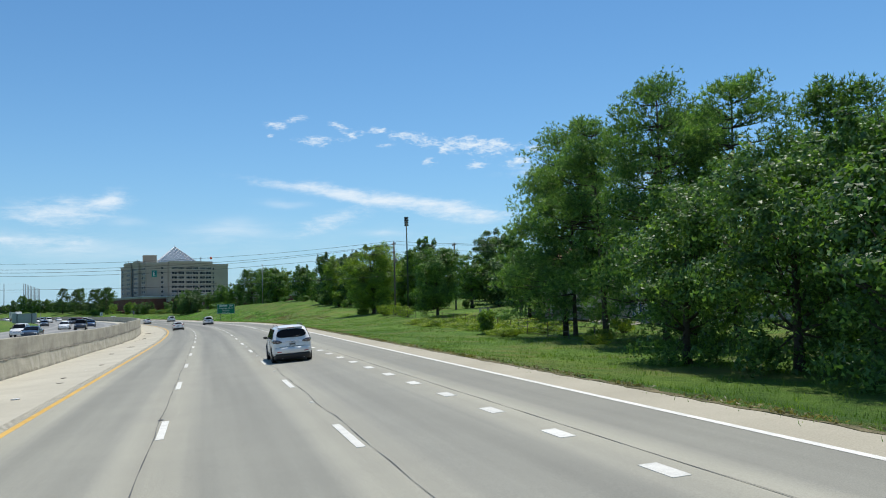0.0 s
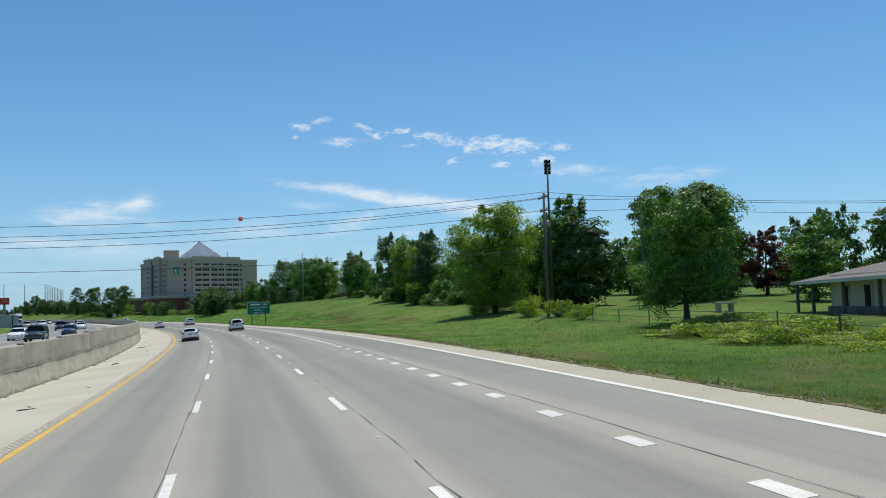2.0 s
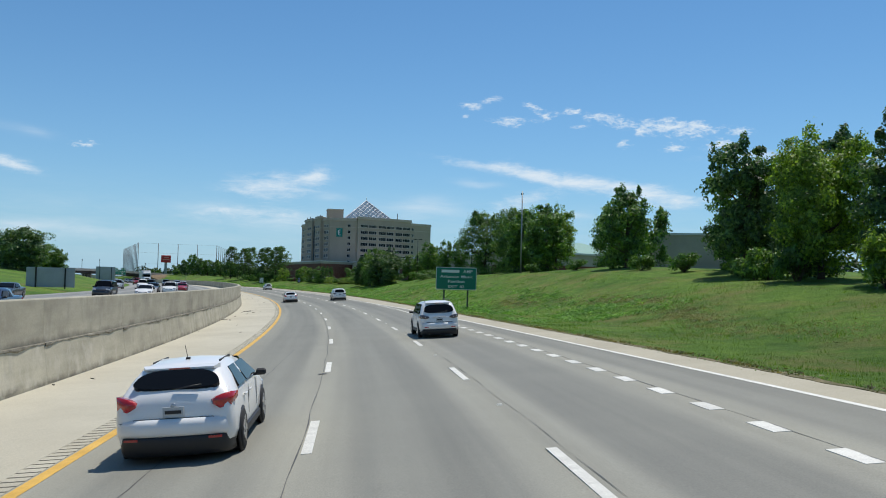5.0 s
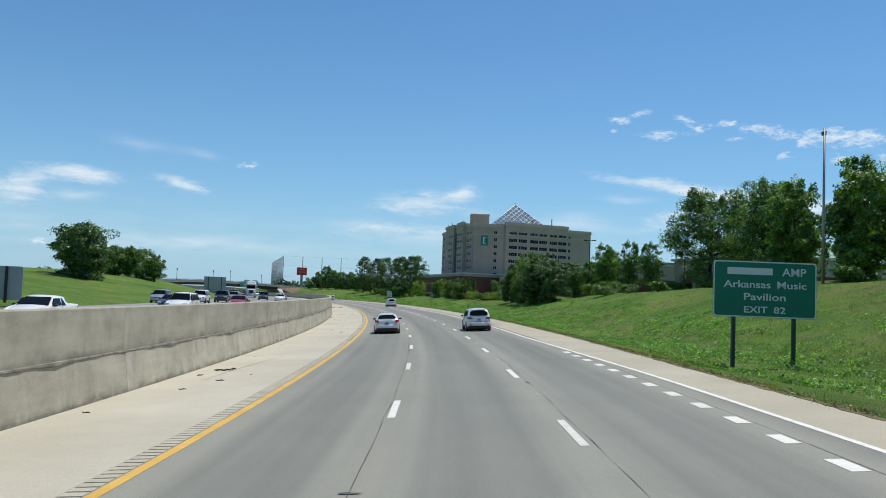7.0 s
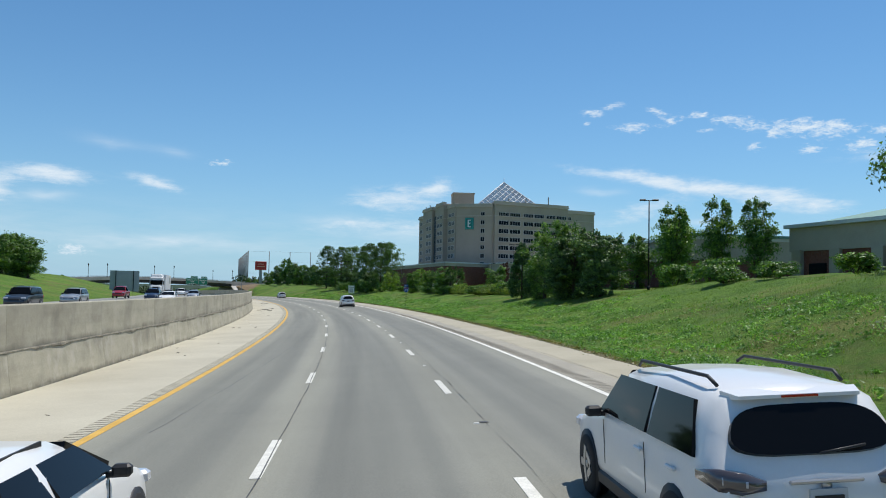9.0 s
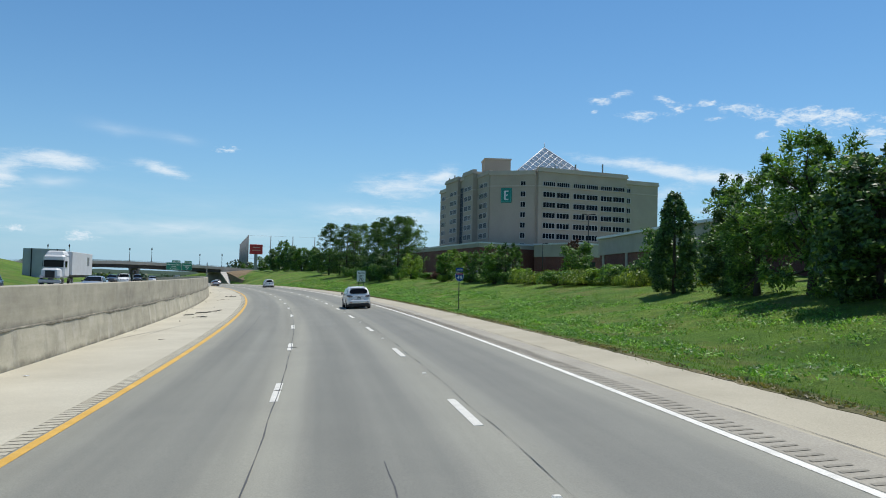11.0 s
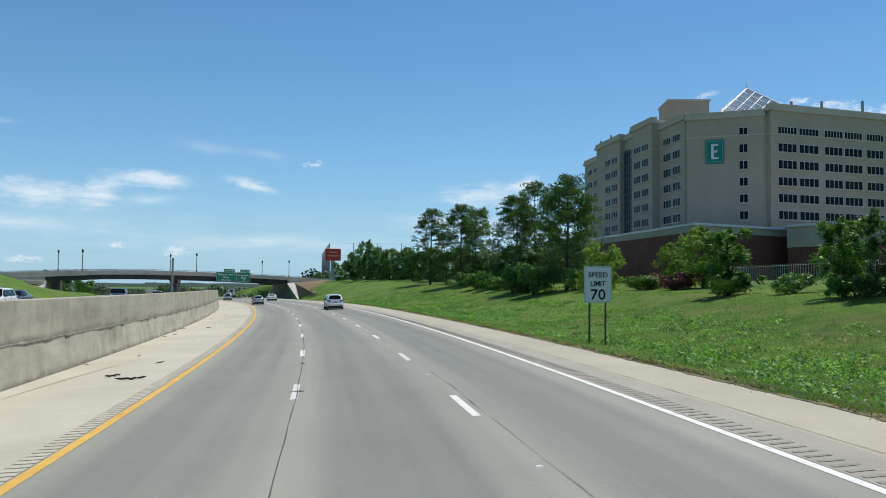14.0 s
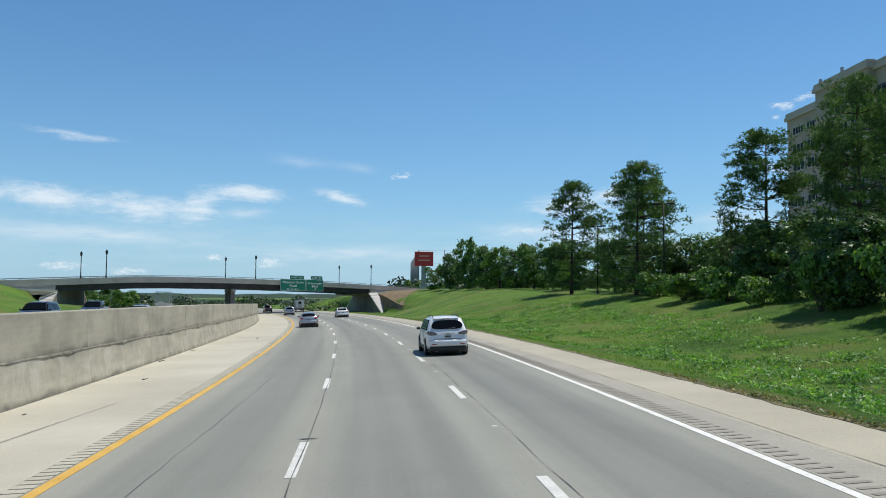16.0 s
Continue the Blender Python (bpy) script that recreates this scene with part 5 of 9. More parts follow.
PINE = "tall dark pine with a clumped crown"
OAK = "dense dark green broadleaf tree leafy to the ground"
ELM = "full green broadleaf tree on the grassy bank"
for s, e, h, r, k in ((61.9, 28.9, 16.3, 5.1, "pine_skirt"), (58.6, 28.2, 13.6, 3.7, "pine_bare"), (54.3, 28.6, 15.4, 4.7, "pine_bare"), (46, 28.4, 16.2, 5.0, "pine_skirt"), (42.5, 31, 15.4, 4.7, "pine_bare"), (50, 33, 15.6, 4.5, "pine"), (41, 38, 14.8, 4.4, "pine")):
    tree(k, s, e, h, r, PINE + " on the lawn", "roadside pines", seed=s)
for s, e, h, r in ((33, 21.5, 7.8, 3.7), (27, 22.5, 8.4, 3.9), (21, 21.5, 8.6, 4.0), (31, 30, 10, 4.5), (24, 31, 9.8, 4.5)):
    tree("oak", s, e, h, r, OAK, "roadside thicket")
bush("yellow", 70.8, 25.4, 2.3, 1.1, "yellow-green bush at the edge of the weeds")
tree("ash_near", 105.5, 30.8, 9.4, 3.9, "round green tree with low branches over the lawn")
tree("maple_near", 144.2, 31.2, 11.9, 5.6, "yellow-green maple with a broad dense crown")
tree("vase", 143.9, 42.3, 11.4, 4.0, "slender green tree with feathery open foliage")
tree("elm_near", 151.5, 58.8, 15.3, 5.2, "tall dark green tree standing behind the power pole")
tree("elm", 141, 57, 12.5, 5.0, "broad dark green tree shading the lawn behind the pole")
tree("round", 134, 51, 8.5, 4.4, "low dark green tree at the edge of the lawn")
for s, e, h, r in ((175.5, 71.5, 9.5, 4.6), (166, 62, 8.6, 4.0), (182, 66, 9.4, 4.4)):
    tree("round_b", s, e, h, r, "green tree far across the lawn", "trees across the lawn", seed=s)
for s, e, h, r in ((124, 57, 7.2, 2.8), (88.3, 36.7, 8.0, 2.8), (133.6, 69, 9.8, 3.2), (138.5, 68.5, 9.1, 3.4), (126, 70, 9.2, 3.8), (119, 72, 9.4, 4.2), (165, 76, 8, 3.5), (88, 74, 12, 4.5), (150, 66, 9, 3.6)):
    tree("round_b" if h > 9 else "thin", s, e, h, r, "green broadleaf tree near the cream house", "trees by the house")
tree("plum", 137, 62, 7.4, 3.0, "dark red-leaved plum tree beyond the lawn")
for s, e, h, r, k in ((212, 39.5, 13.2, 4.0, "elm"), (206, 43, 13.4, 3.8, "elm"), (199, 38, 11.8, 4.2, "maple"), (191, 38.5, 11.6, 2.7, "vase"), (187, 40.5, 7, 2.7, "scrub"), (185, 45, 10.4, 2.9, "thin"), (179, 46, 9.5, 3.3, "ash"), (169, 41.5, 9.8, 3.2, "ash"), (161, 44, 10.5, 3.4, "elm"), (218, 44, 11.5, 3.6, "elm")):
    tree(k, s, e, h, r, ELM, "trees on the bank", seed=s)
tree("ash", 236, 38.5, 9.9, 3.7, "round green tree alone on the crest of the bank")
for s, e, h, r, k in ((262, 38, 10.2, 3.6, "elm"), (268, 42, 10.8, 3.4, "maple"), (275, 39, 10, 3.2, "elm"), (283, 42, 9.4, 3.3, "ash"), (252, 44, 9.2, 3, "ash"), (290, 46, 10, 3.2, "elm")):
    tree(k, s, e, h, r, ELM, "trees on the crest", seed=s)
for s, e, h, r in ((295, 38.8, 12.2, 5.8), (287, 42, 12.0, 5.2)):
    tree("oak", s, e, h, r, "large dark green broadleaf tree behind the crest", "large trees behind the crest")
for s, e, h, r in ((343, 41.5, 9.6, 2.4), (338.5, 44.7, 9.7, 2.1), (333.5, 46.6, 9.0, 2.3), (347, 44, 8.6, 2.2), (355, 48, 9.0, 2.3)):
    tree("thin", s, e, h, r, "slim upright green tree before the brick hall", "row of slim trees", seed=s)
for s, e, h, r in ((349.9, 29.8, 9.4, 3.9), (344.2, 29.6, 8.5, 3.6), (355.5, 29.8, 7.8, 3.0), (359.5, 30.2, 4.8, 2.2), (339.0, 30.8, 7.4, 3.2)):
    tree("feather" if s in (349.9, 355.5) else "elm_b", s, e, h, r, "bushy dark green tree at the foot of the bank", "trees at the foot of the bank", seed=s)
tree("cedar", 368.6, 30.8, 8.5, 2.4, "dark cone-shaped evergreen beside the verge")
for s, e, h, r, k in ((530, 33, 14.4, 4.2, "pine_tall"), (556, 35, 15.8, 4.4, "pine_tall"), (548, 42, 15, 4.4, "pine"), (510, 36, 14.0, 4.2, "pine_tall"), (493, 32.5, 13.8, 3.5, "pine_low"), (484.5, 33.4, 13.6, 3.8, "pine_low"), (502, 41, 14.6, 4.2, "pine")):
    tree(k, s, e, h, r, PINE + " below the hotel", "pines below the hotel", seed=s * 3)
for s, e, h, r, k in ((657, 40.5, 6.5, 3.2, "scrub"), (648, 42, 9.2, 3.8, "round"), (636, 43, 12.2, 4.6, "round_b"), (624, 43, 9.8, 4.2, "round"), (612, 42, 8.8, 4.2, "round_b"), (602, 43, 8.8, 4.2, "round"), (592, 42, 8.2, 4.0, "round_b"), (583, 44, 8.4, 4.0, "round_b"), (574, 42, 7.6, 3.8, "scrub"), (566, 46, 8, 4, "round_b"), (746, 64, 6.5, 4.2, "scrub"), (757, 62, 5.5, 3.5, "scrub")):
    tree(k, s, e, h, r, "green broadleaf tree at the top of the slope", "trees at the end of the slope", seed=s)
for s, e, h, r in ((668, -38, 5.6, 3.6), (676, -44, 6.2, 4.0), (684, -37, 5.0, 3.4), (690, -49, 5.4, 3.6), (664, -46, 4.6, 3.0)):
    tree("scrub", s, e, h, r, "green tree beyond the bridge", "trees beyond the bridge", seed=s)
for s, e, h, r in ((476, 34, 5.4, 2.7), (463, 39, 5.8, 3.0), (470, 40, 4.8, 2.2)):
    tree("scrub_light", s, e, h, r, "young yellow-green tree on the bank below the hotel", "young trees on the bank", seed=s)
for s, e, h, r in ((435.5, 32.9, 4.9, 1.5), (432.4, 33.4, 5.1, 1.6), (424.1, 32.9, 5.6, 1.7), (420.1, 33.4, 5.8, 1.8), (447.8, 32.4, 5.0, 1.9), (441, 37, 4.4, 1.6), (429, 38, 5.2, 1.7)):
    tree("sapling" if int(s) % 3 == 0 else "thin", s, e, h, r * 1.3, "slim upright sapling on the rough bank", "saplings on the bank", seed=s)
tree("plum", 437, 52, 5.8, 2.0, "small red-leaved tree by the hall wall")
for k, (s, e, h, r) in enumerate(((407, 33, 2.2, 2.3), (400, 32.6, 1.9, 2.4), (395.7, 34.2, 2.0, 2.3), (391, 34.6, 2.0, 2.2), (412, 34, 2.3, 2.1), (386, 34, 2.4, 2.2), (380, 33.5, 2.3, 2.0), (417, 35, 2.2, 2.2), (403, 37, 2.3, 2.3), (376, 35, 2.4, 2.1), (485.5, 29.6, 3.8, 2.4), (480, 32.8, 2.8, 1.8), (467, 34.6, 1.6, 1.8), (507, 31, 3.0, 2.5), (492, 29, 3.6, 1.8), (515, 31, 2.5, 2.2), (523, 32, 2.6, 2.1), (500, 30, 2.2, 1.9))):
    bush(("vine", "shrub", "vine", "yellow")[k % 4] if s < 420 else "shrub", s, e, h * (0.75 if s < 420 and k % 2 == 0 else 1.0), r * (1.35 if s < 420 and k % 2 == 0 else 1.0), "leafy green shrub on the rough bank", "shrubs on the bank")
for s, e, h, r in ((434, 32.5, 1.6, 1.5), (430, 33.5, 1.5, 1.8), (422.5, 32.6, 1.8, 1.6), (426.5, 34, 1.7, 1.7), (418, 33, 1.8, 1.6), (447, 31.8, 1.4, 1.4), (442, 34, 1.6, 1.8), (452, 35, 1.8, 1.8), (372, 37, 1.9, 2.0), (366.5, 36, 2.0, 1.9), (363, 34, 1.8, 1.8)):
    bush("weeds" if int(s) % 3 == 0 else "shrub", s, e, h, r, "rough green undergrowth round the saplings", "undergrowth on the bank")
for s, e in ((390, 42), (386, 41.5), (382, 42), (378, 42.5), (394, 42.5)):
    bush("hedge", s, e, 3.2, 2.9, "clipped dark green hedge on the slope", "dark hedge")
for s, e, h, r in ((312, 31, 1.5, 1.8), (308, 33, 1.4, 1.7), (318, 33, 2.2, 2.2), (302, 35, 1.5, 1.7), (325, 33, 2.2, 2), (296, 35, 1.2, 1.5), (258, 34, 1.4, 1.5), (246, 36, 1.6, 1.6), (229, 37, 1.8, 1.6), (222, 38.5, 2.2, 1.7), (205, 36, 2.0, 1.8), (184, 36, 2.0, 1.8), (177, 37, 2.4, 2.0), (172, 36, 2.2, 1.9), (164, 38, 2.8, 2.2), (156, 37, 2.2, 2.0), (152, 34, 1.4, 1.5)):
    bush("shrub", s, e, h, r, "low green shrub on the crest of the bank", "shrubs on the crest")
for s, e, h, r, k in ((176, 41, 7.5, 3.0, "scrub"), (172, 47, 9, 3.2, "elm"), (183, 50, 11, 3.4, "elm"), (224, 46, 9, 3.4, "ash"), (230, 50, 8, 3.2, "elm"), (244, 46, 8, 3.2, "scrub"), (256, 48, 9, 3.4, "ash"), (296, 50, 9, 3.4, "elm"), (302, 46, 7.5, 3, "scrub"), (152, 40, 9.5, 3.6, "ash"), (157, 48, 11, 3.6, "elm"), (134, 46, 9, 3.2, "thin"), (145, 41, 12.8, 3.6, "elm"), (152, 42.5, 11, 3.8, "ash"), (160, 39, 8.5, 3.4, "scrub"), (166, 45, 10, 3.6, "ash"), (380.6, 43.8, 10.2, 2.6, "vase"), (366, 44, 7.4, 2.6, "thin"), (384, 38, 6, 2.8, "scrub"), (410, 40, 5, 2.6, "scrub"), (362, 46, 7.5, 2.6, "thin")):
    tree(k, s, e, h, r, ELM, "trees along the bank", seed=s * 2)
for k in range(34):
    s, e = 372 + 1.45 * k + 0.8 * math.sin(k * 2.3), 37.2 + 3.4 * math.sin(k * 1.9)
    bush("vine", s, e, 1.15 + 0.35 * math.sin(k * 3.1), 2.4 + 0.5 * math.sin(k * 1.3), "low mat of yellow-green vines covering the slope", "vines on the slope")
for s, e, h, r in ((490.5, 30.6, 5.4, 2.8), (499, 33.6, 6.0, 3.0), (507.5, 35.0, 6.4, 3.3), (517, 35.6, 6.2, 3.3), (526, 36.6, 6.0, 3.2), (537, 37.5, 6.2, 3.4)):
    tree("round", s, e, h, r, "low dark tree at the foot of the pines", "low trees under the pines", seed=s)
for s, e, h, r, k in ((188.2, 35.2, 3.9, 2.0, "yellow"), (180.2, 37.2, 4.0, 2.8, "shrub"), (176.6, 39.8, 3.8, 2.8, "yellow"), (198.5, 35.6, 3.2, 2.1, "shrub"), (203.5, 36.4, 2.8, 1.9, "shrub"), (172.5, 40.5, 3.4, 2.5, "shrub")):
    bush(k, s, e, h, r, "tall leafy shrub under the trees on the bank", "tall shrubs under the trees")
for s, e, h, r in ((181.5, 43.5, 9.0, 3.0), (188, 46.5, 10.2, 3.2), (178.5, 49, 9.6, 3.2)):
    tree("thin", s, e, h, r, "tall slender green tree behind the shrubs", "slender trees behind the shrubs", seed=s)
bush("red", 176, 39, 1.8, 2.0, "reddish brown shrub among the trees")
for s, e, h, r in ((466, 39, 1.4, 1.5), (458, 38.5, 1.2, 1.3), (468, 36, 1.8, 1.8), (462, 35.5, 1.6, 1.7), (464, 37.5, 1.9, 1.6)):
    bush("red", s, e, h, r, "dry reddish shrub beside the fence", "dry shrubs")
for s, e, h, r in ((139, 33, 2.0, 1.8), (132, 30, 1.8, 1.6), (128, 31.5, 1.6, 1.6), (144, 29, 1.3, 1.4), (122, 31, 1.4, 1.5)):
    bush("weeds", s, e, h, r, "tall weeds at the foot of the power pole", "weeds by the poles")
for k in range(52):
    s = 65.5 + k * 0.76 + 1.2 * math.sin(k * 2.1)
    e = 24.9 + 0.03 * (s - 66) + 8.0 * ((k * 0.618) % 1.0) ** 1.3
    bush("weeds", s, e, 0.62 + 0.22 * math.sin(k * 3.3), 1.45 + 0.4 * math.sin(k * 1.9), "tangle of yellow-green weeds along the edge of the lawn", "roadside weeds")
for s, e, h, r in ((60, 33, 1.2, 1.2), (52, 27, 0.9, 1.1), (47, 24, 0.8, 1.0)):
    bush("weeds", s, e, h, r, "weeds under the pines", "weeds under the pines")
# the far side of the other carriageway
for x, y, h, r in ((-149, 466, 10, 8), (-160, 482, 10, 8.5), (-104.6, 401.4, 6.8, 3.6), (-108.4, 399.0, 7.7, 3.9), (-112.0, 396.8, 7.4, 3.9), (-115.6, 394.6, 6.7, 3.6), (-109, 404, 7.5, 4.0), (-83, 332, 9.8, 5.0), (-87, 337, 10, 5.2), (-92, 343, 9.5, 5.2)):
    s, e = s_e(x, y)
    tree("round" if h > 8 else "ash", s, e, h, r, "dark rounded tree on the far grassy hill", "trees on the far hill", seed=x)


def woods():
    """Far woods: one mass of leafage with a ragged skyline."""
    V, F, n = [], [], 0
    for x, y, z0, h, r in WOODS:
        near = z0 in (-5.0, -6.5)
        m = 400 if near else 240
        d = unit(rng.normal(0, 1, (m, 3)))
        d[:, 2] = np.abs(d[:, 2])
        pos = np.array([x, y, z0]) + d * rng.uniform(0.7, 1.05, (m, 1)) * np.array([r, r, h])
        v, f = leaf_cards(pos, d, (0.115 if near else 0.2) * r * rng.uniform(0.6, 1.4, m), 0.9)
        V.append(v)
        F.append(f + n)
        n += len(v)
    ob = new("distant_woods", mesh_from("distant_woods", np.concatenate(V), np.concatenate(F), M["woods_leaf"]))
    tagged(ob, "distant dark green woods along the horizon", "woods", kind="stuff")


WOODS = []
for k in range(150):
    a = radians(8 + 62 * k / 150 + rng.uniform(-0.4, 0.4))
    d = rng.uniform(560, 820)
    x, y = -64 - math.sin(a) * d, 434 + math.cos(a) * d
    WOODS.append((x, y, -13.0 if a > 0.25 else -8, rng.uniform(9, 14) + (2 if d > 720 else 0), rng.uniform(9, 15)))
for k in range(46):
    x, y = -150 - 7.0 * k + rng.uniform(-6, 6), 560 - 6.5 * k + rng.uniform(-8, 8)
    WOODS.append((x - 110, y + 40, 1.0, rng.uniform(5, 9), rng.uniform(6, 9)))
for k in range(40):
    s = 560 + 6 * k
    x, y = plan(s, 75 + 20 * rng.random())
    WOODS.append((float(x), float(y), 2.5, rng.uniform(6, 9), rng.uniform(5, 8)))
for k in range(40):
    s = 40 + 6.5 * k
    x, y = plan(s, 105 + 25 * rng.random() + (30 if s < 90 else 0))
    WOODS.append((float(x), float(y), 2.0, rng.uniform(6, 9), rng.uniform(5, 8)))
for k in range(70):
    s, e = 700 + 110 * rng.random(), rng.uniform(13, 95)
    x, y = plan(s, e)
    WOODS.append((float(x), float(y), -5.0, rng.uniform(4.5, 6.8), rng.uniform(4, 6)))
for k in range(60):
    s, e = 760 + 140 * rng.random(), rng.uniform(-95, 10)
    x, y = plan(s, e)
    WOODS.append((float(x), float(y), -6.5, rng.uniform(4.0, 6.2), rng.uniform(4, 6.5)))
woods()


def hills():
    """Wooded ridges at the end of the valley."""
    n = 160
    for name, d, z0, amp in (("distant_hill", 900, -0.4, 1.2), ("distant_hill", 1900, -7, 4), ("distant_hill", 2900, 6, 7)):
        a = np.radians(np.linspace(-60, 110, n))
        prof = z0 + amp * (np.sin(a * 7 + d) + 0.6 * np.sin(a * 17 + 1)) + rng.normal(0, 0.9, n)
        rows = [(d, -20 + 0 * a), (d + 60, prof * 0.8), (d + 220, prof), (d + 700, prof * 0 - 20)]
        v = np.concatenate([np.stack([-64 - np.sin(a) * r, 434 + np.cos(a) * r, z], -1) for r, z in rows])
        idx = np.arange(4 * n).reshape(4, n)
        f = np.stack([idx[:-1, :-1], idx[:-1, 1:], idx[1:, 1:], idx[1:, :-1]], -1).reshape(-1, 4)
        tagged(new(name, mesh_from(name, v, f, M["hill"], smooth=True)), "hazy wooded ridge on the horizon", "hill", kind="structure")


hills()


def grass_tufts():
    """Blades along the verge and on the bank, longer in ragged patches."""
    n = 54000
    s = rng.uniform(-5, 560, n)
    e = edge_e(s) - 0.1 + 24 * rng.random(n) ** 1.6
    keep = rng.random(n) < np.clip(0.55 + 0.6 * np.sin(s * 0.33 + 2 * np.sin(e * 0.6)) * np.sin(e * 0.45 + s * 0.07), 0.12, 1)
    s, e = s[keep], e[keep]
    x, y = plan(s, e)
    base = np.stack([x, y, ground_z(s, e) + rough(s, e) * np.clip((e - edge_e(s) - 0.8) / 3, 0, 1)], -1)
    blades = 6
    p = np.repeat(base, blades, 0) + rng.normal(0, 0.2, (len(base) * blades, 3)) * np.array([1, 1, 0])
    ln = np.repeat(rng.uniform(0.05, 0.17, len(base)) * np.clip(0.6 + (e - edge_e(s)) * 0.12, 0.7, 1.9), blades)[:, None]
    d = unit(np.stack([rng.normal(0, 0.55, len(p)), rng.normal(0, 0.55, len(p)), np.ones(len(p))], -1))
    side = unit(np.cross(d, rng.normal(0, 1, d.shape)))
    v = np.stack([p - side * 0.012 - [0, 0, 0.03], p + side * 0.012 - [0, 0, 0.03], p + d * ln], 1).reshape(-1, 3)
    ob = new("grass_tufts", mesh_from("grass_tufts", v, np.arange(len(v)).reshape(-1, 3), M["blade"]))
    tagged(ob, "uneven tufts of green grass and weeds on the bank", "grass", kind="stuff")


grass_tufts()


def bank_weeds():
    """Small-leaved weeds in dense low clumps on the unmown part of the bank."""
    n = 4200
    s0 = rng.uniform(196, 540, n)
    e0 = edge_e(s0) + 3.2 + 13 * rng.random(n) ** 1.1
    thick = np.clip(0.45 + 0.9 * np.sin(s0 * 0.16 + 1.3 * np.sin(e0 * 0.4)) * np.sin(e0 * 0.5 + s0 * 0.05), 0.12, 1)
    ok = rng.random(n) < thick
    s0, e0 = s0[ok], e0[ok]
    n = len(s0)
    k = np.repeat(np.arange(n), 78)
    spread = rng.uniform(0.2, 0.6, n)
    d = rng.normal(0, 1, (len(k), 2))
    s = s0[k] + d[:, 0] * spread[k] * 1.3
    e = np.maximum(e0[k] + d[:, 1] * spread[k], edge_e(s) + 2.2)
    x, y = plan(s, e)
    dome = rng.uniform(0.1, 0.42, n)[k] * np.exp(-0.35 * (d ** 2).sum(1))
    pos = np.stack([x, y, ground_z(s, e) + rough(s, e) * np.clip((e - edge_e(s) - 0.8) / 3, 0, 1) + dome * rng.uniform(0.3, 1.0, len(k))], -1)
    out = np.tile(np.array([0.0, 0.0, 1.0]), (len(k), 1)) + rng.normal(0, 0.55, (len(k), 3))
    v, f = leaf_cards(pos, out, 0.13 * rng.uniform(0.6, 1.6, len(k)), 0.36)
    ob = new("bank_weeds", mesh_from("bank_weeds", v, f, M["bank_weed"]))
    tagged(ob, "dense low clumps of small-leaved weeds on the bank", "weeds", kind="stuff")


bank_weeds()


def edge_litter():
    """Dead grass and leaf litter caught along the pavement edge."""
    n = 620
    s0 = rng.uniform(-5, 470, n)
    k = np.repeat(np.arange(n), 42)
    s = s0[k] + rng.normal(0, 0.5, len(k))
    e = edge_e(s) + 0.1 + np.abs(rng.normal(0, 0.16, len(k))) - 0.1 * rng.random(len(k))
    x, y = plan(s, e)
    pos = np.stack([x, y, road_z(s, edge_e(s)) + 0.01 + 0.07 * rng.random(len(k))], -1)
    out = np.tile(np.array([0.0, 0.0, 1.0]), (len(k), 1)) + rng.normal(0, 0.6, (len(k), 3))
    v, f = leaf_cards(pos, out, 0.1 * rng.uniform(0.5, 1.6, len(k)), 0.3)
    ob = new("edge_litter", mesh_from("edge_litter", v, f, M["thatch"]))
    tagged(ob, "dead grass and leaf litter along the pavement edge", "litter", kind="stuff")


edge_litter()


def dry_thatch():
    """Flattened dry grass in long ragged streaks half-way up the bank."""
    n = 70
    s0 = rng.uniform(158, 236, n)
    e0 = 22.2 + 2.6 * rng.random(n) + 2.0 * np.sin(s0 * 0.13)
    k = np.repeat(np.arange(n), 330)
    s = s0[k] + rng.normal(0, 1, len(k)) * rng.uniform(0.8, 2.6, n)[k]
    e = e0[k] + rng.normal(0, 1, len(k)) * rng.uniform(0.3, 1.5, n)[k] + 0.3 * np.sin(s * 1.7)
    x, y = plan(s, e)
    up = 0.03 + 0.09 * rng.random(len(k))
    pos = np.stack([x, y, ground_z(s, e) + rough(s, e) * np.clip((e - edge_e(s) - 0.8) / 3, 0, 1) + up], -1)
    out = np.tile(np.array([0.0, 0.0, 1.0]), (len(k), 1)) + rng.normal(0, 0.35, (len(k), 3))
    v, f = leaf_cards(pos, out, 0.13 * rng.uniform(0.6, 1.6, len(k)), 0.14)
    ob = new("dry_grass", mesh_from("dry_grass", v, f, M["thatch"]))
    tagged(ob, "streaks of flattened dry brown grass on the bank", "grass", kind="stuff")


dry_thatch()

# ---- buildings ----
def wall_frame(a, b, z=0.0):
    """A pose on a wall seen from outside: x along it from a to b, y outwards, z up."""
    a, b = Vector((*a, z)), Vector((*b, z))
    x = (b - a).normalized()
    y = Vector((x.y, -x.x, 0))
    m = Matrix.Identity(4)
    for i, v in enumerate((x, y, Vector((0, 0, 1)))):
        m.col[i] = (*v, 0)
    m.col[3] = (*a, 1)
    return m


WINDOW_MESHES = {}


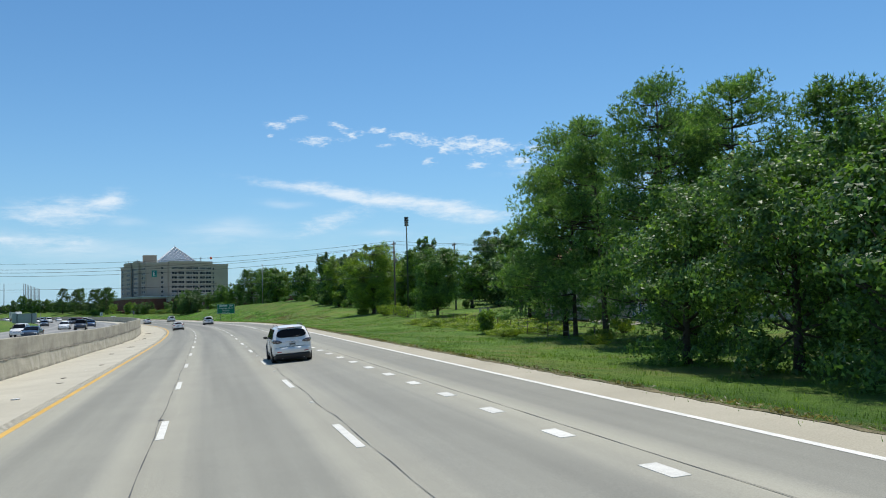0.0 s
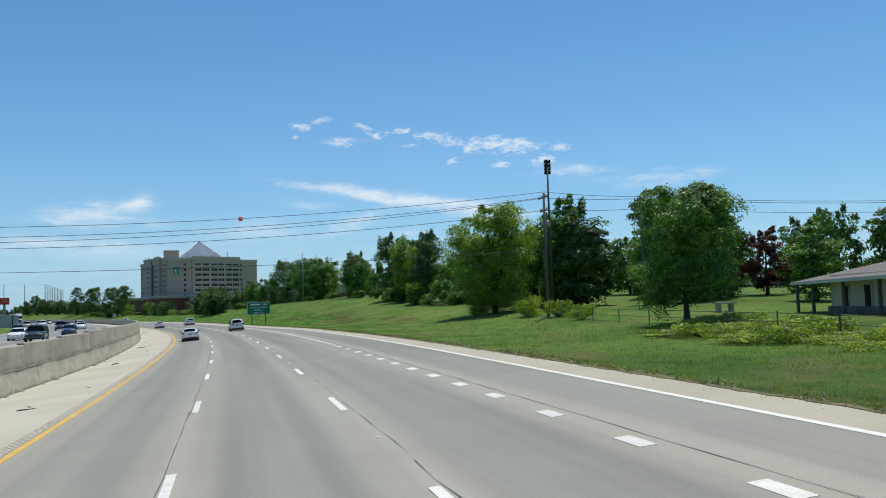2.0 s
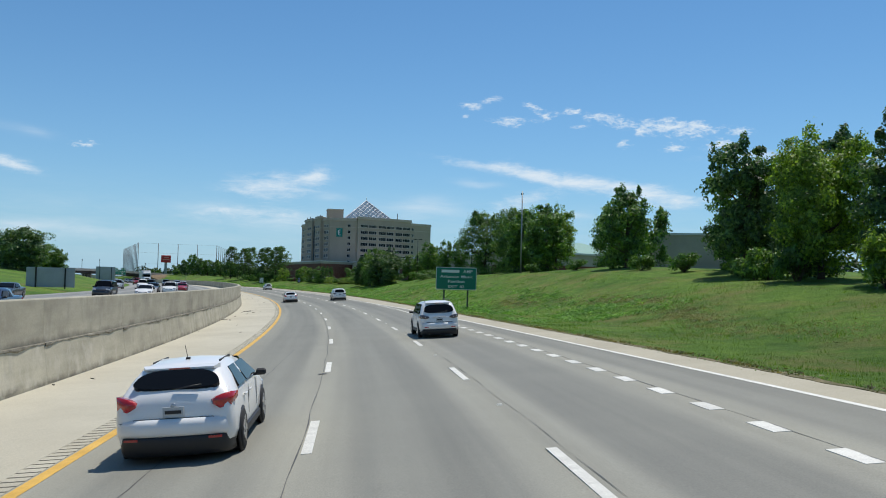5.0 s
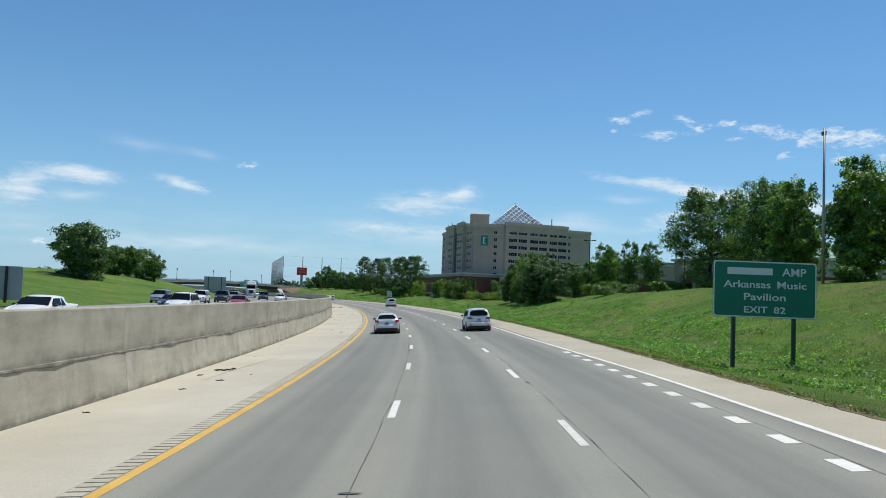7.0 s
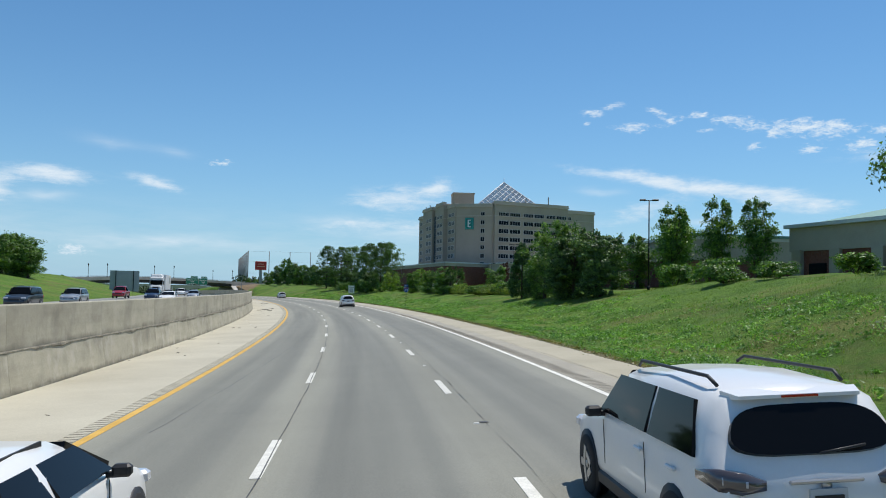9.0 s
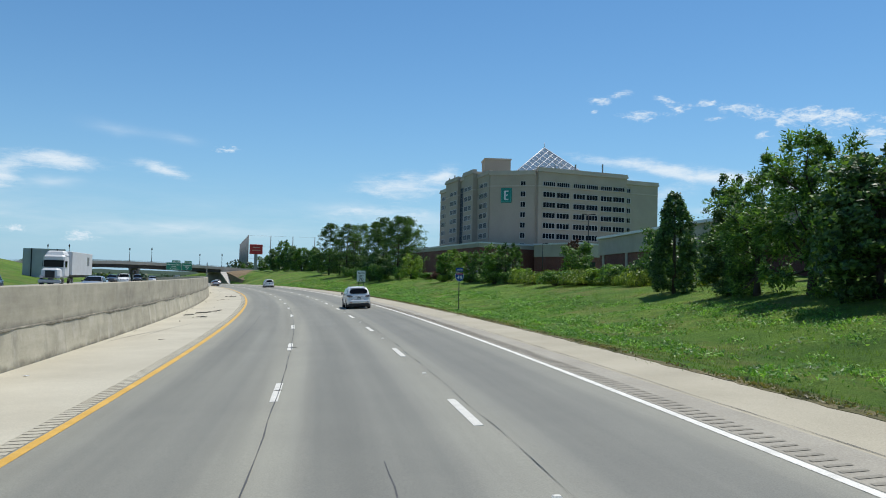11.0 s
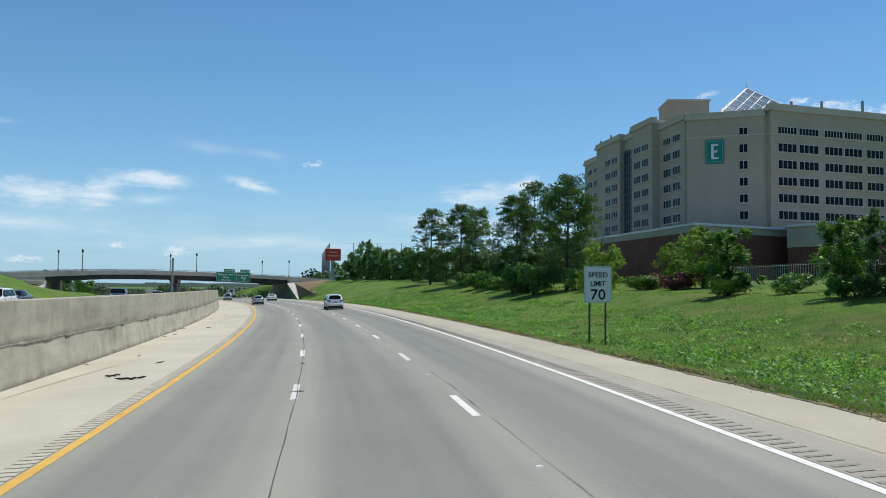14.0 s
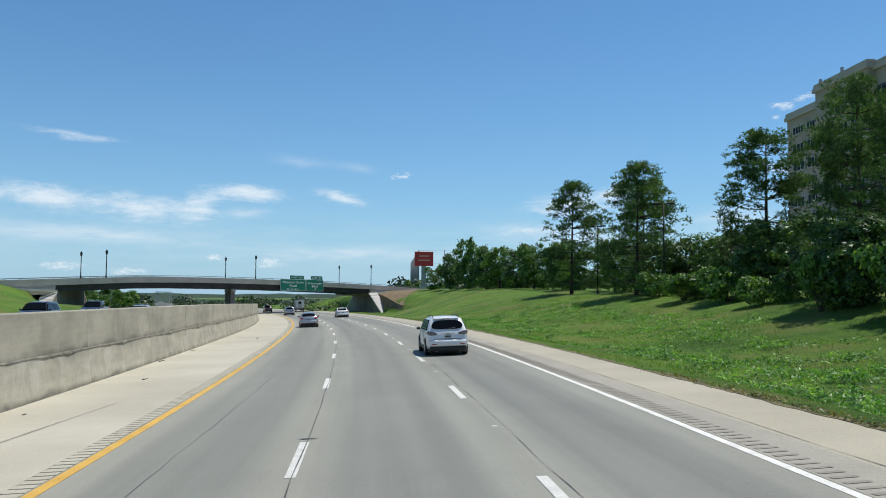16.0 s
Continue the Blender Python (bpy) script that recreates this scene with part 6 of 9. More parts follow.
def window(parent, m, w, h, panes, rows=1):
    """A ring frame with a pane in each light; the gaps between panes show the mullions."""
    key = (round(w, 2), round(h, 2), panes)
    if key not in WINDOW_MESHES:
        t = 0.09
        ring = [(0, 0), (w, 0), (w, h), (0, h)]
        hole = [(t, t), (w - t, t), (w - t, h - t), (t, h - t)]
        vs = [(x, y, z) for y in (0.1, -0.06) for pts in (ring, hole) for x, z in pts]
        fs = []
        for k in range(4):
            j = (k + 1) % 4
            fs += [(k, j, 4 + j, 4 + k), (8 + j, 8 + k, 12 + k, 12 + j), (j, k, 8 + k, 8 + j), (4 + k, 4 + j, 12 + j, 12 + k)]
        pw = (w - 2 * t) / panes
        WINDOW_MESHES[key] = (Shape().add(vs, fs).mesh("window", M["window_frame"]), Shape().box((0, 0.0, h / 2), (pw - 0.07, 0.05, h - 2 * t)).mesh("pane", M["pane"]), Shape().box((0, 0.03, h / 2), (0.08, 0.1, h - 2 * t)).mesh("mullion", M["window_frame"]), Shape().box((w / 2, 0.09, -0.09), (w + 0.16, 0.26, 0.16)).mesh("sill", M["stucco_trim"]), pw, t)
    fm, gm, mm, sm, pw, t = WINDOW_MESHES[key]
    ob = part("window", fm, None, parent, m=m)
    part("sill", sm, None, ob)
    for i in range(panes):
        part("pane", gm, None, ob, m=Matrix.Translation((t + pw * (i + 0.5), 0, 0)))
        if i:
            part("mullion", mm, None, ob, m=Matrix.Translation((t + pw * i, 0, 0)))
    return ob


M["window_frame"] = plain("pale_window_frame", (0.6, 0.58, 0.54), 0.5)


def hotel():
    C, EJ, TR, C2, EJ2, TL = (-31.8, 532.8), (-19.5, 530.5), (16.8, 551.4), (-1.0, 602.0), (-13.3, 604.3), (-50.8, 582.2)
    ob = thing("hotel", "nine-storey beige stucco hotel with a glass pyramid roof", "hotel")
    part("wall", Shape().prism([C, EJ, TR, C2, EJ2, TL], 0.5, 31.6), M["stucco"], ob)

    def along(a, b, u):
        d = (Vector(b) - Vector(a)).normalized()
        return Vector(a) + d * u

    def block(name, a, b, u0, u1, out, z0, z1, mat, deep=6.0):
        if b == TL:
            L = (Vector(a) - Vector(b)).length
            a, b, u0, u1 = b, a, L - u1, L - u0
        sh = Shape().box(((u0 + u1) / 2, out - deep / 2, (z0 + z1) / 2), (u1 - u0, deep, z1 - z0))
        return part(name, sh, M[mat], ob, m=wall_frame(a, b))

    # bays that stand proud, each with its own parapet and cornice
    for a, b, u0, u1, out, top in ((EJ, TR, 0.6, 30.0, 0.9, 33.2), (C, EJ, 0.0, 12.4, 0.12, 32.3), (C, TL, 0.4, 10.8, 0.3, 32.6), (C, TL, 10.8, 20.6, 1.7, 34.0), (C, TL, 20.6, 27.2, 0.5, 33.5), (C, TL, 27.2, 41.0, 1.5, 33.8), (C, TL, 41.0, 52.7, 0.12, 32.0), (EJ, TR, 30.0, 41.7, 0.12, 31.8)):
        block("bay_wall", a, b, u0, u1, out, 0.6, top - 0.9, "stucco", 5)
        block("cornice", a, b, u0 - 0.3, u1 + 0.3, out + 0.4, top - 0.95, top - 0.35, "stucco_trim", 3)
        block("parapet", a, b, u0 - 0.15, u1 + 0.15, out + 0.22, top - 0.36, top + 0.25, "stucco_trim", 1.2)
        block("string_course", a, b, u0 - 0.1, u1 + 0.1, out + 0.12, 28.15, 28.45, "stucco_trim", 1.0)
    part("roof", Shape().prism([C, EJ, TR, C2, EJ2, TL], 31.6, 31.9), M["rooftop"], ob)
    rows = [29.0] + [26.05 - 2.86 * k for k in range(7)]
    front = wall_frame(EJ, TR)
    for k, z in enumerate(rows):
        h = 1.3 if k == 0 else 1.55
        for u0, u1 in ((2.0, 6.0), (6.4, 10.6), (11.8, 15.8), (16.1, 20.1), (21.0, 24.9), (25.2, 29.3)):
            window(ob, front @ Matrix.Translation((u0, 0.92, z - h / 2)), u1 - u0, h, 4 if k else 6)
        window(ob, front @ Matrix.Translation((30.6, 0.16, z - h / 2)), 1.3, h, 2)
        chamfer = wall_frame(C, EJ)
        window(ob, chamfer @ Matrix.Translation((8.5, 0.14, z - h / 2)), 1.5, h, 2)
        side = wall_frame(TL, C)
        length = (Vector(TL) - Vector(C)).length
        for u0, u1, out in ((1.9, 5.0, 0.32), (5.6, 8.9, 0.32), (12.3, 15.5, 1.72), (16.0, 19.4, 1.72), (28.4, 31.6, 1.52), (32.2, 35.6, 1.52), (42.8, 46.3, 0.14), (47.2, 50.8, 0.14)):
            window(ob, side @ Matrix.Translation((length - u1, out, z - h / 2)), u1 - u0, h, 3 if k else 4)
    side = wall_frame(TL, C)
    length = (Vector(TL) - Vector(C)).length
    glazing = part("curtain_glazing", Shape().box((length - 23.8, 0.55, 15.5), (5.4, 0.5, 29.5)), M["curtain"], ob, "tall dark blue glazed strip", m=side)
    bars = Shape()
    for i in range(6):
        bars.box((length - 26.5 + 5.4 * i / 5, 0.81, 15.5), (0.05, 0.08, 29.5))
    for j in range(21):
        bars.box((length - 23.8, 0.83, 1.0 + j * 1.45), (5.4, 0.06, 0.05))
    part("mullions", bars, M["steel"], glazing)
    # penthouse and roof gear
    pc = Vector((-31.0, 549.0))
    ang = math.atan2(20.9, 36.3) - 0.35
    part("penthouse", Shape().box((pc.x, pc.y, 34.6), (7.6, 8.0, 6.2), ang), M["stucco"], ob)
    part("penthouse_coping", Shape().box((pc.x, pc.y, 37.75), (8.0, 8.4, 0.4), ang), M["stucco_trim"], ob)
    for x, y, h in ((-47, 572, 2.0), (-44.8, 566.5, 2.2), (-40.5, 557, 1.8), (-38.6, 552.5, 2.2), (-8, 540.5, 2.4), (0, 545.0, 3.2), (-14, 536, 1.6)):
        part("roof_vent", Shape().box((x, y, 31.8 + (h + 1.5) / 2), (0.36, 0.36, h + 1.5), ang), M["steel"], ob)
    # glass pyramid over the atrium
    ax, ay, base, top, half = -16.4, 567.4, 31.8, 44.9, 14.8
    R = Matrix.Translation((ax, ay, 0)) @ Matrix.Rotation(ang, 4, "Z")
    corners = [Vector((half, -half, base)), Vector((half, half, base)), Vector((-half, half, base)), Vector((-half, -half, base))]
    tip = Vector((0, 0, top))
    pyr = part("glass_pyramid", Shape().add([*corners, tip], [(0, 1, 4), (1, 2, 4), (2, 3, 4), (3, 0, 4), (3, 2, 1, 0)]), M["pyramid_glass"], ob, "clear glass pyramid with a white lattice", m=R)
    lat = Shape()
    for k in range(4):
        a, b = corners[k], corners[(k + 1) % 4]
        lat.rod(a, tip, 0.16, n=5)
        n = 12
        for i in range(1, n):
            p = a.lerp(b, i / n)
            lat.rod(p, a.lerp(tip, i / n), 0.1, n=4)
            lat.rod(p, b.lerp(tip, 1 - i / n), 0.1, n=4)
    lat.rod(tip, tip + Vector((0, 0, 1.6)), 0.09, n=5)
    part("lattice", lat, M["lattice"], pyr)
    # the teal sign on the chamfered face
    m = wall_frame(C, EJ) @ Matrix.Translation((2.85, 0.15, 23.3))
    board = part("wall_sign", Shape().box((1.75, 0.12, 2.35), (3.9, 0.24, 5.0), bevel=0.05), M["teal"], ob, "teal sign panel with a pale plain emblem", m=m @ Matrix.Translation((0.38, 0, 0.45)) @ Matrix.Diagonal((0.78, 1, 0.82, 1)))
    rim = Shape()
    for c, s in (((1.75, 0.27, 0.18), (3.4, 0.06, 0.12)), ((1.75, 0.27, 4.52), (3.4, 0.06, 0.12)), ((0.11, 0.27, 2.35), (0.12, 0.06, 4.4)), ((3.39, 0.27, 2.35), (0.12, 0.06, 4.4))):
        rim.box(c, s)
    part("sign_border", rim, M["teal_light"], board)
    emblem = Shape().box((1.3, 0.27, 2.35), (0.55, 0.07, 3.1)).box((2.0, 0.27, 0.95), (1.1, 0.07, 0.35)).box((2.0, 0.27, 3.75), (1.1, 0.07, 0.35))
    emblem.add([(1.55, 0.3, 2.2), (2.1, 0.3, 2.1), (2.45, 0.3, 2.6), (1.9, 0.3, 2.65)], [(0, 1, 2, 3)])
    part("emblem", emblem, M["sign_white"], board)


M["pyramid_glass"] = clear_glazing("pale_pyramid_glazing", (0.66, 0.75, 0.82), (0.22, 0.26, 0.30), 0.5)
M["teal_light"] = plain("light_teal_edge", (0.08, 0.45, 0.38), 0.45)
hotel()


def low_hall(name, label, outline, z0, brick_top, top, mats=("brick", "band"), coping=0.35):
    ob = thing(name, label, "building")
    part("brick_wall", Shape().prism(outline, z0, brick_top), M[mats[0]], ob)
    cx, cy = sum(p[0] for p in outline) / len(outline), sum(p[1] for p in outline) / len(outline)

    def grown(d):
        out = []
        for x, y in outline:
            v = Vector((x - cx, y - cy))
            out.append((x + v.normalized().x * d, y + v.normalized().y * d))
        return out

    part("upper_wall", Shape().prism(grown(0.15), brick_top, top - coping), M[mats[1]], ob)
    part("coping", Shape().prism(grown(0.5), top - coping, top), M["metal_trim"], ob)
    part("roof", Shape().prism(grown(-0.4), top, top + 0.05), M["rooftop"], ob)
    return ob


low_hall("hotel_podium", "low red-brick hotel podium with a pale coping", [(-33.2, 506.8), (-16.5, 520.5), (-14, 532), (-30, 540), (-52, 585), (-64, 580)], 0.5, 10.2, 11.5)
annex = low_hall("hotel_annex", "grey panelled annex with a low brick base", [(-19.5, 512.5), (-9.5, 500.5), (8.5, 520), (6, 541), (-14, 532)], 0.8, 8.2, 11.5)
hall = thing("exhibition_hall", "long grey-panelled exhibition hall with brick lower walls", "building")
HALL = [(-8.3, 456.5), (-2.0, 424.5), (5.0, 395.0), (12.5, 366.0), (46, 376), (34, 440), (22, 470)]
part("brick_wall", Shape().prism(HALL, 1.0, 7.0), M["brick"], hall)
part("upper_wall", Shape().prism([(x - 0.25 if i < 4 else x + 0.2, y) for i, (x, y) in enumerate(HALL)], 7.0, 9.9), M["band"], hall)
part("coping", Shape().prism([(x - 0.7 if i < 4 else x + 0.5, y - (0.3 if i == 3 else 0)) for i, (x, y) in enumerate(HALL)], 9.9, 10.3), M["metal_trim"], hall)
part("roof", Shape().prism([(x + 0.6 if i < 4 else x - 0.4, y) for i, (x, y) in enumerate(HALL)], 10.3, 10.36), M["rooftop"], hall)
for a, b in zip(HALL[:3], HALL[1:4]):
    m = wall_frame(b, a)
    L = (Vector(a) - Vector(b)).length
    k = 0
    while 4 + k * 13 < L - 1:
        part("pilaster", Shape().box((4 + k * 13, 0.1, 4.1), (1.1, 0.5, 6.2)).box((4 + k * 13, 0.14, 8.4), (0.08, 0.3, 3.0)), M["band"], hall, m=m)
        k += 1
part("fascia_edge", Shape().box((16, 0.4, 10.5), (34, 0.6, 0.35)), M["green_trim"], hall, m=wall_frame((12.5, 366), (46, 376)))
part("wall_emblem", Shape().box((3.2, 0.32, 8.4), (1.5, 0.08, 1.6)), M["teal_light"], hall, m=wall_frame((-2.0, 424.5), (-8.3, 456.5)) @ Matrix.Translation((20.5, 0, 0)))
east = thing("brick_pavilion", "low brick pavilion with a green metal roof edge", "building")
EAST = [(20.5, 346.5), (30.0, 325.0), (60, 338), (50, 360)]
part("brick_wall", Shape().prism(EAST, 2.5, 7.2), M["brick"], east)
part("upper_wall", Shape().prism([(20.2, 346.7), (29.9, 324.6), (60.3, 337.8), (50.2, 360.3)], 7.2, 9.8), M["band"], east)
part("coping", Shape().prism([(19.6, 346.9), (29.6, 324.0), (60.8, 337.5), (50.4, 360.8)], 9.8, 10.2), M["metal_trim"], east)
part("roof", Shape().add([(21.5, 346.5, 10.2), (30.5, 325.6, 10.2), (59, 338, 10.2), (49.5, 359.5, 10.2), (35, 348, 13.2), (45, 340, 13.2)], [(0, 1, 5, 4), (1, 2, 5), (2, 3, 4, 5), (3, 0, 4)]), M["green_trim"], east)
for u in (1.0, 6.5, 12, 17.5, 22.6):
    part("pier", Shape().box((u, 0.15, 4.9), (1.4, 0.6, 4.8)), M["band"], east, m=wall_frame((20.5, 346.5), (30.0, 325.0)))
for u in (3.0, 8.5, 14.0, 19.2):
    part("window_opening", Shape().box((u + 0.8, 0.0, 4.6), (2.4, 0.3, 2.4)), M["pane"], east, m=wall_frame((20.5, 346.5), (30.0, 325.0)))
low_hall("distant_hall", "pale grey flat-roofed hall behind the trees", [(40, 270), (62, 262), (72, 285), (50, 295)], 3, 6.5, 11.2, ("band", "band"))


def house():
    """The cream building with a tiled roof and a long low porch wing, side-on to the road."""
    ob = thing("house", "cream rendered house with terracotta roof and low porch wing", "house", Matrix.Translation((46.6, 113.6, 0.76)) @ Matrix.Rotation(-1.857, 4, "Z"))
    # x runs along the front towards the tall part, y goes back
    part("wall", Shape().box((15.2, 3.6, 1.25), (23.4, 6.4, 3.3)), M["cream"], ob)
    part("plinth", Shape().box((15.0, 0.3, 0.1), (23.2, 0.3, 0.9)), M["shingle"], ob, "dark stone plinth along the wing")
    part("porch_roof", Shape().add([(-0.4, -1.1, 2.3), (26.9, -1.1, 2.5), (26.9, 7.2, 4.15), (-0.4, 7.2, 3.9), (-0.4, -1.1, 2.48), (26.9, -1.1, 2.68), (26.9, 7.2, 4.33), (-0.4, 7.2, 4.08)], [(0, 3, 2, 1), (4, 5, 6, 7), (0, 1, 5, 4), (1, 2, 6, 5), (2, 3, 7, 6), (3, 0, 4, 7)]), M["shingle"], ob, "brown shingled lean-to roof")
    part("fascia", Shape().add([(-0.45, -1.16, 2.26), (26.9, -1.16, 2.46), (26.9, -1.16, 2.7), (-0.45, -1.16, 2.5), (-0.45, -1.1, 2.26), (26.9, -1.1, 2.46), (26.9, -1.1, 2.7), (-0.45, -1.1, 2.5)], [(0, 1, 2, 3), (7, 6, 5, 4), (0, 4, 5, 1), (3, 2, 6, 7), (0, 3, 7, 4), (1, 5, 6, 2)]), M["white_frame"], ob)
    for x in (0.2, 3.2, 8.4, 13.6):
        part("porch_post", Shape().box((x, -0.85, 1.0), (0.2, 0.2, 2.9)), M["wood_pole"], ob)
    for x in (6.2, 9.6, 13.0, 16.4, 19.8, 23.2):
        w = part("window", Shape().box((x, 0.36, 1.25), (0.95, 0.16, 1.75)), M["white_frame"], ob)
        part("pane", Shape().box((x, 0.27, 1.25), (0.78, 0.08, 1.58)), M["pane"], w)
    part("tall_wall", Shape().box((29.4, 5.9, 2.6), (4.8, 12.0, 6.4)), M["cream"], ob)
    part("tall_wall", Shape().box((41.8, 13.6, 2.6), (20.0, 11.0, 6.4)), M["cream"], ob)
    rolls = Shape().rod((-0.5, 0, 0), (0.5, 0, 0), 0.1, n=6).mesh("tile_roll", M["tile"])

    def roof(x0, x1, y0, y1, z, rise):
        """A hipped roof with rows of rounded tiles down its front and its end."""
        k = min(x1 - x0, y1 - y0) / 2
        if x1 - x0 > y1 - y0:
            ridge = [(x0 + k, (y0 + y1) / 2, z + rise), (x1 - k, (y0 + y1) / 2, z + rise)]
            faces = [(4, 5, 9, 8), (5, 6, 9), (6, 7, 8, 9), (7, 4, 8)]
        else:
            ridge = [((x0 + x1) / 2, y0 + k, z + rise), ((x0 + x1) / 2, y1 - k, z + rise)]
            faces = [(4, 5, 8), (5, 6, 9, 8), (6, 7, 9), (7, 4, 8, 9)]
        ring = [(x0, y0), (x1, y0), (x1, y1), (x0, y1)]
        top = part("roof", Shape().add([(x, y, z - 0.15) for x, y in ring] + [(x, y, z) for x, y in ring] + ridge, faces + [(3, 2, 1, 0), (0, 1, 5, 4), (1, 2, 6, 5), (2, 3, 7, 6), (3, 0, 4, 7)]), M["tile"], ob, "low hipped terracotta roof")

        def roll(a, b):
            d = b - a
            part("tile_roll", rolls, None, top, m=Matrix.Translation((a + b) / 2) @ d.to_track_quat("X", "Z").to_matrix().to_4x4() @ Matrix.Diagonal((d.length, 1, 1, 1)))

        for i in range(int((x1 - x0) / 0.5)):
            x = x0 + 0.3 + i * 0.5
            t = max(0.06, min(1.0, (x - x0) / k, (x1 - x) / k))
            roll(Vector((x, y0 - 0.05, z + 0.03)), Vector((x, y0 - 0.05 + k * t, z + 0.03 + rise * t)))
        for i in range(int((y1 - y0) / 0.5)):
            y = y0 + 0.3 + i * 0.5
            t = max(0.06, min(1.0, (y - y0) / k, (y1 - y) / k))
            roll(Vector((x0 - 0.05, y, z + 0.03)), Vector((x0 - 0.05 + k * t, y, z + 0.03 + rise * t)))

    roof(26.1, 32.5, -1.0, 12.6, 5.9, 1.7)
    roof(30.8, 52.6, 7.2, 19.9, 5.92, 3.0)
    for x in (27.2, 31.5):
        part("buttress", Shape().box((x, -0.2, 2.6), (0.6, 0.5, 6.3)), M["cream"], ob)
    for x in (30.9,):
        part("downpipe", Shape().rod((x, -0.2, 0.0), (x, -0.2, 5.7), 0.07, n=8), M["shingle"], ob)
    for x in (36.0, 40.6):
        gate = part("garage_door", Shape().box((x, 8.02, 1.05), (2.9, 0.12, 2.5), bevel=0.02), M["white_frame"], ob, "white panelled garage door")
        for u, v, w, h in ((-1.5, 0.0, 0.12, 2.7), (1.5, 0.0, 0.12, 2.7), (0.0, 1.3, 3.1, 0.12)):
            part("door_frame", Shape().box((x + u, 7.98, 1.05 + v), (w, 0.16, h)), M["blue_trim"], gate, "blue painted frame")
        for k in range(4):
            part("panel_light", Shape().box((x - 1.05 + 0.7 * k, 7.94, 1.8), (0.5, 0.06, 0.3)), M["pane"], gate)
    for x in (44.4, 48.6):
        w = part("window", Shape().box((x, 8.04, 1.9), (1.2, 0.16, 1.5)), M["white_frame"], ob)
        part("pane", Shape().box((x, 7.95, 1.9), (1.0, 0.08, 1.3)), M["pane"], w)
    part("plinth", Shape().box((47.0, 8.0, 0.1), (9.6, 0.3, 1.3)), M["shingle"], ob, "dark stone plinth below the windows")
    for x in (28.3, 29.5):
        leaf = part("door", Shape().box((x, -0.12, 1.2), (1.15, 0.12, 2.2), bevel=0.02), M["red_door"], ob, "bright red entrance door")
        part("door_handle", Shape().box((x + (0.4 if x < 29 else -0.4), -0.2, 1.15), (0.05, 0.06, 0.22)), M["rim"], leaf)
    part("wall_lamp", Shape().lathe([(0.02, 0.0), (0.12, 0.05), (0.14, 0.3), (0.05, 0.42)], (30.4, -0.3, 3.3), 8), M["dark_metal"], ob)


house()
drive = thing("driveway", "pale concrete driveway before the garage doors of the cream house", "driveway")
slab = Shape().box((0, 0, -0.1), (2.96, 2.46, 0.34), bevel=0.02).mesh("slab", M["margin"])
for k in range(5):
    for j in range(2):
        a = Matrix.Translation((46.6, 113.6, 0)) @ Matrix.Rotation(-1.857, 4, "Z") @ Vector((33.5 + 3.0 * k, 6.6 - 2.5 * j, 0))
        part("slab", slab, None, drive, m=Matrix.Translation(ground_at(a.x, a.y, 0.02)) @ Matrix.Rotation(-1.857, 4, "Z"))


def fence(name, label, pts, h, pitch, mat, rails=2, thick=0.03):
    ob = thing(name, label, "fence")
    pal = Shape().box((0, 0, h / 2), (thick, thick, h)).mesh("picket", M[mat])
    rail = Shape()
    for (x0, y0), (x1, y1) in zip(pts[:-1], pts[1:]):
        a, b = Vector((x0, y0)), Vector((x1, y1))
        n = max(2, int((b - a).length / pitch))
        for i in range(n + 1):
            p = a.lerp(b, i / n)
            part("picket", pal, None, ob, m=Matrix.Translation(ground_at(p.x, p.y)))
        for k in range(rails):
            z = h * (0.12 + 0.8 * k / max(1, rails - 1))
            rail.rod(ground_at(a.x, a.y, z), ground_at(b.x, b.y, z), 0.018 if thick < 0.06 else 0.01, n=5)
    part("rail", rail, M[mat], ob)
    return ob


fence("picket_fence", "pale metal picket fence along the car park", [tuple(float(v) for v in plan(s, e)) for s, e in ((470, 44), (462, 43), (454, 43), (446, 44))], 1.9, 0.32, "metal_trim")
fence("railing", "grey metal railing in front of the hall", [tuple(float(v) for v in plan(s, e)) for s, e in ((405, 47.5), (395, 46.5), (386, 46), (380, 46))], 2.0, 0.4, "steel")
fence("railing", "grey metal railing beside the slim trees", [tuple(float(v) for v in plan(s, e)) for s, e in ((342, 41), (334, 40), (326, 40))], 1.5, 0.4, "steel")
wire_fence = fence("wire_fence", "old wire fence on dark posts along the lawn", [tuple(float(v) for v in plan(s, e)) for s, e in ((48, 24.5), (60, 26.5), (72, 28), (90, 29.5), (118, 30), (150, 31))], 1.15, 4.4, "wood_pole", 3, 0.05)

# ---- poles, wires and lamps ----
def power_pole(x, y, top, cross):
    b = ground_at(x, y)
    ob = thing("power_pole", "weathered wooden power pole with crossarms", "utility pole", Matrix.Translation(b))
    h = top - b.z
    part("pole", Shape().rod((0, 0, -0.5), (0, 0, h), 0.17, 0.11, 10), M["wood_pole"], ob)
    for dz, w in cross:
        part("crossarm", Shape().box((0, 0.12, h + dz), (0.1, 0.12, w), m=Matrix.Rotation(radians(90), 4, "X")), M["wood_pole"], ob)
        for s in (-1, -0.45, 0.45, 1):
            part("insulator", Shape().lathe([(0.03, 0), (0.07, 0.05), (0.05, 0.12), (0.06, 0.2), (0.02, 0.24)], (0, 0.12 + s * w * 0.46, h + dz + 0.05), 8), M["steel"], ob)
    part("transformer", Shape().lathe([(0.05, 0), (0.2, 0.03), (0.2, 0.62), (0.08, 0.7)], (0.32, 0, h - 3.4), 10), M["steel"], ob)
    return ob


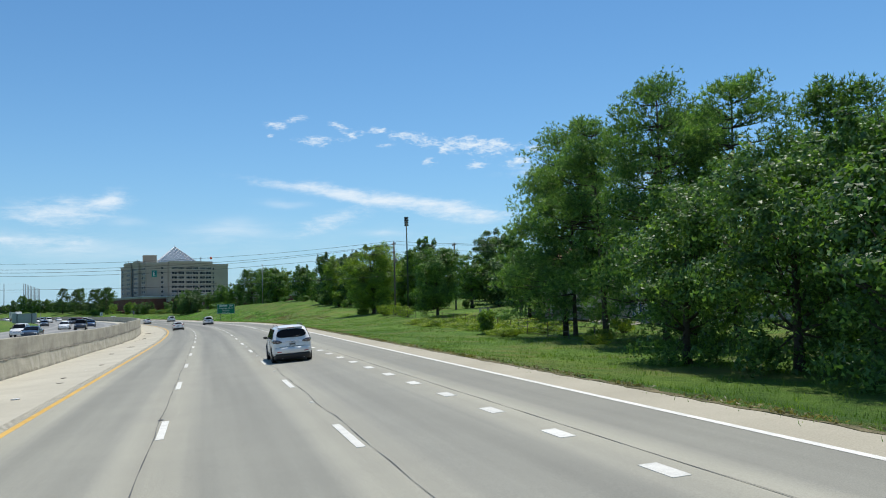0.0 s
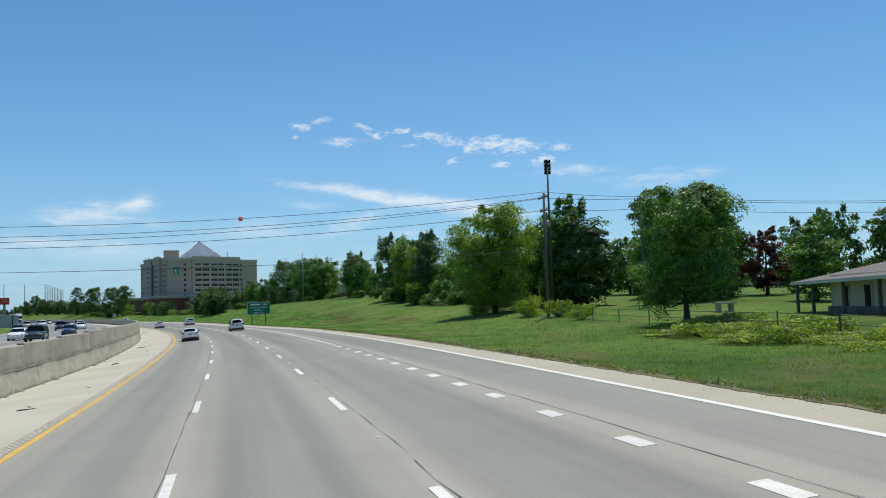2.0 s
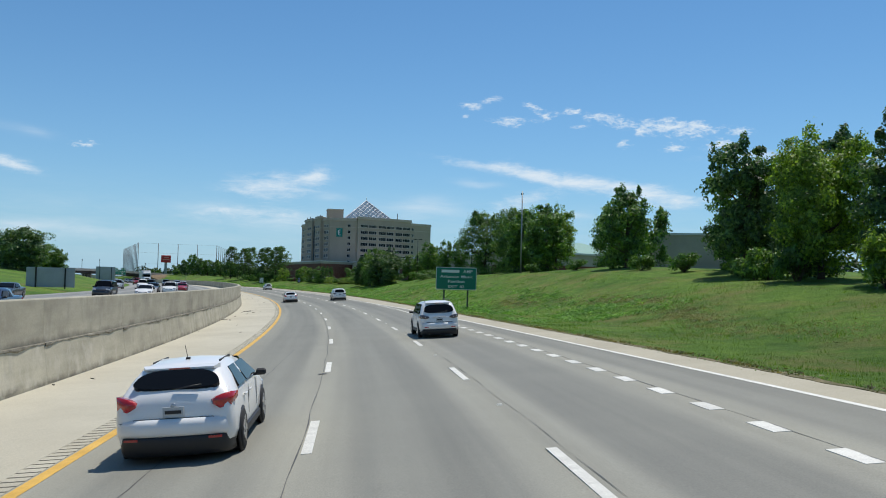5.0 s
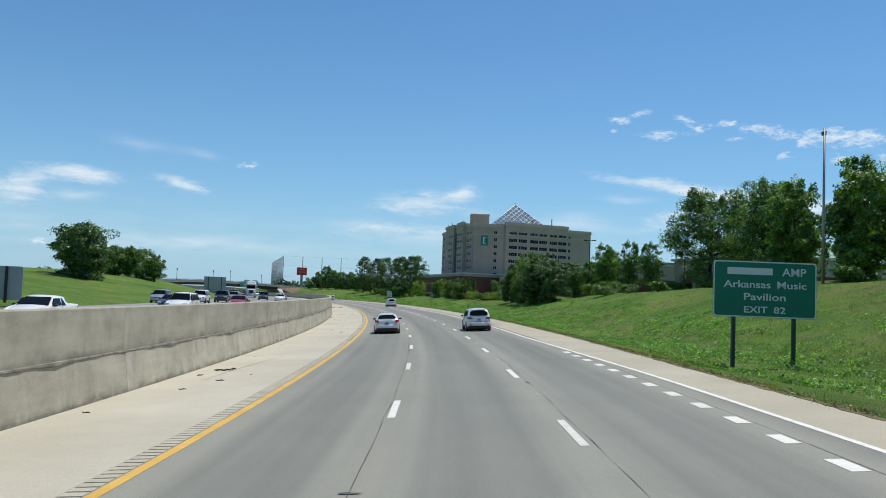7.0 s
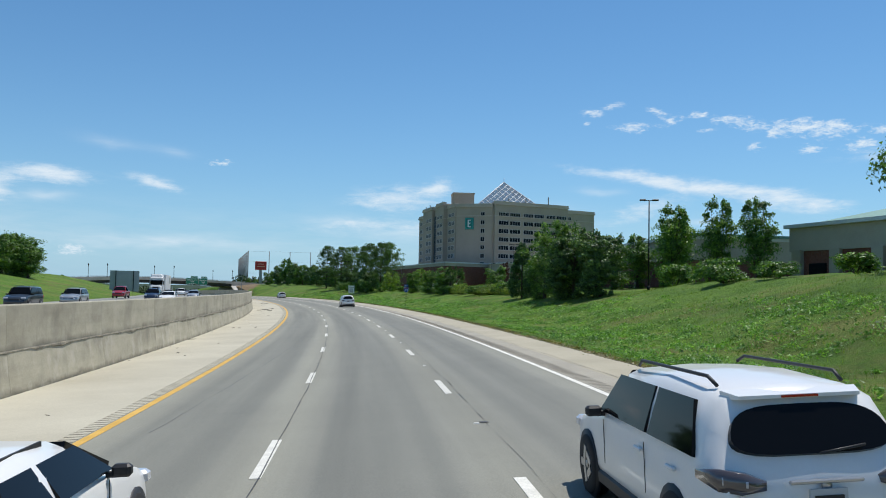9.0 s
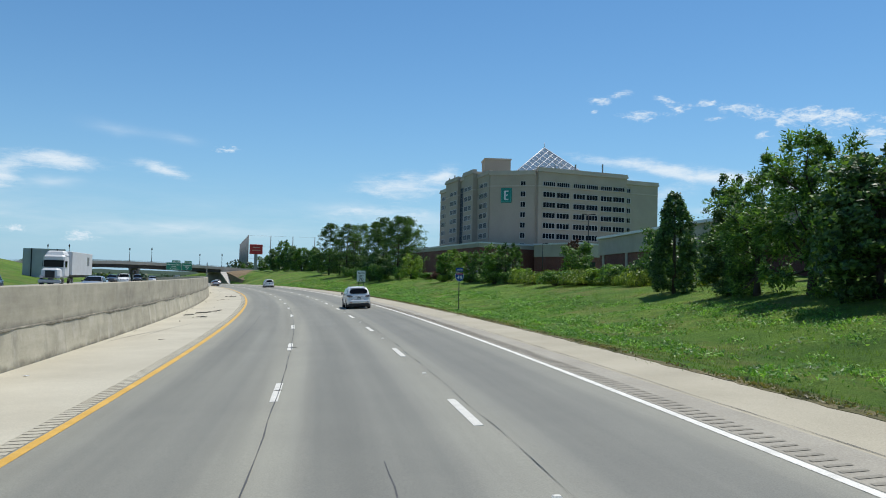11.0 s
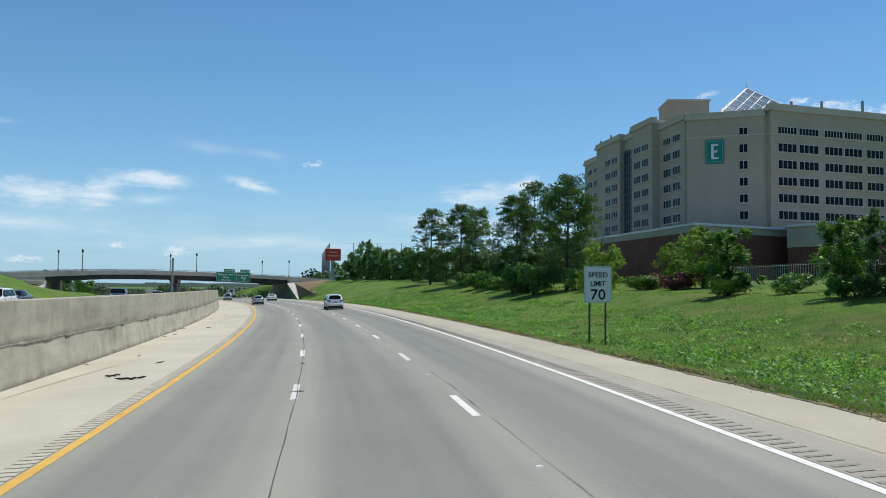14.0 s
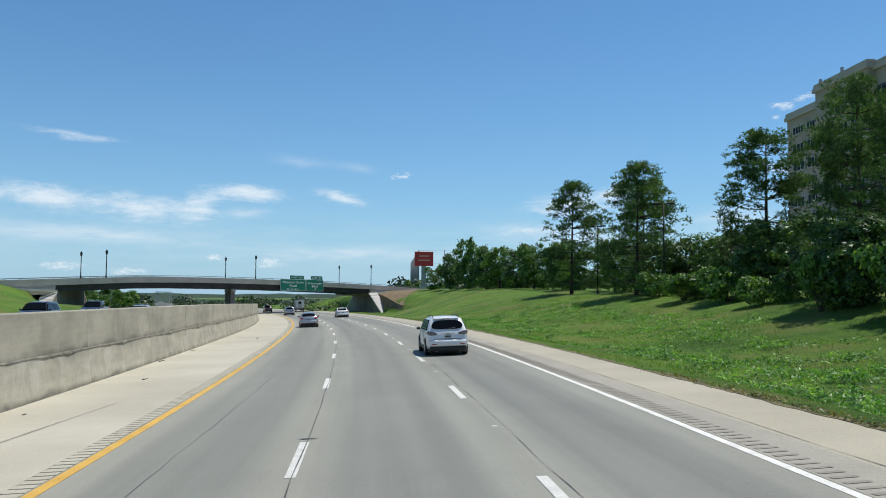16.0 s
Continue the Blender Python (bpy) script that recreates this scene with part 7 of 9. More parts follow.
power_pole(30.83, 130.5, 12.9, ((-0.45, 2.4), (-1.75, 1.8)))
power_pole(41.0, 130.2, 12.6, ((-0.35, 2.2),))
for x0, z0, mid_z, x1, z1 in ((30.8, 13.0, 10.0, -70, 12.6), (30.8, 12.5, 9.2, -70, 12.0), (30.8, 12.4, 8.75, -70, 11.8), (30.8, 11.2, 8.22, -70, 11.0), (30.8, 7.4, 6.25, -70, 8.0)):
    pts = []
    for i in range(41):
        t = i / 40
        x = x0 + (x1 - x0) * t
        pts.append((x, 130.7 + (0.35 if z0 in (12.5, 7.4) else 0.0), z0 + (z1 - z0) * t - 4 * t * (1 - t) * ((z0 + z1) / 2 - mid_z) * 1.02))
    ob = tagged(new("overhead_cable", Shape().tube(pts, [0.022] * 41, 5).mesh("overhead_cable", M["wire"])), "thin black overhead cable spanning the highway", "cable", "overhead cables")
for z0, z1 in ((13.0, 12.5), (12.4, 12.3), (11.2, 11.3), (7.4, 7.6)):
    pts = [(30.8 + 10.2 * t, 130.5 - 0.3 * t, z0 + (z1 - z0) * t - 0.5 * t * (1 - t)) for t in np.linspace(0, 1, 12)] + [(41 + 60 * t, 130.2 - 6 * t, z1 - 4.0 * t * (1 - t) + 0.5 * t) for t in np.linspace(0.05, 1, 20)]
    tagged(new("overhead_cable", Shape().tube(pts, [0.022] * len(pts), 5).mesh("overhead_cable", M["wire"])), "thin black overhead cable above the lawn", "cable", "overhead cables")
ball = thing("marker_ball", "orange-red marker ball on the overhead cable", "marker", Matrix.Translation((2.2, 130.7, 10.54)))
part("ball", Shape().lathe([(0.02, -0.21), (0.12, -0.18), (0.19, -0.1), (0.215, 0), (0.19, 0.1), (0.12, 0.18), (0.02, 0.21)], n=14), M["orange"], ball)
part("seam", Shape().lathe([(0.222, -0.012), (0.222, 0.012)], n=14), M["sign_white"], ball)
tower = ground_at(-70, 131)
ob = thing("power_pole", "weathered wooden power pole beyond the carriageway", "utility pole", Matrix.Translation(tower))
part("pole", Shape().rod((0, 0, -0.5), (0, 0, 12.0), 0.17, 0.11, 10), M["wood_pole"], ob)
part("crossarm", Shape().box((0, 0, 11.4), (0.1, 2.2, 0.12)), M["wood_pole"], ob)

b = ground_at(35.6, 141.0)
flood = thing("floodlight_mast", "tall steel mast with a stacked floodlight head", "floodlight", Matrix.Translation(b))
hm = 18.1 - b.z
part("mast", Shape().rod((0, 0, -0.4), (0, 0, hm - 0.1), 0.17, 0.09, 10), M["post"], flood)
head = part("head_frame", Shape().box((0, 0.16, hm - 0.85), (0.22, 0.14, 1.7)), M["dark_metal"], flood)
for r in range(4):
    for c in (-0.22, 0.22):
        part("flood_lamp", Shape().lathe([(0.05, 0.26), (0.13, 0.18), (0.165, -0.02), (0.165, -0.12), (0.14, -0.13)], (c, 0.0, hm - 1.5 + r * 0.42), 10, "Y"), M["dark_metal"], flood)
    part("visor", Shape().box((0, -0.1, hm - 1.32 + r * 0.42), (0.8, 0.3, 0.03)), M["dark_metal"], flood)


def lamp_post(x, y, top, heads, label="dark metal car park lamp post", z=None):
    b = ground_at(x, y) if z is None else Vector((x, y, z))
    ob = thing("lamp_post", label, "street lamp", Matrix.Translation(b), "car park lamps")
    h = top - b.z
    part("post", Shape().rod((0, 0, -0.3), (0, 0, h), 0.09, 0.07, 8).rod((0, 0, -0.1), (0, 0, 0.5), 0.22, 0.2, 10), M["dark_metal"], ob)
    for s in heads:
        part("arm", Shape().box((s * 0.35, 0, h - 0.05), (0.6, 0.08, 0.08)), M["dark_metal"], ob)
        part("lamp_head", Shape().box((s * 0.75, 0, h), (0.75, 0.42, 0.2), bevel=0.05), M["dark_metal"], ob)
    return ob


for x, y, top, heads in ((15.4, 307.0, 11.7, (-1, 1)), (5.5, 352.5, 13.6, (-1, 1)), (-11.4, 443.5, 13.4, (-1, 1)), (-11.5, 470, 10.2, (-1, 1)), (-18, 486, 10.4, (1,)), (-68, 524, 11.6, (-1, 1)), (-78, 551, 11.8, (-1, 1)), (-46, 500, 9.5, (1,))):
    lamp_post(x, y, top, heads)
b = ground_at(19.0, 264.5)
ob = thing("steel_pole", "bare grey steel pole on the bank", "utility pole", Matrix.Translation(b))
part("pole", Shape().rod((0, 0, -0.4), (0, 0, 16.6 - b.z), 0.13, 0.08, 9), M["steel"], ob)
part("bracket", Shape().box((0, 0.12, 16.2 - b.z), (0.3, 0.3, 0.3)), M["dark_metal"], ob)
b = ground_at(41.5, 117.5)
ob = thing("bench", "grey concrete picnic bench by the porch", "bench", Matrix.Translation(b))
part("seat", Shape().box((0, 0, 0.75), (1.8, 0.8, 0.1)), M["bridge"], ob)
for x in (-0.6, 0.6):
    part("leg", Shape().box((x, 0, 0.35), (0.2, 0.6, 0.72)), M["bridge"], ob)
b = ground_at(-9.5, 452)
ob = thing("waste_container", "dark green waste container by the hall", "container", Matrix.Translation(ground_at(-11.0, 449.5)) @ Matrix.Rotation(1.75, 4, "Z"))
part("body", Shape().box((0, 0, 1.0), (3.6, 1.8, 1.9), bevel=0.05), M["post"], ob)
part("lid", Shape().box((0, 0, 2.0), (3.7, 1.9, 0.12)), M["plastic"], ob)


# ---- signs ----
def lettering(text, size, mat, parent, x, z, y=-0.03, width=0.0, name="legend", extrude=0.006):
    """Words set in line, each a part of its own, centred on x and fitted to a width."""
    words = text.split()
    count = sum(len(w) for w in words) + 0.9 * (len(words) - 1)
    at = x - width / 2
    for word in words:
        cu = bpy.data.curves.new(name, "FONT")
        cu.body, cu.size, cu.align_x, cu.extrude = word, size, "CENTER", extrude
        cu.resolution_u = 3
        cu.offset = 0.012 * size
        tmp = bpy.data.objects.new(name, cu)
        me = bpy.data.meshes.new_from_object(tmp)
        bpy.data.objects.remove(tmp)
        me.materials.clear()
        me.materials.append(M[mat])
        xs = [v.co.x for v in me.vertices]
        w = width * len(word) / count
        sx = w / max(max(xs) - min(xs), 1e-3) * 0.97
        part(name, me, None, parent, m=Matrix.Translation((at + w / 2 - sx * (max(xs) + min(xs)) / 2, y, z)) @ Matrix.Rotation(radians(90), 4, "X") @ Matrix.Diagonal((sx, 1, 1, 1)))
        at += w + width * 0.9 / count


def panel(w, h, z0, thick=0.03, r=0.12):
    """A board with rounded corners, facing -y."""
    pts = []
    for cx, cz, a0 in ((w / 2 - r, z0 + r, -90), (w / 2 - r, z0 + h - r, 0), (-w / 2 + r, z0 + h - r, 90), (-w / 2 + r, z0 + r, 180)):
        for k in range(5):
            a = radians(a0 + 22.5 * k)
            pts.append((cx + r * math.cos(a), cz + r * math.sin(a)))
    n = len(pts)
    sh = Shape()
    return sh.add([(x, -thick / 2, z) for x, z in pts] + [(x, thick / 2, z) for x, z in pts], [tuple(range(n)), tuple(range(2 * n - 1, n - 1, -1))] + [(i, n + i, n + (i + 1) % n, (i + 1) % n) for i in range(n)])


def facing(p, yaw):
    return Matrix.Translation(p) @ Matrix.Rotation(yaw, 4, "Z")


def guide_sign():
    s0, e0 = 233.6, 16.25
    p = place(s0, e0)
    ob = thing("guide_sign", "large green highway guide sign on two steel posts", "road sign", facing(p, heading(s0) - 0.02))
    w, h, z0 = 4.8, 2.6, 4.1 - p.z - 2.6
    for x in (-1.4, 1.4):
        part("post", Shape().box((x, 0.1, (z0 + h) / 2 - 0.2), (0.16, 0.16, z0 + h + 0.2)), M["post"], ob)
    board = part("board", panel(w, h, z0), M["sign_green"], ob)
    part("border", panel(w - 0.02, h - 0.02, z0 + 0.01, 0.034), M["sign_white"], board)
    part("field", panel(w - 0.13, h - 0.13, z0 + 0.065, 0.04), M["sign_green"], board)
    part("brand_bar", Shape().box((-0.7, -0.026, z0 + 2.13), (2.1, 0.02, 0.32)), M["sign_white"], board)
    lettering("AMP", 0.52, "sign_white", board, 1.35, z0 + 1.96, width=1.15)
    lettering("Arkansas Music", 0.46, "sign_white", board, 0.0, z0 + 1.37, width=3.9)
    lettering("Pavilion", 0.46, "sign_white", board, 0.0, z0 + 0.8, width=2.0)
    lettering("EXIT  82", 0.42, "sign_white", board, 0.0, z0 + 0.22, width=1.95)


guide_sign()


def speed_sign():
    p = place(424.8, 12.9)
    ob = thing("speed_limit_sign", "white speed limit sign on two green posts", "road sign", facing(p, heading(424) + 0.05))
    w, h = 1.3, 1.62
    z0 = 2.9 - p.z - h
    for x in (-0.38, 0.38):
        part("post", Shape().box((x, 0.06, (z0 + h) / 2 - 0.3), (0.07, 0.05, z0 + h + 0.3)), M["post"], ob)
    board = part("board", panel(w, h, z0, 0.02, 0.06), M["sign_white"], ob)
    part("border", panel(w - 0.05, h - 0.05, z0 + 0.025, 0.024, 0.05), M["sign_black"], board)
    part("field", panel(w - 0.09, h - 0.09, z0 + 0.045, 0.028, 0.045), M["sign_white"], board)
    lettering("SPEED", 0.32, "sign_black", board, 0, z0 + 1.13, -0.02, 0.95)
    lettering("LIMIT", 0.32, "sign_black", board, 0, z0 + 0.74, -0.02, 0.72)
    lettering("70", 0.66, "sign_black", board, 0, z0 + 0.14, -0.02, 0.72)


speed_sign()


def route_marker():
    p = place(378.0, 15.0)
    ob = thing("route_marker", "blue interstate shield with a direction plate on a post", "road sign", facing(p, heading(378) + 0.03))
    top = 2.95 - p.z
    part("post", Shape().box((0, 0.05, top / 2 - 0.2), (0.07, 0.05, top + 0.4)), M["post"], ob)
    plate = part("direction_plate", panel(0.66, 0.33, top - 0.33, 0.02, 0.04), M["sign_blue"], ob)
    lettering("SOUTH", 0.2, "sign_white", plate, 0, top - 0.24, -0.02, 0.54)

    def outline(k, y, z0):
        pts = [(0, -0.46), (0.2, -0.38), (0.34, -0.2), (0.38, 0.02), (0.33, 0.24), (0.3, 0.33), (0.16, 0.29), (0, 0.33), (-0.16, 0.29), (-0.3, 0.33), (-0.33, 0.24), (-0.38, 0.02), (-0.34, -0.2), (-0.2, -0.38)]
        return [(x * k, z0 + z * k) for x, z in pts]

    def shield(k, thick, z0):
        q = outline(k, 0, z0)
        n = len(q)
        return Shape().add([(x, -thick, z) for x, z in q] + [(x, 0.01, z) for x, z in q], [tuple(range(n)), tuple(range(2 * n - 1, n - 1, -1))] + [(i, n + i, n + (i + 1) % n, (i + 1) % n) for i in range(n)])

    zc = top - 0.76
    sh = part("shield", shield(1.06, 0.012, zc), M["sign_white"], ob)
    part("shield_field", shield(0.99, 0.018, zc), M["sign_blue"], sh)
    part("crown_band", Shape().box((0, -0.015, zc + 0.22), (0.6, 0.018, 0.13)), M["sign_red"], sh)
    lettering("INTERSTATE", 0.09, "sign_white", sh, 0, zc + 0.19, -0.026, 0.5)
    lettering("49", 0.46, "sign_white", sh, 0, zc - 0.26, -0.026, 0.56)


route_marker()


def sign_back(x, y, w, h, z1, yaw, n=2):
    b = ground_at(x, y)
    ob = thing("sign_back", "grey aluminium back of a guide sign on posts", "road sign", facing(b, yaw), "sign backs")
    top = z1 - b.z
    part("board", panel(w, h, top - h, 0.04), M["sign_back"], ob)
    for i in range(n):
        x0 = -w * 0.3 + w * 0.6 * i / max(1, n - 1)
        part("post", Shape().box((x0, -0.1, top / 2), (0.18, 0.14, top)), M["dark_metal"], ob)
    for k in range(3):
        part("stiffener", Shape().box((0, -0.05, top - h + h * (0.15 + 0.35 * k)), (w * 0.98, 0.05, 0.1)), M["sign_back"], ob)


sign_back(-101.5, 434.3, 6.4, 4.8, 5.4, heading(455) + 0.1)
sign_back(-47.3, 256.4, 6.2, 2.7, 3.05, heading(270))
b = spot(448.6, float(wall_e(448.6)) - 0.38)
ob = thing("steel_post", "thin grey steel post standing on the median barrier", "post", Matrix.Translation((b.x, b.y, b.z + 2.5)))
part("post", Shape().box((0, 0, (3.75 - b.z - 2.5) / 2), (0.12, 0.1, 3.75 - b.z - 2.5), bevel=0.01), M["steel"], ob)
part("base_plate", Shape().box((0, 0, 0.075), (0.28, 0.24, 0.03)), M["steel"], ob)


def billboard():
    b = ground_at(-152.8, 695)
    ob = thing("billboard", "red roadside advertising sign on a steel mast", "billboard", facing(b, 0.45))
    h = 17.2 - b.z
    part("mast", Shape().box((0, 0.3, h / 2 - 2), (1.6, 0.6, h - 4.0)), M["steel"], ob)
    board = part("board", Shape().box((0, 0, h - 2.6), (6.2, 0.9, 4.8), bevel=0.1), M["sign_red"], ob)
    for dz, w in ((0.9, 3.2), (-0.5, 4.0)):
        part("legend_bar", Shape().box((0, -0.47, h - 2.6 + dz), (w, 0.05, 0.42)), M["billboard_text"], board)


M["billboard_text"] = plain("pale_orange_legend", (0.7, 0.35, 0.25), 0.5)
billboard()


def driving_range():
    """Tall poles with netting round a field at the end of the valley."""
    ob = thing("driving_range_net", "tall grey netting on slim poles beyond the bridge", "net")
    left, front0, front1, right = Vector((-384, 1320, 0)), Vector((-290, 1080, 0)), Vector((-208, 1103, 0)), Vector((-234, 1353, 0))
    rows = [[front0.lerp(left, k / 13) for k in range(14)], [front0.lerp(front1, k / 4) for k in range(5)], [front1.lerp(right, k / 11) for k in range(12)]]
    pole = Shape().rod((0, 0, -12), (0, 0, 41), 0.55, 0.42, 6).mesh("pole", M["net_pole"])
    cords = Shape()
    for row in rows:
        for p in row:
            part("pole", pole, None, ob, m=Matrix.Translation(p))
        for p, q in zip(row[:-1], row[1:]):
            for z in (40.6, 30, 18):
                cords.rod((p.x, p.y, z), (q.x, q.y, z), 0.07, n=4)
    part("cable", cords, M["net"], ob)


M["net_pole"] = plain("grey_net_pole", (0.2, 0.21, 0.215), 0.8)
driving_range()

# ---- overpass ----
BA, BD = Vector((-178.4, 574.0, 0)), Vector((0.3364, 0.9417, 0))
BN = Vector((-0.9417, 0.3364, 0))


def rail_z(u):
    return float(np.interp(u, [-60, -30, -10, 6, 20, 36, 52, 66, 80, 95, 130], [2.9, 4.2, 5.2, 6.0, 6.25, 6.25, 6.05, 5.75, 5.42, 4.95, 4.3]))


def at_bridge(u, v, z):
    p = BA + BD * u + BN * v
    return Vector((p.x, p.y, z))


def ribbon(us, v0, v1, lo, hi):
    """A solid along the bridge whose top and bottom follow the rail line."""
    sh = Shape()
    vs, fs = [], []
    for u in us:
        z = rail_z(u)
        vs += [at_bridge(u, v0, z + lo), at_bridge(u, v1, z + lo), at_bridge(u, v1, z + hi), at_bridge(u, v0, z + hi)]
    for i in range(len(us) - 1):
        a, b = 4 * i, 4 * i + 4
        fs += [(a + k, a + (k + 1) % 4, b + (k + 1) % 4, b + k) for k in range(4)]
    fs += [(3, 2, 1, 0), tuple(4 * (len(us) - 1) + k for k in range(4))]
    return sh.add(vs, fs)


def overpass():
    ob = thing("overpass", "concrete road bridge on dark steel girders over the highway", "bridge", kind="structure")
    span = [float(u) for u in np.arange(-14, 82.1, 4)]
    full = [float(u) for u in np.arange(-46, 114.1, 4)]
    part("deck", ribbon(full, -0.3, 13.3, -1.45, -1.1), M["bridge"], ob)
    for v0, v1 in ((-0.32, 0.0), (13.0, 13.32)):
        part("parapet", ribbon(full, v0, v1, -1.5, -0.32), M["bridge"], ob)
        part("rail", ribbon(full, (v0 + v1) / 2 - 0.05, (v0 + v1) / 2 + 0.05, -0.1, 0.0), M["steel"], ob)
        posts = [float(u) for u in np.arange(-44, 113, 3.0)]
        pm = Shape().box((0, 0, -0.2), (0.08, 0.08, 0.3)).mesh("rail_post", M["steel"])
        for u in posts:
            part("rail_post", pm, None, ob, m=Matrix.Translation(at_bridge(u, (v0 + v1) / 2, rail_z(u))))
    for v in (0.5, 3.6, 6.5, 9.4, 12.5):
        part("girder", ribbon(span, v - 0.18, v + 0.18, -2.75, -1.46), M["girder"], ob)
    base = -2.6
    along = Vector((-0.61, 0.79, 0))
    mid = at_bridge(35.6, 6.5, 0)
    for k in (-1, 0, 1):
        c = mid + along * (k * 5.6)
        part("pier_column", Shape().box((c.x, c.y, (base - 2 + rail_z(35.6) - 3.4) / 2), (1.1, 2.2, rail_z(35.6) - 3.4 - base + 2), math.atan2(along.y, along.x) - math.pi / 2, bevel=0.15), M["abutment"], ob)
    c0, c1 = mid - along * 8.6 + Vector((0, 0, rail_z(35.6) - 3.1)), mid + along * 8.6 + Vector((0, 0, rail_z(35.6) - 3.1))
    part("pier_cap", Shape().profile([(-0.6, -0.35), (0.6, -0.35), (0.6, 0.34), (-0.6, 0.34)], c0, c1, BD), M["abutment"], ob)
    q = [(0, 2, 4, 6), (7, 5, 3, 1), (0, 1, 3, 2), (2, 3, 5, 4), (4, 5, 7, 6), (6, 7, 1, 0)]
    # side walls along the road: level under the deck, sloping down to both sides of it
    for (u0, v0), (u1, v1), reach, foot, inward in (((77.6, 0.0), (85.3, 13.0), 14.0, -3.4, 1.0), ((-10.0, 0.0), (2.3, 13.0), 7.5, -2.2, -1.0)):
        a, b = at_bridge(u0, v0, 0), at_bridge(u1, v1, 0)
        d = (b - a).normalized()
        back = Vector((d.y, -d.x, 0)) * inward
        top0, top1 = rail_z(u0) - 2.72, rail_z(u1) - 2.72
        line = [(a - d * reach, foot), (a, top0), (b, top1), (b + d * reach * 0.75, foot)]
        vs = []
        for p, z in line:
            vs += [(p.x, p.y, z), (p.x + back.x * 1.6, p.y + back.y * 1.6, z)]
        f = q if inward < 0 else [tuple(reversed(k)) for k in q]
        wall = part("abutment", Shape().add(vs, f), M["abutment"], ob, "grey concrete abutment wall, coloured darker for the deck's shade")
        n = 8
        for (p0, z0), (p1, z1) in ((line[1], line[0]), (line[2], line[3])):
            for k in range(n):
                c0, c1 = p0.lerp(p1, (k + 0.04) / n), p0.lerp(p1, (k + 0.96) / n)
                za, zb = z0 + (z1 - z0) * (k + 0.04) / n, z0 + (z1 - z0) * (k + 0.96) / n
                o = back * -0.08
                w = back * 2.4
                slab = [(c0 + o, za), (c1 + o, zb), (c1 + w, zb), (c0 + w, za)]
                lo = [(p.x, p.y, z - 0.12) for p, z in slab]
                hi = [(p.x, p.y, z + 0.28) for p, z in slab]
                part("coping_slab", Shape().add(lo + hi, [(3, 2, 1, 0), (4, 5, 6, 7), (0, 1, 5, 4), (1, 2, 6, 5), (2, 3, 7, 6), (3, 0, 4, 7)]), M["bridge_white"], ob)
        sg = 1 if inward > 0 else -1
        shape = [(u0 + sg * 0.5, rail_z(u0) - 3.2), (u0 + sg * 0.5, rail_z(u0) - 1.2), (u0 + sg * 32, rail_z(u0 + sg * 32) - 1.3), (u0 + sg * 32, rail_z(u0 + sg * 32) - 3.0)]
        vs = []
        for u, z in shape:
            vs += [at_bridge(u, -0.25, z), at_bridge(u, 13.25, z)]
        part("approach_wall", Shape().add(vs, f if sg < 0 else q), M["bridge"], ob)
        kerb = Shape().profile([(-0.25, -0.2), (0.25, -0.2), (0.25, 0.2), (-0.25, 0.2)], at_bridge(u0 + sg * 0.6, -0.7, top0 + 0.1), at_bridge(u0 + sg * 12, -0.9, rail_z(u0 + sg * 12) - 1.6), BN)
        part("wing_kerb", kerb, M["bridge_white"], ob)
    return ob


overpass()


def bridge_lamp(u, v):
    p = at_bridge(u, v, rail_z(u) - 0.4)
    ob = thing("bridge_lamp", "dark ornamental lamp post on the bridge parapet", "street lamp", Matrix.Translation(p), "bridge lamps")
    part("post", Shape().lathe([(0.2, 0), (0.2, 0.35), (0.12, 0.5), (0.1, 1.2), (0.085, 4.7), (0.12, 4.75)], n=9), M["dark_metal"], ob)
    part("lantern", Shape().lathe([(0.1, 4.7), (0.2, 4.85), (0.26, 5.25), (0.28, 5.35), (0.1, 5.6), (0.03, 5.85)], n=9), M["dark_metal"], ob)


for u, v in ((0.0, 0.2), (38.1, 0.2), (78.7, 0.2), (1.6, 12.8), (39.1, 12.8), (79.0, 12.8), (-36, 0.2)):
    bridge_lamp(u, v)


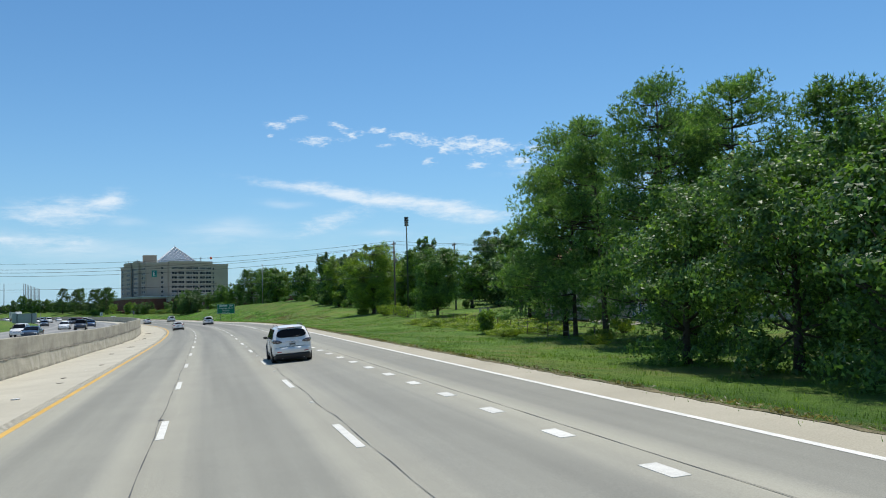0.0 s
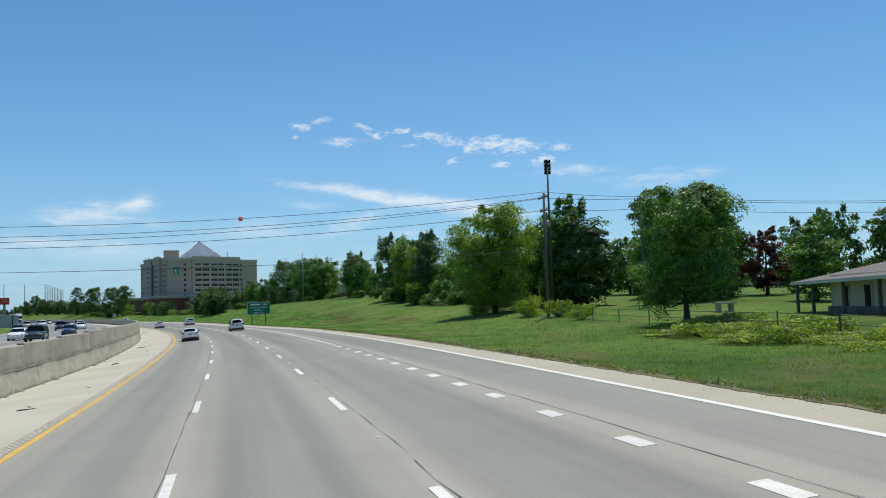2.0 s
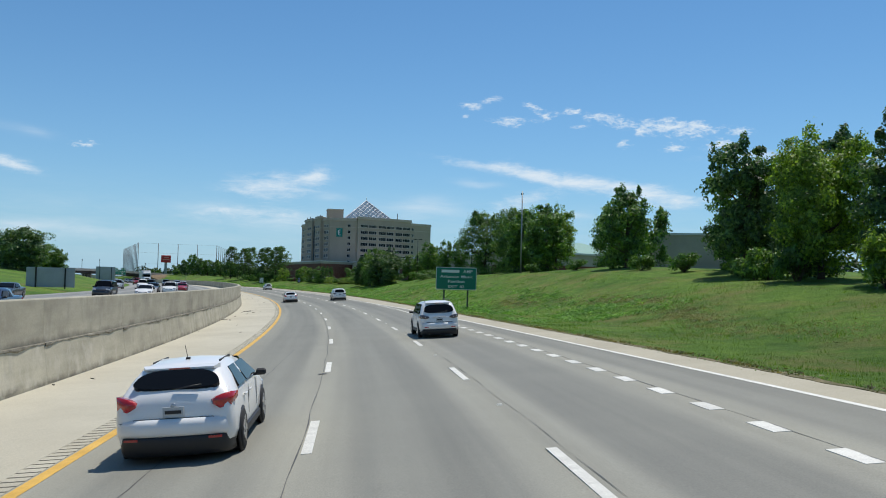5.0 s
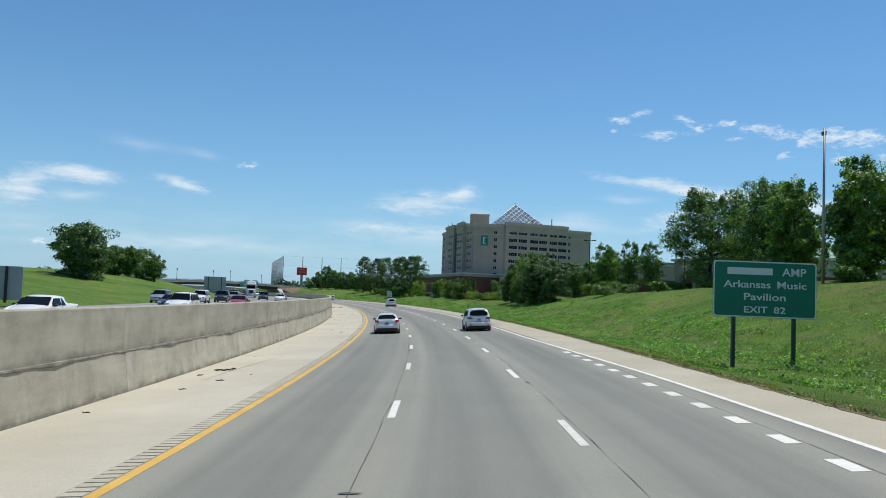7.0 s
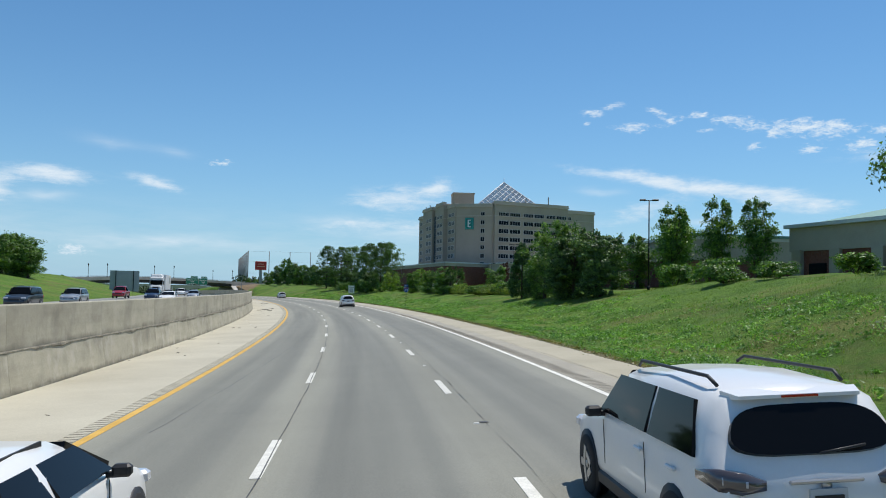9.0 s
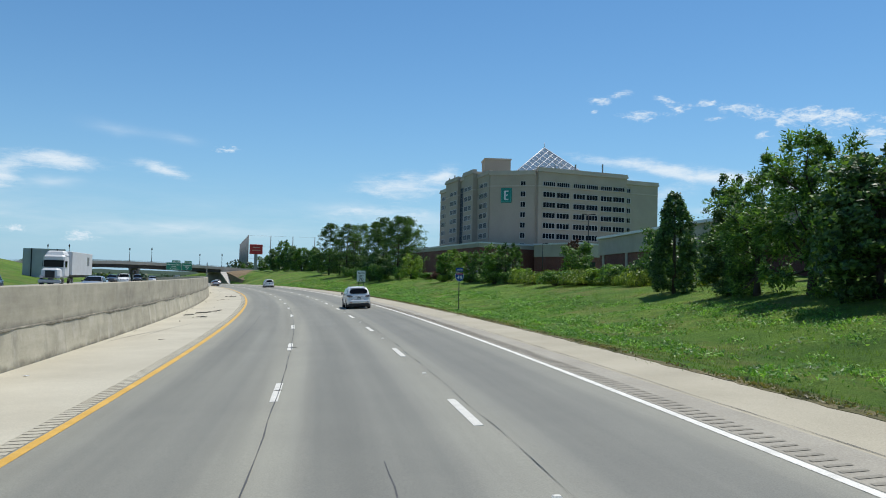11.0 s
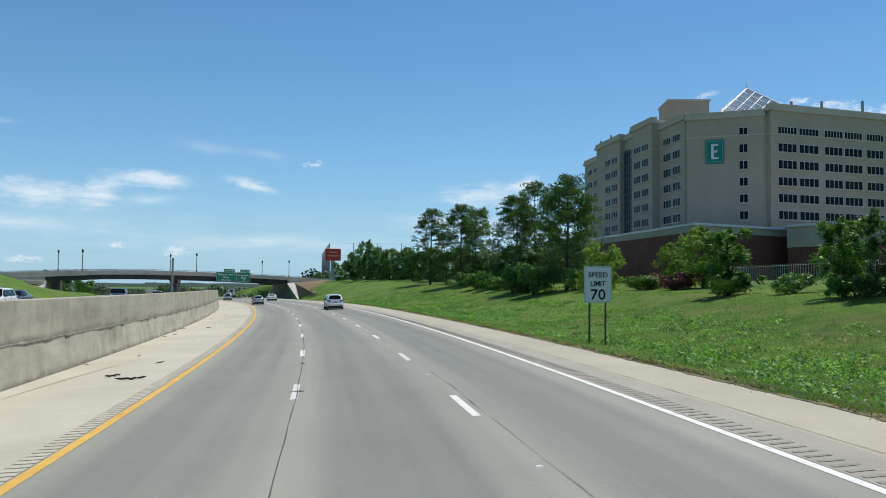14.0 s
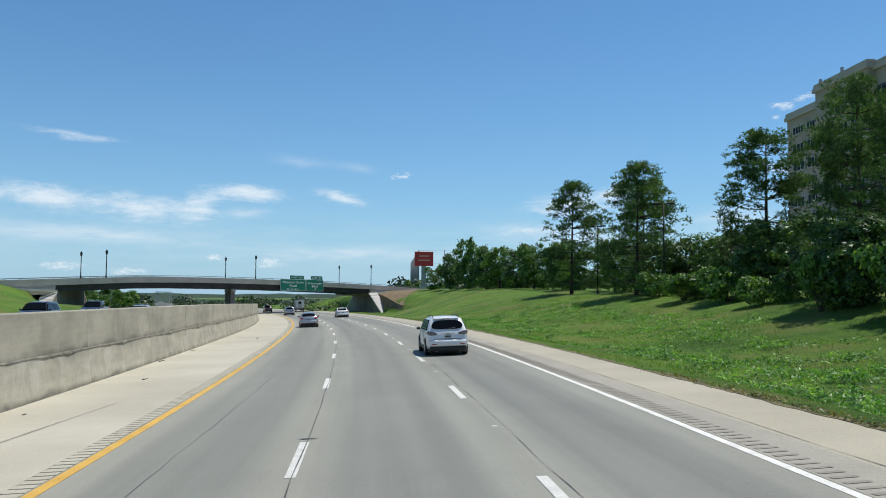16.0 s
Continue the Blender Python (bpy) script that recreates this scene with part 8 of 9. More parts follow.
def bridge_sign():
    ob = thing("overhead_sign", "pair of green overhead guide signs fixed to the bridge", "road sign")
    yaw = math.atan2(BD.y, BD.x)
    for u0, u1, lines, tab in ((45.0, 53.3, (("Pleasant Grove", 0.78, 1.9, 7.0), ("Road", 0.78, 1.05, 2.3), ("1 1/4 MILE", 0.5, 0.25, 3.8)), ("EXIT 81", 48.1, 52.7)), (53.45, 59.5, (("Promenade", 0.78, 1.75, 4.9), ("Blvd", 0.78, 0.95, 2.0)), ("EXIT 82", 55.1, 59.1))):
        m = Matrix.Translation(at_bridge((u0 + u1) / 2, -0.75, 3.2)) @ Matrix.Rotation(yaw, 4, "Z")
        w, h = u1 - u0, 2.95
        board = part("board", panel(w, h, 0, 0.06, 0.18), M["sign_green"], ob, m=m)
        part("border", panel(w - 0.06, h - 0.06, 0.03, 0.07, 0.17), M["sign_white"], board)
        part("field", panel(w - 0.2, h - 0.2, 0.1, 0.08, 0.15), M["sign_green"], board)
        for txt, size, z, wid in lines:
            lettering(txt, size, "sign_white", board, 0, z, -0.05, wid)
        name, a, b = tab
        t = part("exit_tab", panel(b - a, 0.85, h + 0.03, 0.06, 0.1), M["sign_green"], board)
        t.location.x = (a + b) / 2 - (u0 + u1) / 2
        lettering(name, 0.5, "sign_white", t, 0, h + 0.25, -0.04, (b - a) * 0.8)
        for x in (-w * 0.35, w * 0.35):
            part("bracket", Shape().box((x, 0.4, h * 0.6), (0.12, 0.8, 0.12)), M["steel"], board)
    arrow = Shape().rod((0.0, 0, 0.0), (0.62, 0, 0.52), 0.07, n=4).add([(0.75, -0.02, 0.66), (0.33, -0.02, 0.6), (0.66, -0.02, 0.22)], [(0, 1, 2)])
    last = [c for c in ob.children if c.name.startswith("board")][-1]
    part("arrow", arrow, M["sign_white"], last, m=Matrix.Translation((-0.3, -0.06, 0.2)))


bridge_sign()
soil = strip("bare_bank", 642, 684, 1.5, [(lambda k: lambda s: 26.6 + 0.45 * min(k, 4) + max(k - 4, 0) / 7 * np.clip((s - 642) * 0.5 - 1.5, 0.3, 13.0))(k) for k in range(12)], 0.1, M["soil"], 0.0, ground_z)
tagged(soil, "bare brown soil bank beside the bridge", "soil", kind="structure")


def rubbish():
    """Small debris along the inner shoulder."""
    shapes = []
    for k in range(4):
        sh = Shape()
        L = (0.55, 0.9, 0.35, 0.22)[k]
        pts = [(L * (i / 4 - 0.5), 0.05 * math.sin(i * 2.1 + k), 0.02 + 0.012 * math.sin(i * 1.7)) for i in range(5)]
        sh.tube(pts, [0.015, 0.035, 0.04, 0.03, 0.012], 5)
        shapes.append(sh.mesh("debris", M["debris"]))
    pale = Shape().box((0, 0, 0.03), (0.35, 0.22, 0.06), bevel=0.02).mesh("debris", M["sign_white"])
    r = np.random.default_rng(3)
    for k in range(110):
        s = float(r.uniform(4, 560))
        e = float(r.uniform(-8.1, -5.0)) if r.random() < 0.75 else float(wall_e(s)) + 0.25
        m = on_road(s, max(e, float(wall_e(s)) + 0.2), 0.0, float(r.uniform(0, 6.28))) @ Matrix.Scale(float(r.uniform(0.25, 0.85)), 4)
        ob = new("debris", pale if k % 9 == 0 else shapes[k % 4])
        ob.matrix_world = m
        tagged(ob, "small scrap of debris on the concrete shoulder", "debris", "shoulder debris")


rubbish()


def tyre_strip(s, e, turn, length):
    """A long curled shred of tyre tread."""
    pts = [(length * (i / 8 - 0.5), 0.12 * math.sin(i * 0.7 + s), 0.03 + 0.03 * abs(math.sin(i * 1.3 + e))) for i in range(9)]
    ob = thing("tyre_shred", "long curled shred of black tyre tread on the shoulder", "debris", on_road(s, e, 0.0, turn), "tyre shreds")
    part("tread", Shape().tube(pts, [0.012] + [0.034] * 7 + [0.012], 5), M["rubber"], ob)


for s, e, turn, length in ((371, -6.4, 0.9, 1.7), (373.5, -5.5, 1.0, 1.3), (368, -7.2, 0.5, 0.9), (364, -5.9, -0.4, 0.8), (416.4, -5.1, 0.3, 0.9), (149, -7.0, 0.4, 1.1), (118, -6.6, 1.1, 0.9), (417.6, -5.9, 0.4, 0.5), (228, -7.0, 0.6, 0.9)):
    tyre_strip(s, e, turn, length)

# ---- vehicles ----
def loft(stations, half):
    """A body skin: each station is y, belly, sill half-width factor, belt height, roof height, roof half-width."""
    vs, fs = [], []
    n = 11
    for y, zb, k, belt, roof, rw in stations:
        w = half * k
        ring = [(0, zb), (w * 0.8, zb), (w * 0.94, zb + 0.06), (w, zb + 0.22), (w * 1.0, (zb + belt) / 2 + 0.06), (w * 0.985, belt - 0.1), (w * 0.95, belt), ((w * 0.95 + rw) / 2 + 0.015, (belt + roof) / 2), (rw + 0.02, roof - 0.07), (rw - 0.12, roof - 0.01), (0, roof + 0.015)]
        vs += [(x, y, z) for x, z in ring] + [(-x, y, z) for x, z in ring[-2:0:-1]]
    m = 2 * n - 2
    for i in range(len(stations) - 1):
        fs += [(i * m + j, i * m + (j + 1) % m, (i + 1) * m + (j + 1) % m, (i + 1) * m + j) for j in range(m)]
    fs += [tuple(range(m - 1, -1, -1)), tuple((len(stations) - 1) * m + j for j in range(m))]
    return vs, fs, m


def wheel(parent, x, y, r, w, mats):
    side = 1 if x > 0 else -1
    t = part("wheel", Shape().lathe([(r * 0.62, -w / 2), (r * 0.93, -w / 2), (r, -w / 2 + 0.03), (r, w / 2 - 0.03), (r * 0.93, w / 2), (r * 0.62, w / 2)], n=20, axis="X"), M["rubber"], parent, m=Matrix.Translation((x, y, r)))
    rim = Shape().lathe([(r * 0.63, 0.0), (r * 0.6, 0.05), (r * 0.2, 0.03), (r * 0.14, 0.06), (0.02, 0.07)], n=20, axis="X")
    for k in range(5):
        a = 2 * math.pi * k / 5
        rim.box((0.055, math.cos(a) * r * 0.38, math.sin(a) * r * 0.38), (0.03, 0.09, r * 0.5), m=Matrix.Rotation(-a + math.pi / 2, 4, "X"))
    part("rim", rim, M["rim"], t, m=Matrix.Translation((side * (w / 2 - 0.06), 0, 0)) @ Matrix.Diagonal((side, 1, 1, 1)))




def quad(pts, thick=0.012):
    """A thin curved-edge plate through four corners, with its outward side given by their order."""
    p = [Vector(q) for q in pts]
    third = len(p) // 3
    nrm = (p[third] - p[0]).cross(p[-third] - p[0]).normalized()
    sh = Shape()
    a = [q + nrm * thick for q in p]
    b = [q - nrm * 0.03 for q in p]
    n = len(p)
    return sh.add(a + b, [tuple(range(n)), tuple(range(2 * n - 1, n - 1, -1))] + [(i, n + i, n + (i + 1) % n, (i + 1) % n) for i in range(n)])


def wrap_lamp(sections):
    """A lens that wraps round a corner: each section is x, y, low z, high z from the middle outwards."""
    sh = Shape()
    vs, fs = [], []
    for x, y, z0, z1 in sections:
        vs += [(x, y, z0), (x, y, z1), (x * 0.9, y + 0.09, z1 - 0.01), (x * 0.9, y + 0.09, z0 + 0.01)]
    for i in range(len(sections) - 1):
        for k in range(4):
            q = (4 * i + k, 4 * i + (k + 1) % 4, 4 * i + 4 + (k + 1) % 4, 4 * i + 4 + k)
            fs.append(q if sections[0][0] > 0 else q[::-1])
    n = 4 * (len(sections) - 1)
    fs += [(3, 2, 1, 0), (n, n + 1, n + 2, n + 3)] if sections[0][0] > 0 else [(0, 1, 2, 3), (n + 3, n + 2, n + 1, n)]
    return sh.add(vs, fs, True)


def bumper(W, y0, rows, front=False):
    """A bowed bumper: rows of height and how far it stands out, swept across the car."""
    vs, fs = [], []
    xs = [-0.97, -0.93, -0.84, -0.6, -0.3, 0, 0.3, 0.6, 0.84, 0.93, 0.97]
    ys = [0.46, 0.2, 0.06, 0.0, -0.03, -0.04, -0.03, 0.0, 0.06, 0.2, 0.46]
    sg = -1 if front else 1
    for x, dy in zip(xs, ys):
        for z, out in rows:
            vs.append((x * W, y0 + sg * (dy - out), z))
        vs += [(x * W * 0.9, y0 + sg * (dy + 0.2), rows[-1][0]), (x * W * 0.9, y0 + sg * (dy + 0.2), rows[0][0])]
    k = len(rows) + 2
    for i in range(len(xs) - 1):
        for j in range(k):
            q = (i * k + j, i * k + (j + 1) % k, (i + 1) * k + (j + 1) % k, (i + 1) * k + j)
            fs.append(q if front else q[::-1])
    return Shape().add(vs, fs, True)


def car(kind, paint, label, m, group="highway traffic"):
    """y runs ahead, the rear bumper at y = 0."""
    spec = {
        # length, half width, roof, belt, hood, wheel radius, tail rake, screen base, roof start, roof end, boot height or None, clearance
        "suv": (4.73, 0.92, 1.70, 1.08, 1.0, 0.37, 0.44, 3.35, 0.62, 2.75, None, 0.24),
        "hatch": (4.36, 0.91, 1.47, 1.0, 0.9, 0.33, 0.62, 3.15, 0.85, 2.35, None, 0.18),
        "sedan": (4.85, 0.91, 1.46, 0.95, 0.90, 0.33, 1.35, 3.45, 1.65, 2.75, 1.02, 0.17),
        "jeep": (4.6, 0.93, 1.82, 1.12, 1.07, 0.39, 0.2, 3.2, 0.3, 2.75, None, 0.28),
        "pickup": (5.8, 0.98, 1.88, 1.16, 1.12, 0.40, 2.2, 4.35, 2.3, 3.7, 1.18, 0.3),
    }[kind]
    L, W, roof, belt, hood, wr, rake, sb, r0, r1, boot, clr = spec
    ob = thing({"suv": "sport_utility_car", "hatch": "hatchback_car", "sedan": "saloon_car", "jeep": "sport_utility_car", "pickup": "pickup_truck"}[kind], label, "car", m, group)
    tail_z = boot if boot else belt
    lean = 0.87 if kind == "hatch" else 0.95 if kind == "suv" else 1.0
    st = [(0.0, clr + 0.24, 0.80, tail_z - 0.34, tail_z - 0.27, 0.66 * W * lean), (0.035, clr + 0.14, 0.90, tail_z - 0.16, tail_z - 0.1, 0.76 * W * lean), (0.10, clr + 0.07, 0.955, tail_z - 0.04, tail_z + 0.02, 0.82 * W * lean)]
    if boot:
        st += [(0.25, clr + 0.03, 0.985, boot - 0.02, boot + 0.03, 0.8 * W * lean), (rake * 0.6, clr, 1.0, boot, boot + 0.04, 0.78 * W * lean), (rake, clr, 1.0, boot, boot + 0.05, 0.78 * W * lean)]
    else:
        st += [(0.10 + (rake - 0.10) * 0.5, clr + 0.02, 0.985, belt, (belt + roof) / 2 - 0.01, 0.8 * W * lean), (rake, clr, 1.0, belt, roof - 0.07, 0.76 * W * lean)]
    st += [(r0, clr, 1.0, belt, roof - 0.03, 0.765 * W * lean), ((r0 + r1) / 2, clr, 1.0, belt, roof, 0.78 * W * lean), (r1, clr, 1.0, belt, roof - 0.05, 0.77 * W * lean), (sb, clr, 1.0, hood + 0.06, hood + 0.09, 0.8 * W * lean), ((sb + L) / 2, clr, 0.99, hood - 0.03, hood + 0.0, 0.8 * W * lean), (L - 0.3, clr + 0.03, 0.95, hood - 0.13, hood - 0.1, 0.76 * W * lean), (L - 0.06, clr + 0.08, 0.86, hood - 0.28, hood - 0.25, 0.68 * W), (L, clr + 0.16, 0.78, hood - 0.36, hood - 0.34, 0.6 * W)]
    vs, fs, _ = loft(st, W)
    part("body", Shape().add(vs, fs, True), M[paint], ob)
    # glass
    if not boot:
        def gate(t, x, lift=0.0):
            return (x, 0.10 + (rake - 0.10) * t, belt + 0.02 + (roof - 0.09 - belt) * t + lift)

        lo, hi = (0.10, 0.80) if kind == "suv" else (0.16, 0.82)
        wb, wt = (0.81 * W, 0.65 * W) if kind != "hatch" else (0.80 * W, 0.57 * W)
        pts = []
        for k in range(28):
            ca, sa = math.cos(2 * math.pi * k / 28 + math.pi), math.sin(2 * math.pi * k / 28 + math.pi)
            t = (lo + hi) / 2 + (hi - lo) / 2 * math.copysign(abs(sa) ** 0.75, sa)
            x = (wb + (wt - wb) * (t - lo) / (hi - lo)) * math.copysign(abs(ca) ** 0.5, ca)
            pts.append(gate(t, x))
        rear = part("rear_window", quad(pts, 0.045), M["car_glass"], ob)
        wy, wz = gate(lo, 0)[1:]
        part("wiper", Shape().rod((0.0, wy - 0.07, wz + 0.03), (0.4, wy - 0.05, wz + 0.08), 0.012, n=5), M["plastic"], rear)
        part("roof_spoiler", Shape().add([(-0.66 * W, rake + 0.1, roof - 0.045), (0.66 * W, rake + 0.1, roof - 0.045), (0.58 * W, rake - 0.1, roof - 0.075), (-0.58 * W, rake - 0.1, roof - 0.075), (-0.66 * W, rake + 0.1, roof - 0.12), (0.66 * W, rake + 0.1, roof - 0.12), (0.58 * W, rake - 0.1, roof - 0.105), (-0.58 * W, rake - 0.1, roof - 0.105)], [(0, 3, 2, 1), (4, 5, 6, 7), (2, 3, 7, 6), (1, 2, 6, 5), (3, 0, 4, 7), (0, 1, 5, 4)]), M[paint], ob)
        part("brake_light", Shape().box((0, rake - 0.1, roof - 0.09), (0.32, 0.02, 0.02)), M["tail"], ob)
    else:
        part("rear_window", quad([(-0.76 * W, rake + 0.0, boot + 0.07), (0.76 * W, rake + 0.0, boot + 0.07), (0.66 * W, r0 - 0.08, roof - 0.1), (-0.66 * W, r0 - 0.08, roof - 0.1)], 0.045), M["car_glass"], ob)
    part("windscreen", quad([(0.84 * W, sb + 0.0, hood + 0.13), (-0.84 * W, sb + 0.0, hood + 0.13), (-0.68 * W, r1 + 0.08, roof - 0.11), (0.68 * W, r1 + 0.08, roof - 0.11)], 0.03), M["car_glass"], ob)
    ws = [(r0 - (0.02 if not boot else -0.2), (r0 + r1) / 2 - 0.05), ((r0 + r1) / 2 + 0.05, r1 + 0.12)]
    for sx in (-1, 1):
        for i, (a, b) in enumerate(ws):
            a2 = a - (0.1 if i == 0 else 0.0)
            b2 = b + (0.42 if i == 1 else 0.0)
            xb, xt = 0.957 * W, 0.815 * W * (lean * 0.5 + 0.5 if kind == "suv" else lean * 0.8 + 0.2)
            pts = [(sx * xb, a2, belt + 0.03), (sx * xb, b2, belt + 0.03), (sx * xt, b, roof - 0.14), (sx * xt, a + (0.16 if i == 0 else 0), roof - 0.14)]
            part("side_window", quad(pts if sx > 0 else pts[::-1], 0.02), M["car_glass"], ob)
        arm = part("mirror", Shape().box((sx * (W + 0.09), r1 + 0.44, belt + 0.04), (0.18, 0.11, 0.12), bevel=0.045), M["plastic"], ob)
        part("mirror_arm", Shape().box((sx * (W - 0.01), r1 + 0.46, belt + 0.0), (0.1, 0.06, 0.05)), M["plastic"], arm)
        tl = {
            "suv": ((0.50, -0.005, 0.93, 1.0), (0.70, 0.0, 0.90, 1.07), (0.86, 0.09, 0.92, 1.09), (0.935, 0.36, 0.98, 1.05)),
            "hatch": ((0.60, 0.0, 0.86, 0.94), (0.69, 0.01, 0.80, 0.99), (0.85, 0.10, 0.83, 1.03), (0.922, 0.30, 0.93, 1.02)),
            "sedan": ((0.50, -0.015, 0.84, 0.9), (0.66, -0.005, 0.78, 0.93), (0.84, 0.09, 0.79, 0.94), (0.92, 0.34, 0.85, 0.93)),
            "jeep": ((0.68, -0.02, 0.82, 1.06), (0.82, 0.02, 0.8, 1.08), (0.93, 0.14, 0.82, 1.06)),
            "pickup": ((0.74, -0.02, 0.78, 1.14), (0.9, 0.02, 0.76, 1.16), (0.985, 0.2, 0.8, 1.14)),
        }[kind]
        lamp = part("tail_lamp", wrap_lamp([(sx * x, y - 0.012, z0, z1) for x, y, z0, z1 in tl]), M["smoked_lens"] if kind == "suv" else M["tail"], ob)
        if kind == "suv":
            (x0, y0, a0, b0), (x1, y1, a1, b1) = tl[1], tl[2]
            part("clear_lens", wrap_lamp([(sx * (x0 - 0.05), y0 - 0.02, (a0 + b0) / 2 - 0.03, (a0 + b0) / 2 + 0.02), (sx * (x1 - 0.03), y1 - 0.03, (a1 + b1) / 2 - 0.035, (a1 + b1) / 2 + 0.03)]), M["clear_lens"], lamp)
        part("headlamp", Shape().box((sx * 0.68, L - 0.14, hood - 0.22), (0.36, 0.2, 0.15), bevel=0.04), M["clear_lens"], ob)
        part("door_seam", Shape().box((sx * (W + 0.001), (r0 + r1) / 2, belt * 0.72), (0.007, 0.008, 0.5)).box((sx * (W + 0.001), r1 + 0.35, belt * 0.72), (0.007, 0.008, 0.5)), M["plastic"], ob)
        for hy in ((r0 + r1) / 2 + 0.14, r0 + 0.3):
            part("door_handle", Shape().box((sx * (W + 0.02), hy, belt - 0.14), (0.04, 0.2, 0.035), bevel=0.01), M[paint], ob)
        part("sill", Shape().box((sx * (W - 0.04), L / 2, clr + 0.08), (0.1, L * 0.44, 0.16), bevel=0.03), M["plastic"], ob)
        if kind in ("suv", "jeep"):
            part("roof_rail", Shape().tube([(sx * 0.62 * W, r0 + 0.05, roof - 0.02), (sx * 0.64 * W, r0 + 0.2, roof + 0.05), (sx * 0.64 * W, r1 - 0.15, roof + 0.04), (sx * 0.62 * W, r1, roof - 0.03)], [0.018] * 4, 6), M["plastic"], ob)
        for y in (0.19 * L, 0.81 * L):
            part("wheel_arch", Shape().lathe([(wr * 1.16, -0.03), (wr * 1.16, 0.015), (0.05, 0.016)], (0, 0, 0), 20, "X"), M["plastic"], ob, m=Matrix.Translation((sx * (W - 0.008), y, wr)) @ Matrix.Diagonal((sx, 1, 1, 1)))
            wheel(ob, sx * (W - 0.08), y, wr, 0.22, None)
    if kind == "hatch":
        part("rear_bumper", bumper(W, 0.0, [(clr + 0.24, 0.06), (clr + 0.3, 0.09), (clr + 0.42, 0.08), (clr + 0.5, 0.03)]), M[paint], ob)
        part("bumper_trim", bumper(0.97 * W, 0.0, [(clr - 0.06, -0.02), (clr + 0.02, 0.06), (clr + 0.2, 0.085), (clr + 0.245, 0.07)]), M["plastic"], ob, "black lower bumper insert")
    else:
        part("rear_bumper", bumper(W, 0.0, [(clr + 0.18, 0.05), (clr + 0.23, 0.09), (clr + 0.34, 0.11), (clr + 0.42, 0.1), (clr + 0.46, 0.03)]), M[paint], ob)
        part("bumper_trim", bumper(0.97 * W, 0.0, [(clr - 0.10, -0.06), (clr - 0.02, 0.04), (clr + 0.1, 0.07), (clr + 0.185, 0.065)]), M["plastic"], ob, "black lower bumper edge")
    part("front_bumper", bumper(W * 0.93, L, [(clr + 0.05, 0.0), (clr + 0.15, 0.06), (clr + 0.32, 0.08), (clr + 0.42, 0.02)], True), M[paint], ob)
    part("grille", Shape().box((0, L + 0.02, hood - 0.36), (0.9, 0.08, 0.16), bevel=0.02), M["plastic"], ob)
    pz = {"suv": 0.85, "hatch": 0.78, "sedan": 0.72, "jeep": 0.72, "pickup": 0.62}[kind]
    plate = part("number_plate", Shape().box((0, -0.028, pz), (0.31, 0.03, 0.15)), M["plate"], ob)
    part("plate_bar", Shape().box((0, -0.046, pz), (0.24, 0.01, 0.05)), M["plastic"], plate)
    if kind != "hatch":
        part("boot_trim", Shape().box((0, -0.018, pz + 0.13), (0.62, 0.035, 0.03), bevel=0.01), M["rim"], ob)
    part("badge", Shape().lathe([(0.045, 0.0), (0.04, -0.012), (0.005, -0.014)], (0, -0.01, tail_z - 0.13), 14, "Y"), M["rim"], ob)
    part("tailgate_seam", Shape().box((0, -0.012, clr + 0.50), (1.3 * W, 0.02, 0.014)), M["plastic"], ob)
    part("underbody", Shape().box((0, L / 2, clr + 0.06), (1.6 * W, L - 0.5, 0.14)), M["plastic"], ob)
    for sx in (-1, 1):
        if kind in ("suv", "hatch"):
            part("reflector", Shape().box((sx * 0.62, -0.09 if kind == "suv" else -0.085, clr + (0.27 if kind == "suv" else 0.21)), (0.2, 0.03, 0.035)), M["tail"], ob)
        if kind == "suv":
            part("exhaust", Shape().rod((sx * 0.5, -0.03, clr - 0.02), (sx * 0.5, 0.2, clr - 0.02), 0.035, n=8), M["rim"], ob)
        if kind == "hatch":
            part("roof_strip", Shape().box((sx * 0.53, (r0 + r1) / 2, roof - 0.045), (0.02, (r1 - r0) * 0.7, 0.05)), M["plastic"], ob)
    if kind == "hatch":
        part("aerial", Shape().rod((0, r0 + 0.35, roof), (0, r0 + 0.15, roof + 0.24), 0.006, n=5).box((0, r0 + 0.36, roof + 0.01), (0.06, 0.1, 0.04)), M["plastic"], ob)
    return ob


M["smoked_lens"] = plain("smoked_lamp_lens", (0.085, 0.07, 0.07), 0.12, 0.0, 0.04, 0.8, 0.8)
M["plate"] = plain("number_plate_sheet", (0.5, 0.52, 0.52), 0.5, 0.0, 0.05)


def on_opposite(s, e, turn=math.pi):
    x, y = plan(s, e)
    return Matrix.Translation((float(x), float(y), float(opp_z(s)))) @ Matrix.Rotation(heading(s) + turn, 4, "Z")


# one SUV and one hatchback, repeated where each fits the camera's view at some moment
car("suv", "car_white", "white sport utility car with dark rear glass and roof rails", on_road(481.6, 5.0))
car("suv", "car_white", "white sport utility car with smoked tail lamps in the middle lane, repeated for the view", on_road(257.7, 5.27))
car("suv", "car_white", "white sport utility car beside the dotted exit lane line, repeated for the view", on_road(178.5, 5.0))
car("suv", "car_white", "white sport utility car on the pale stretch of pavement, repeated for the view", on_road(39.9, 4.92))
car("suv", "car_white", "white sport utility car near the blue route marker, repeated for the view", on_road(369.6, 5.2))
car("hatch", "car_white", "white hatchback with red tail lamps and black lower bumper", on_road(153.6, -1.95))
car("hatch", "car_white", "white hatchback with red tail lamps in the inner lane, repeated for the view", on_road(256.5, -1.63))
car("hatch", "car_silver", "silver hatchback in the inner lane", on_road(529.0, -2.0))
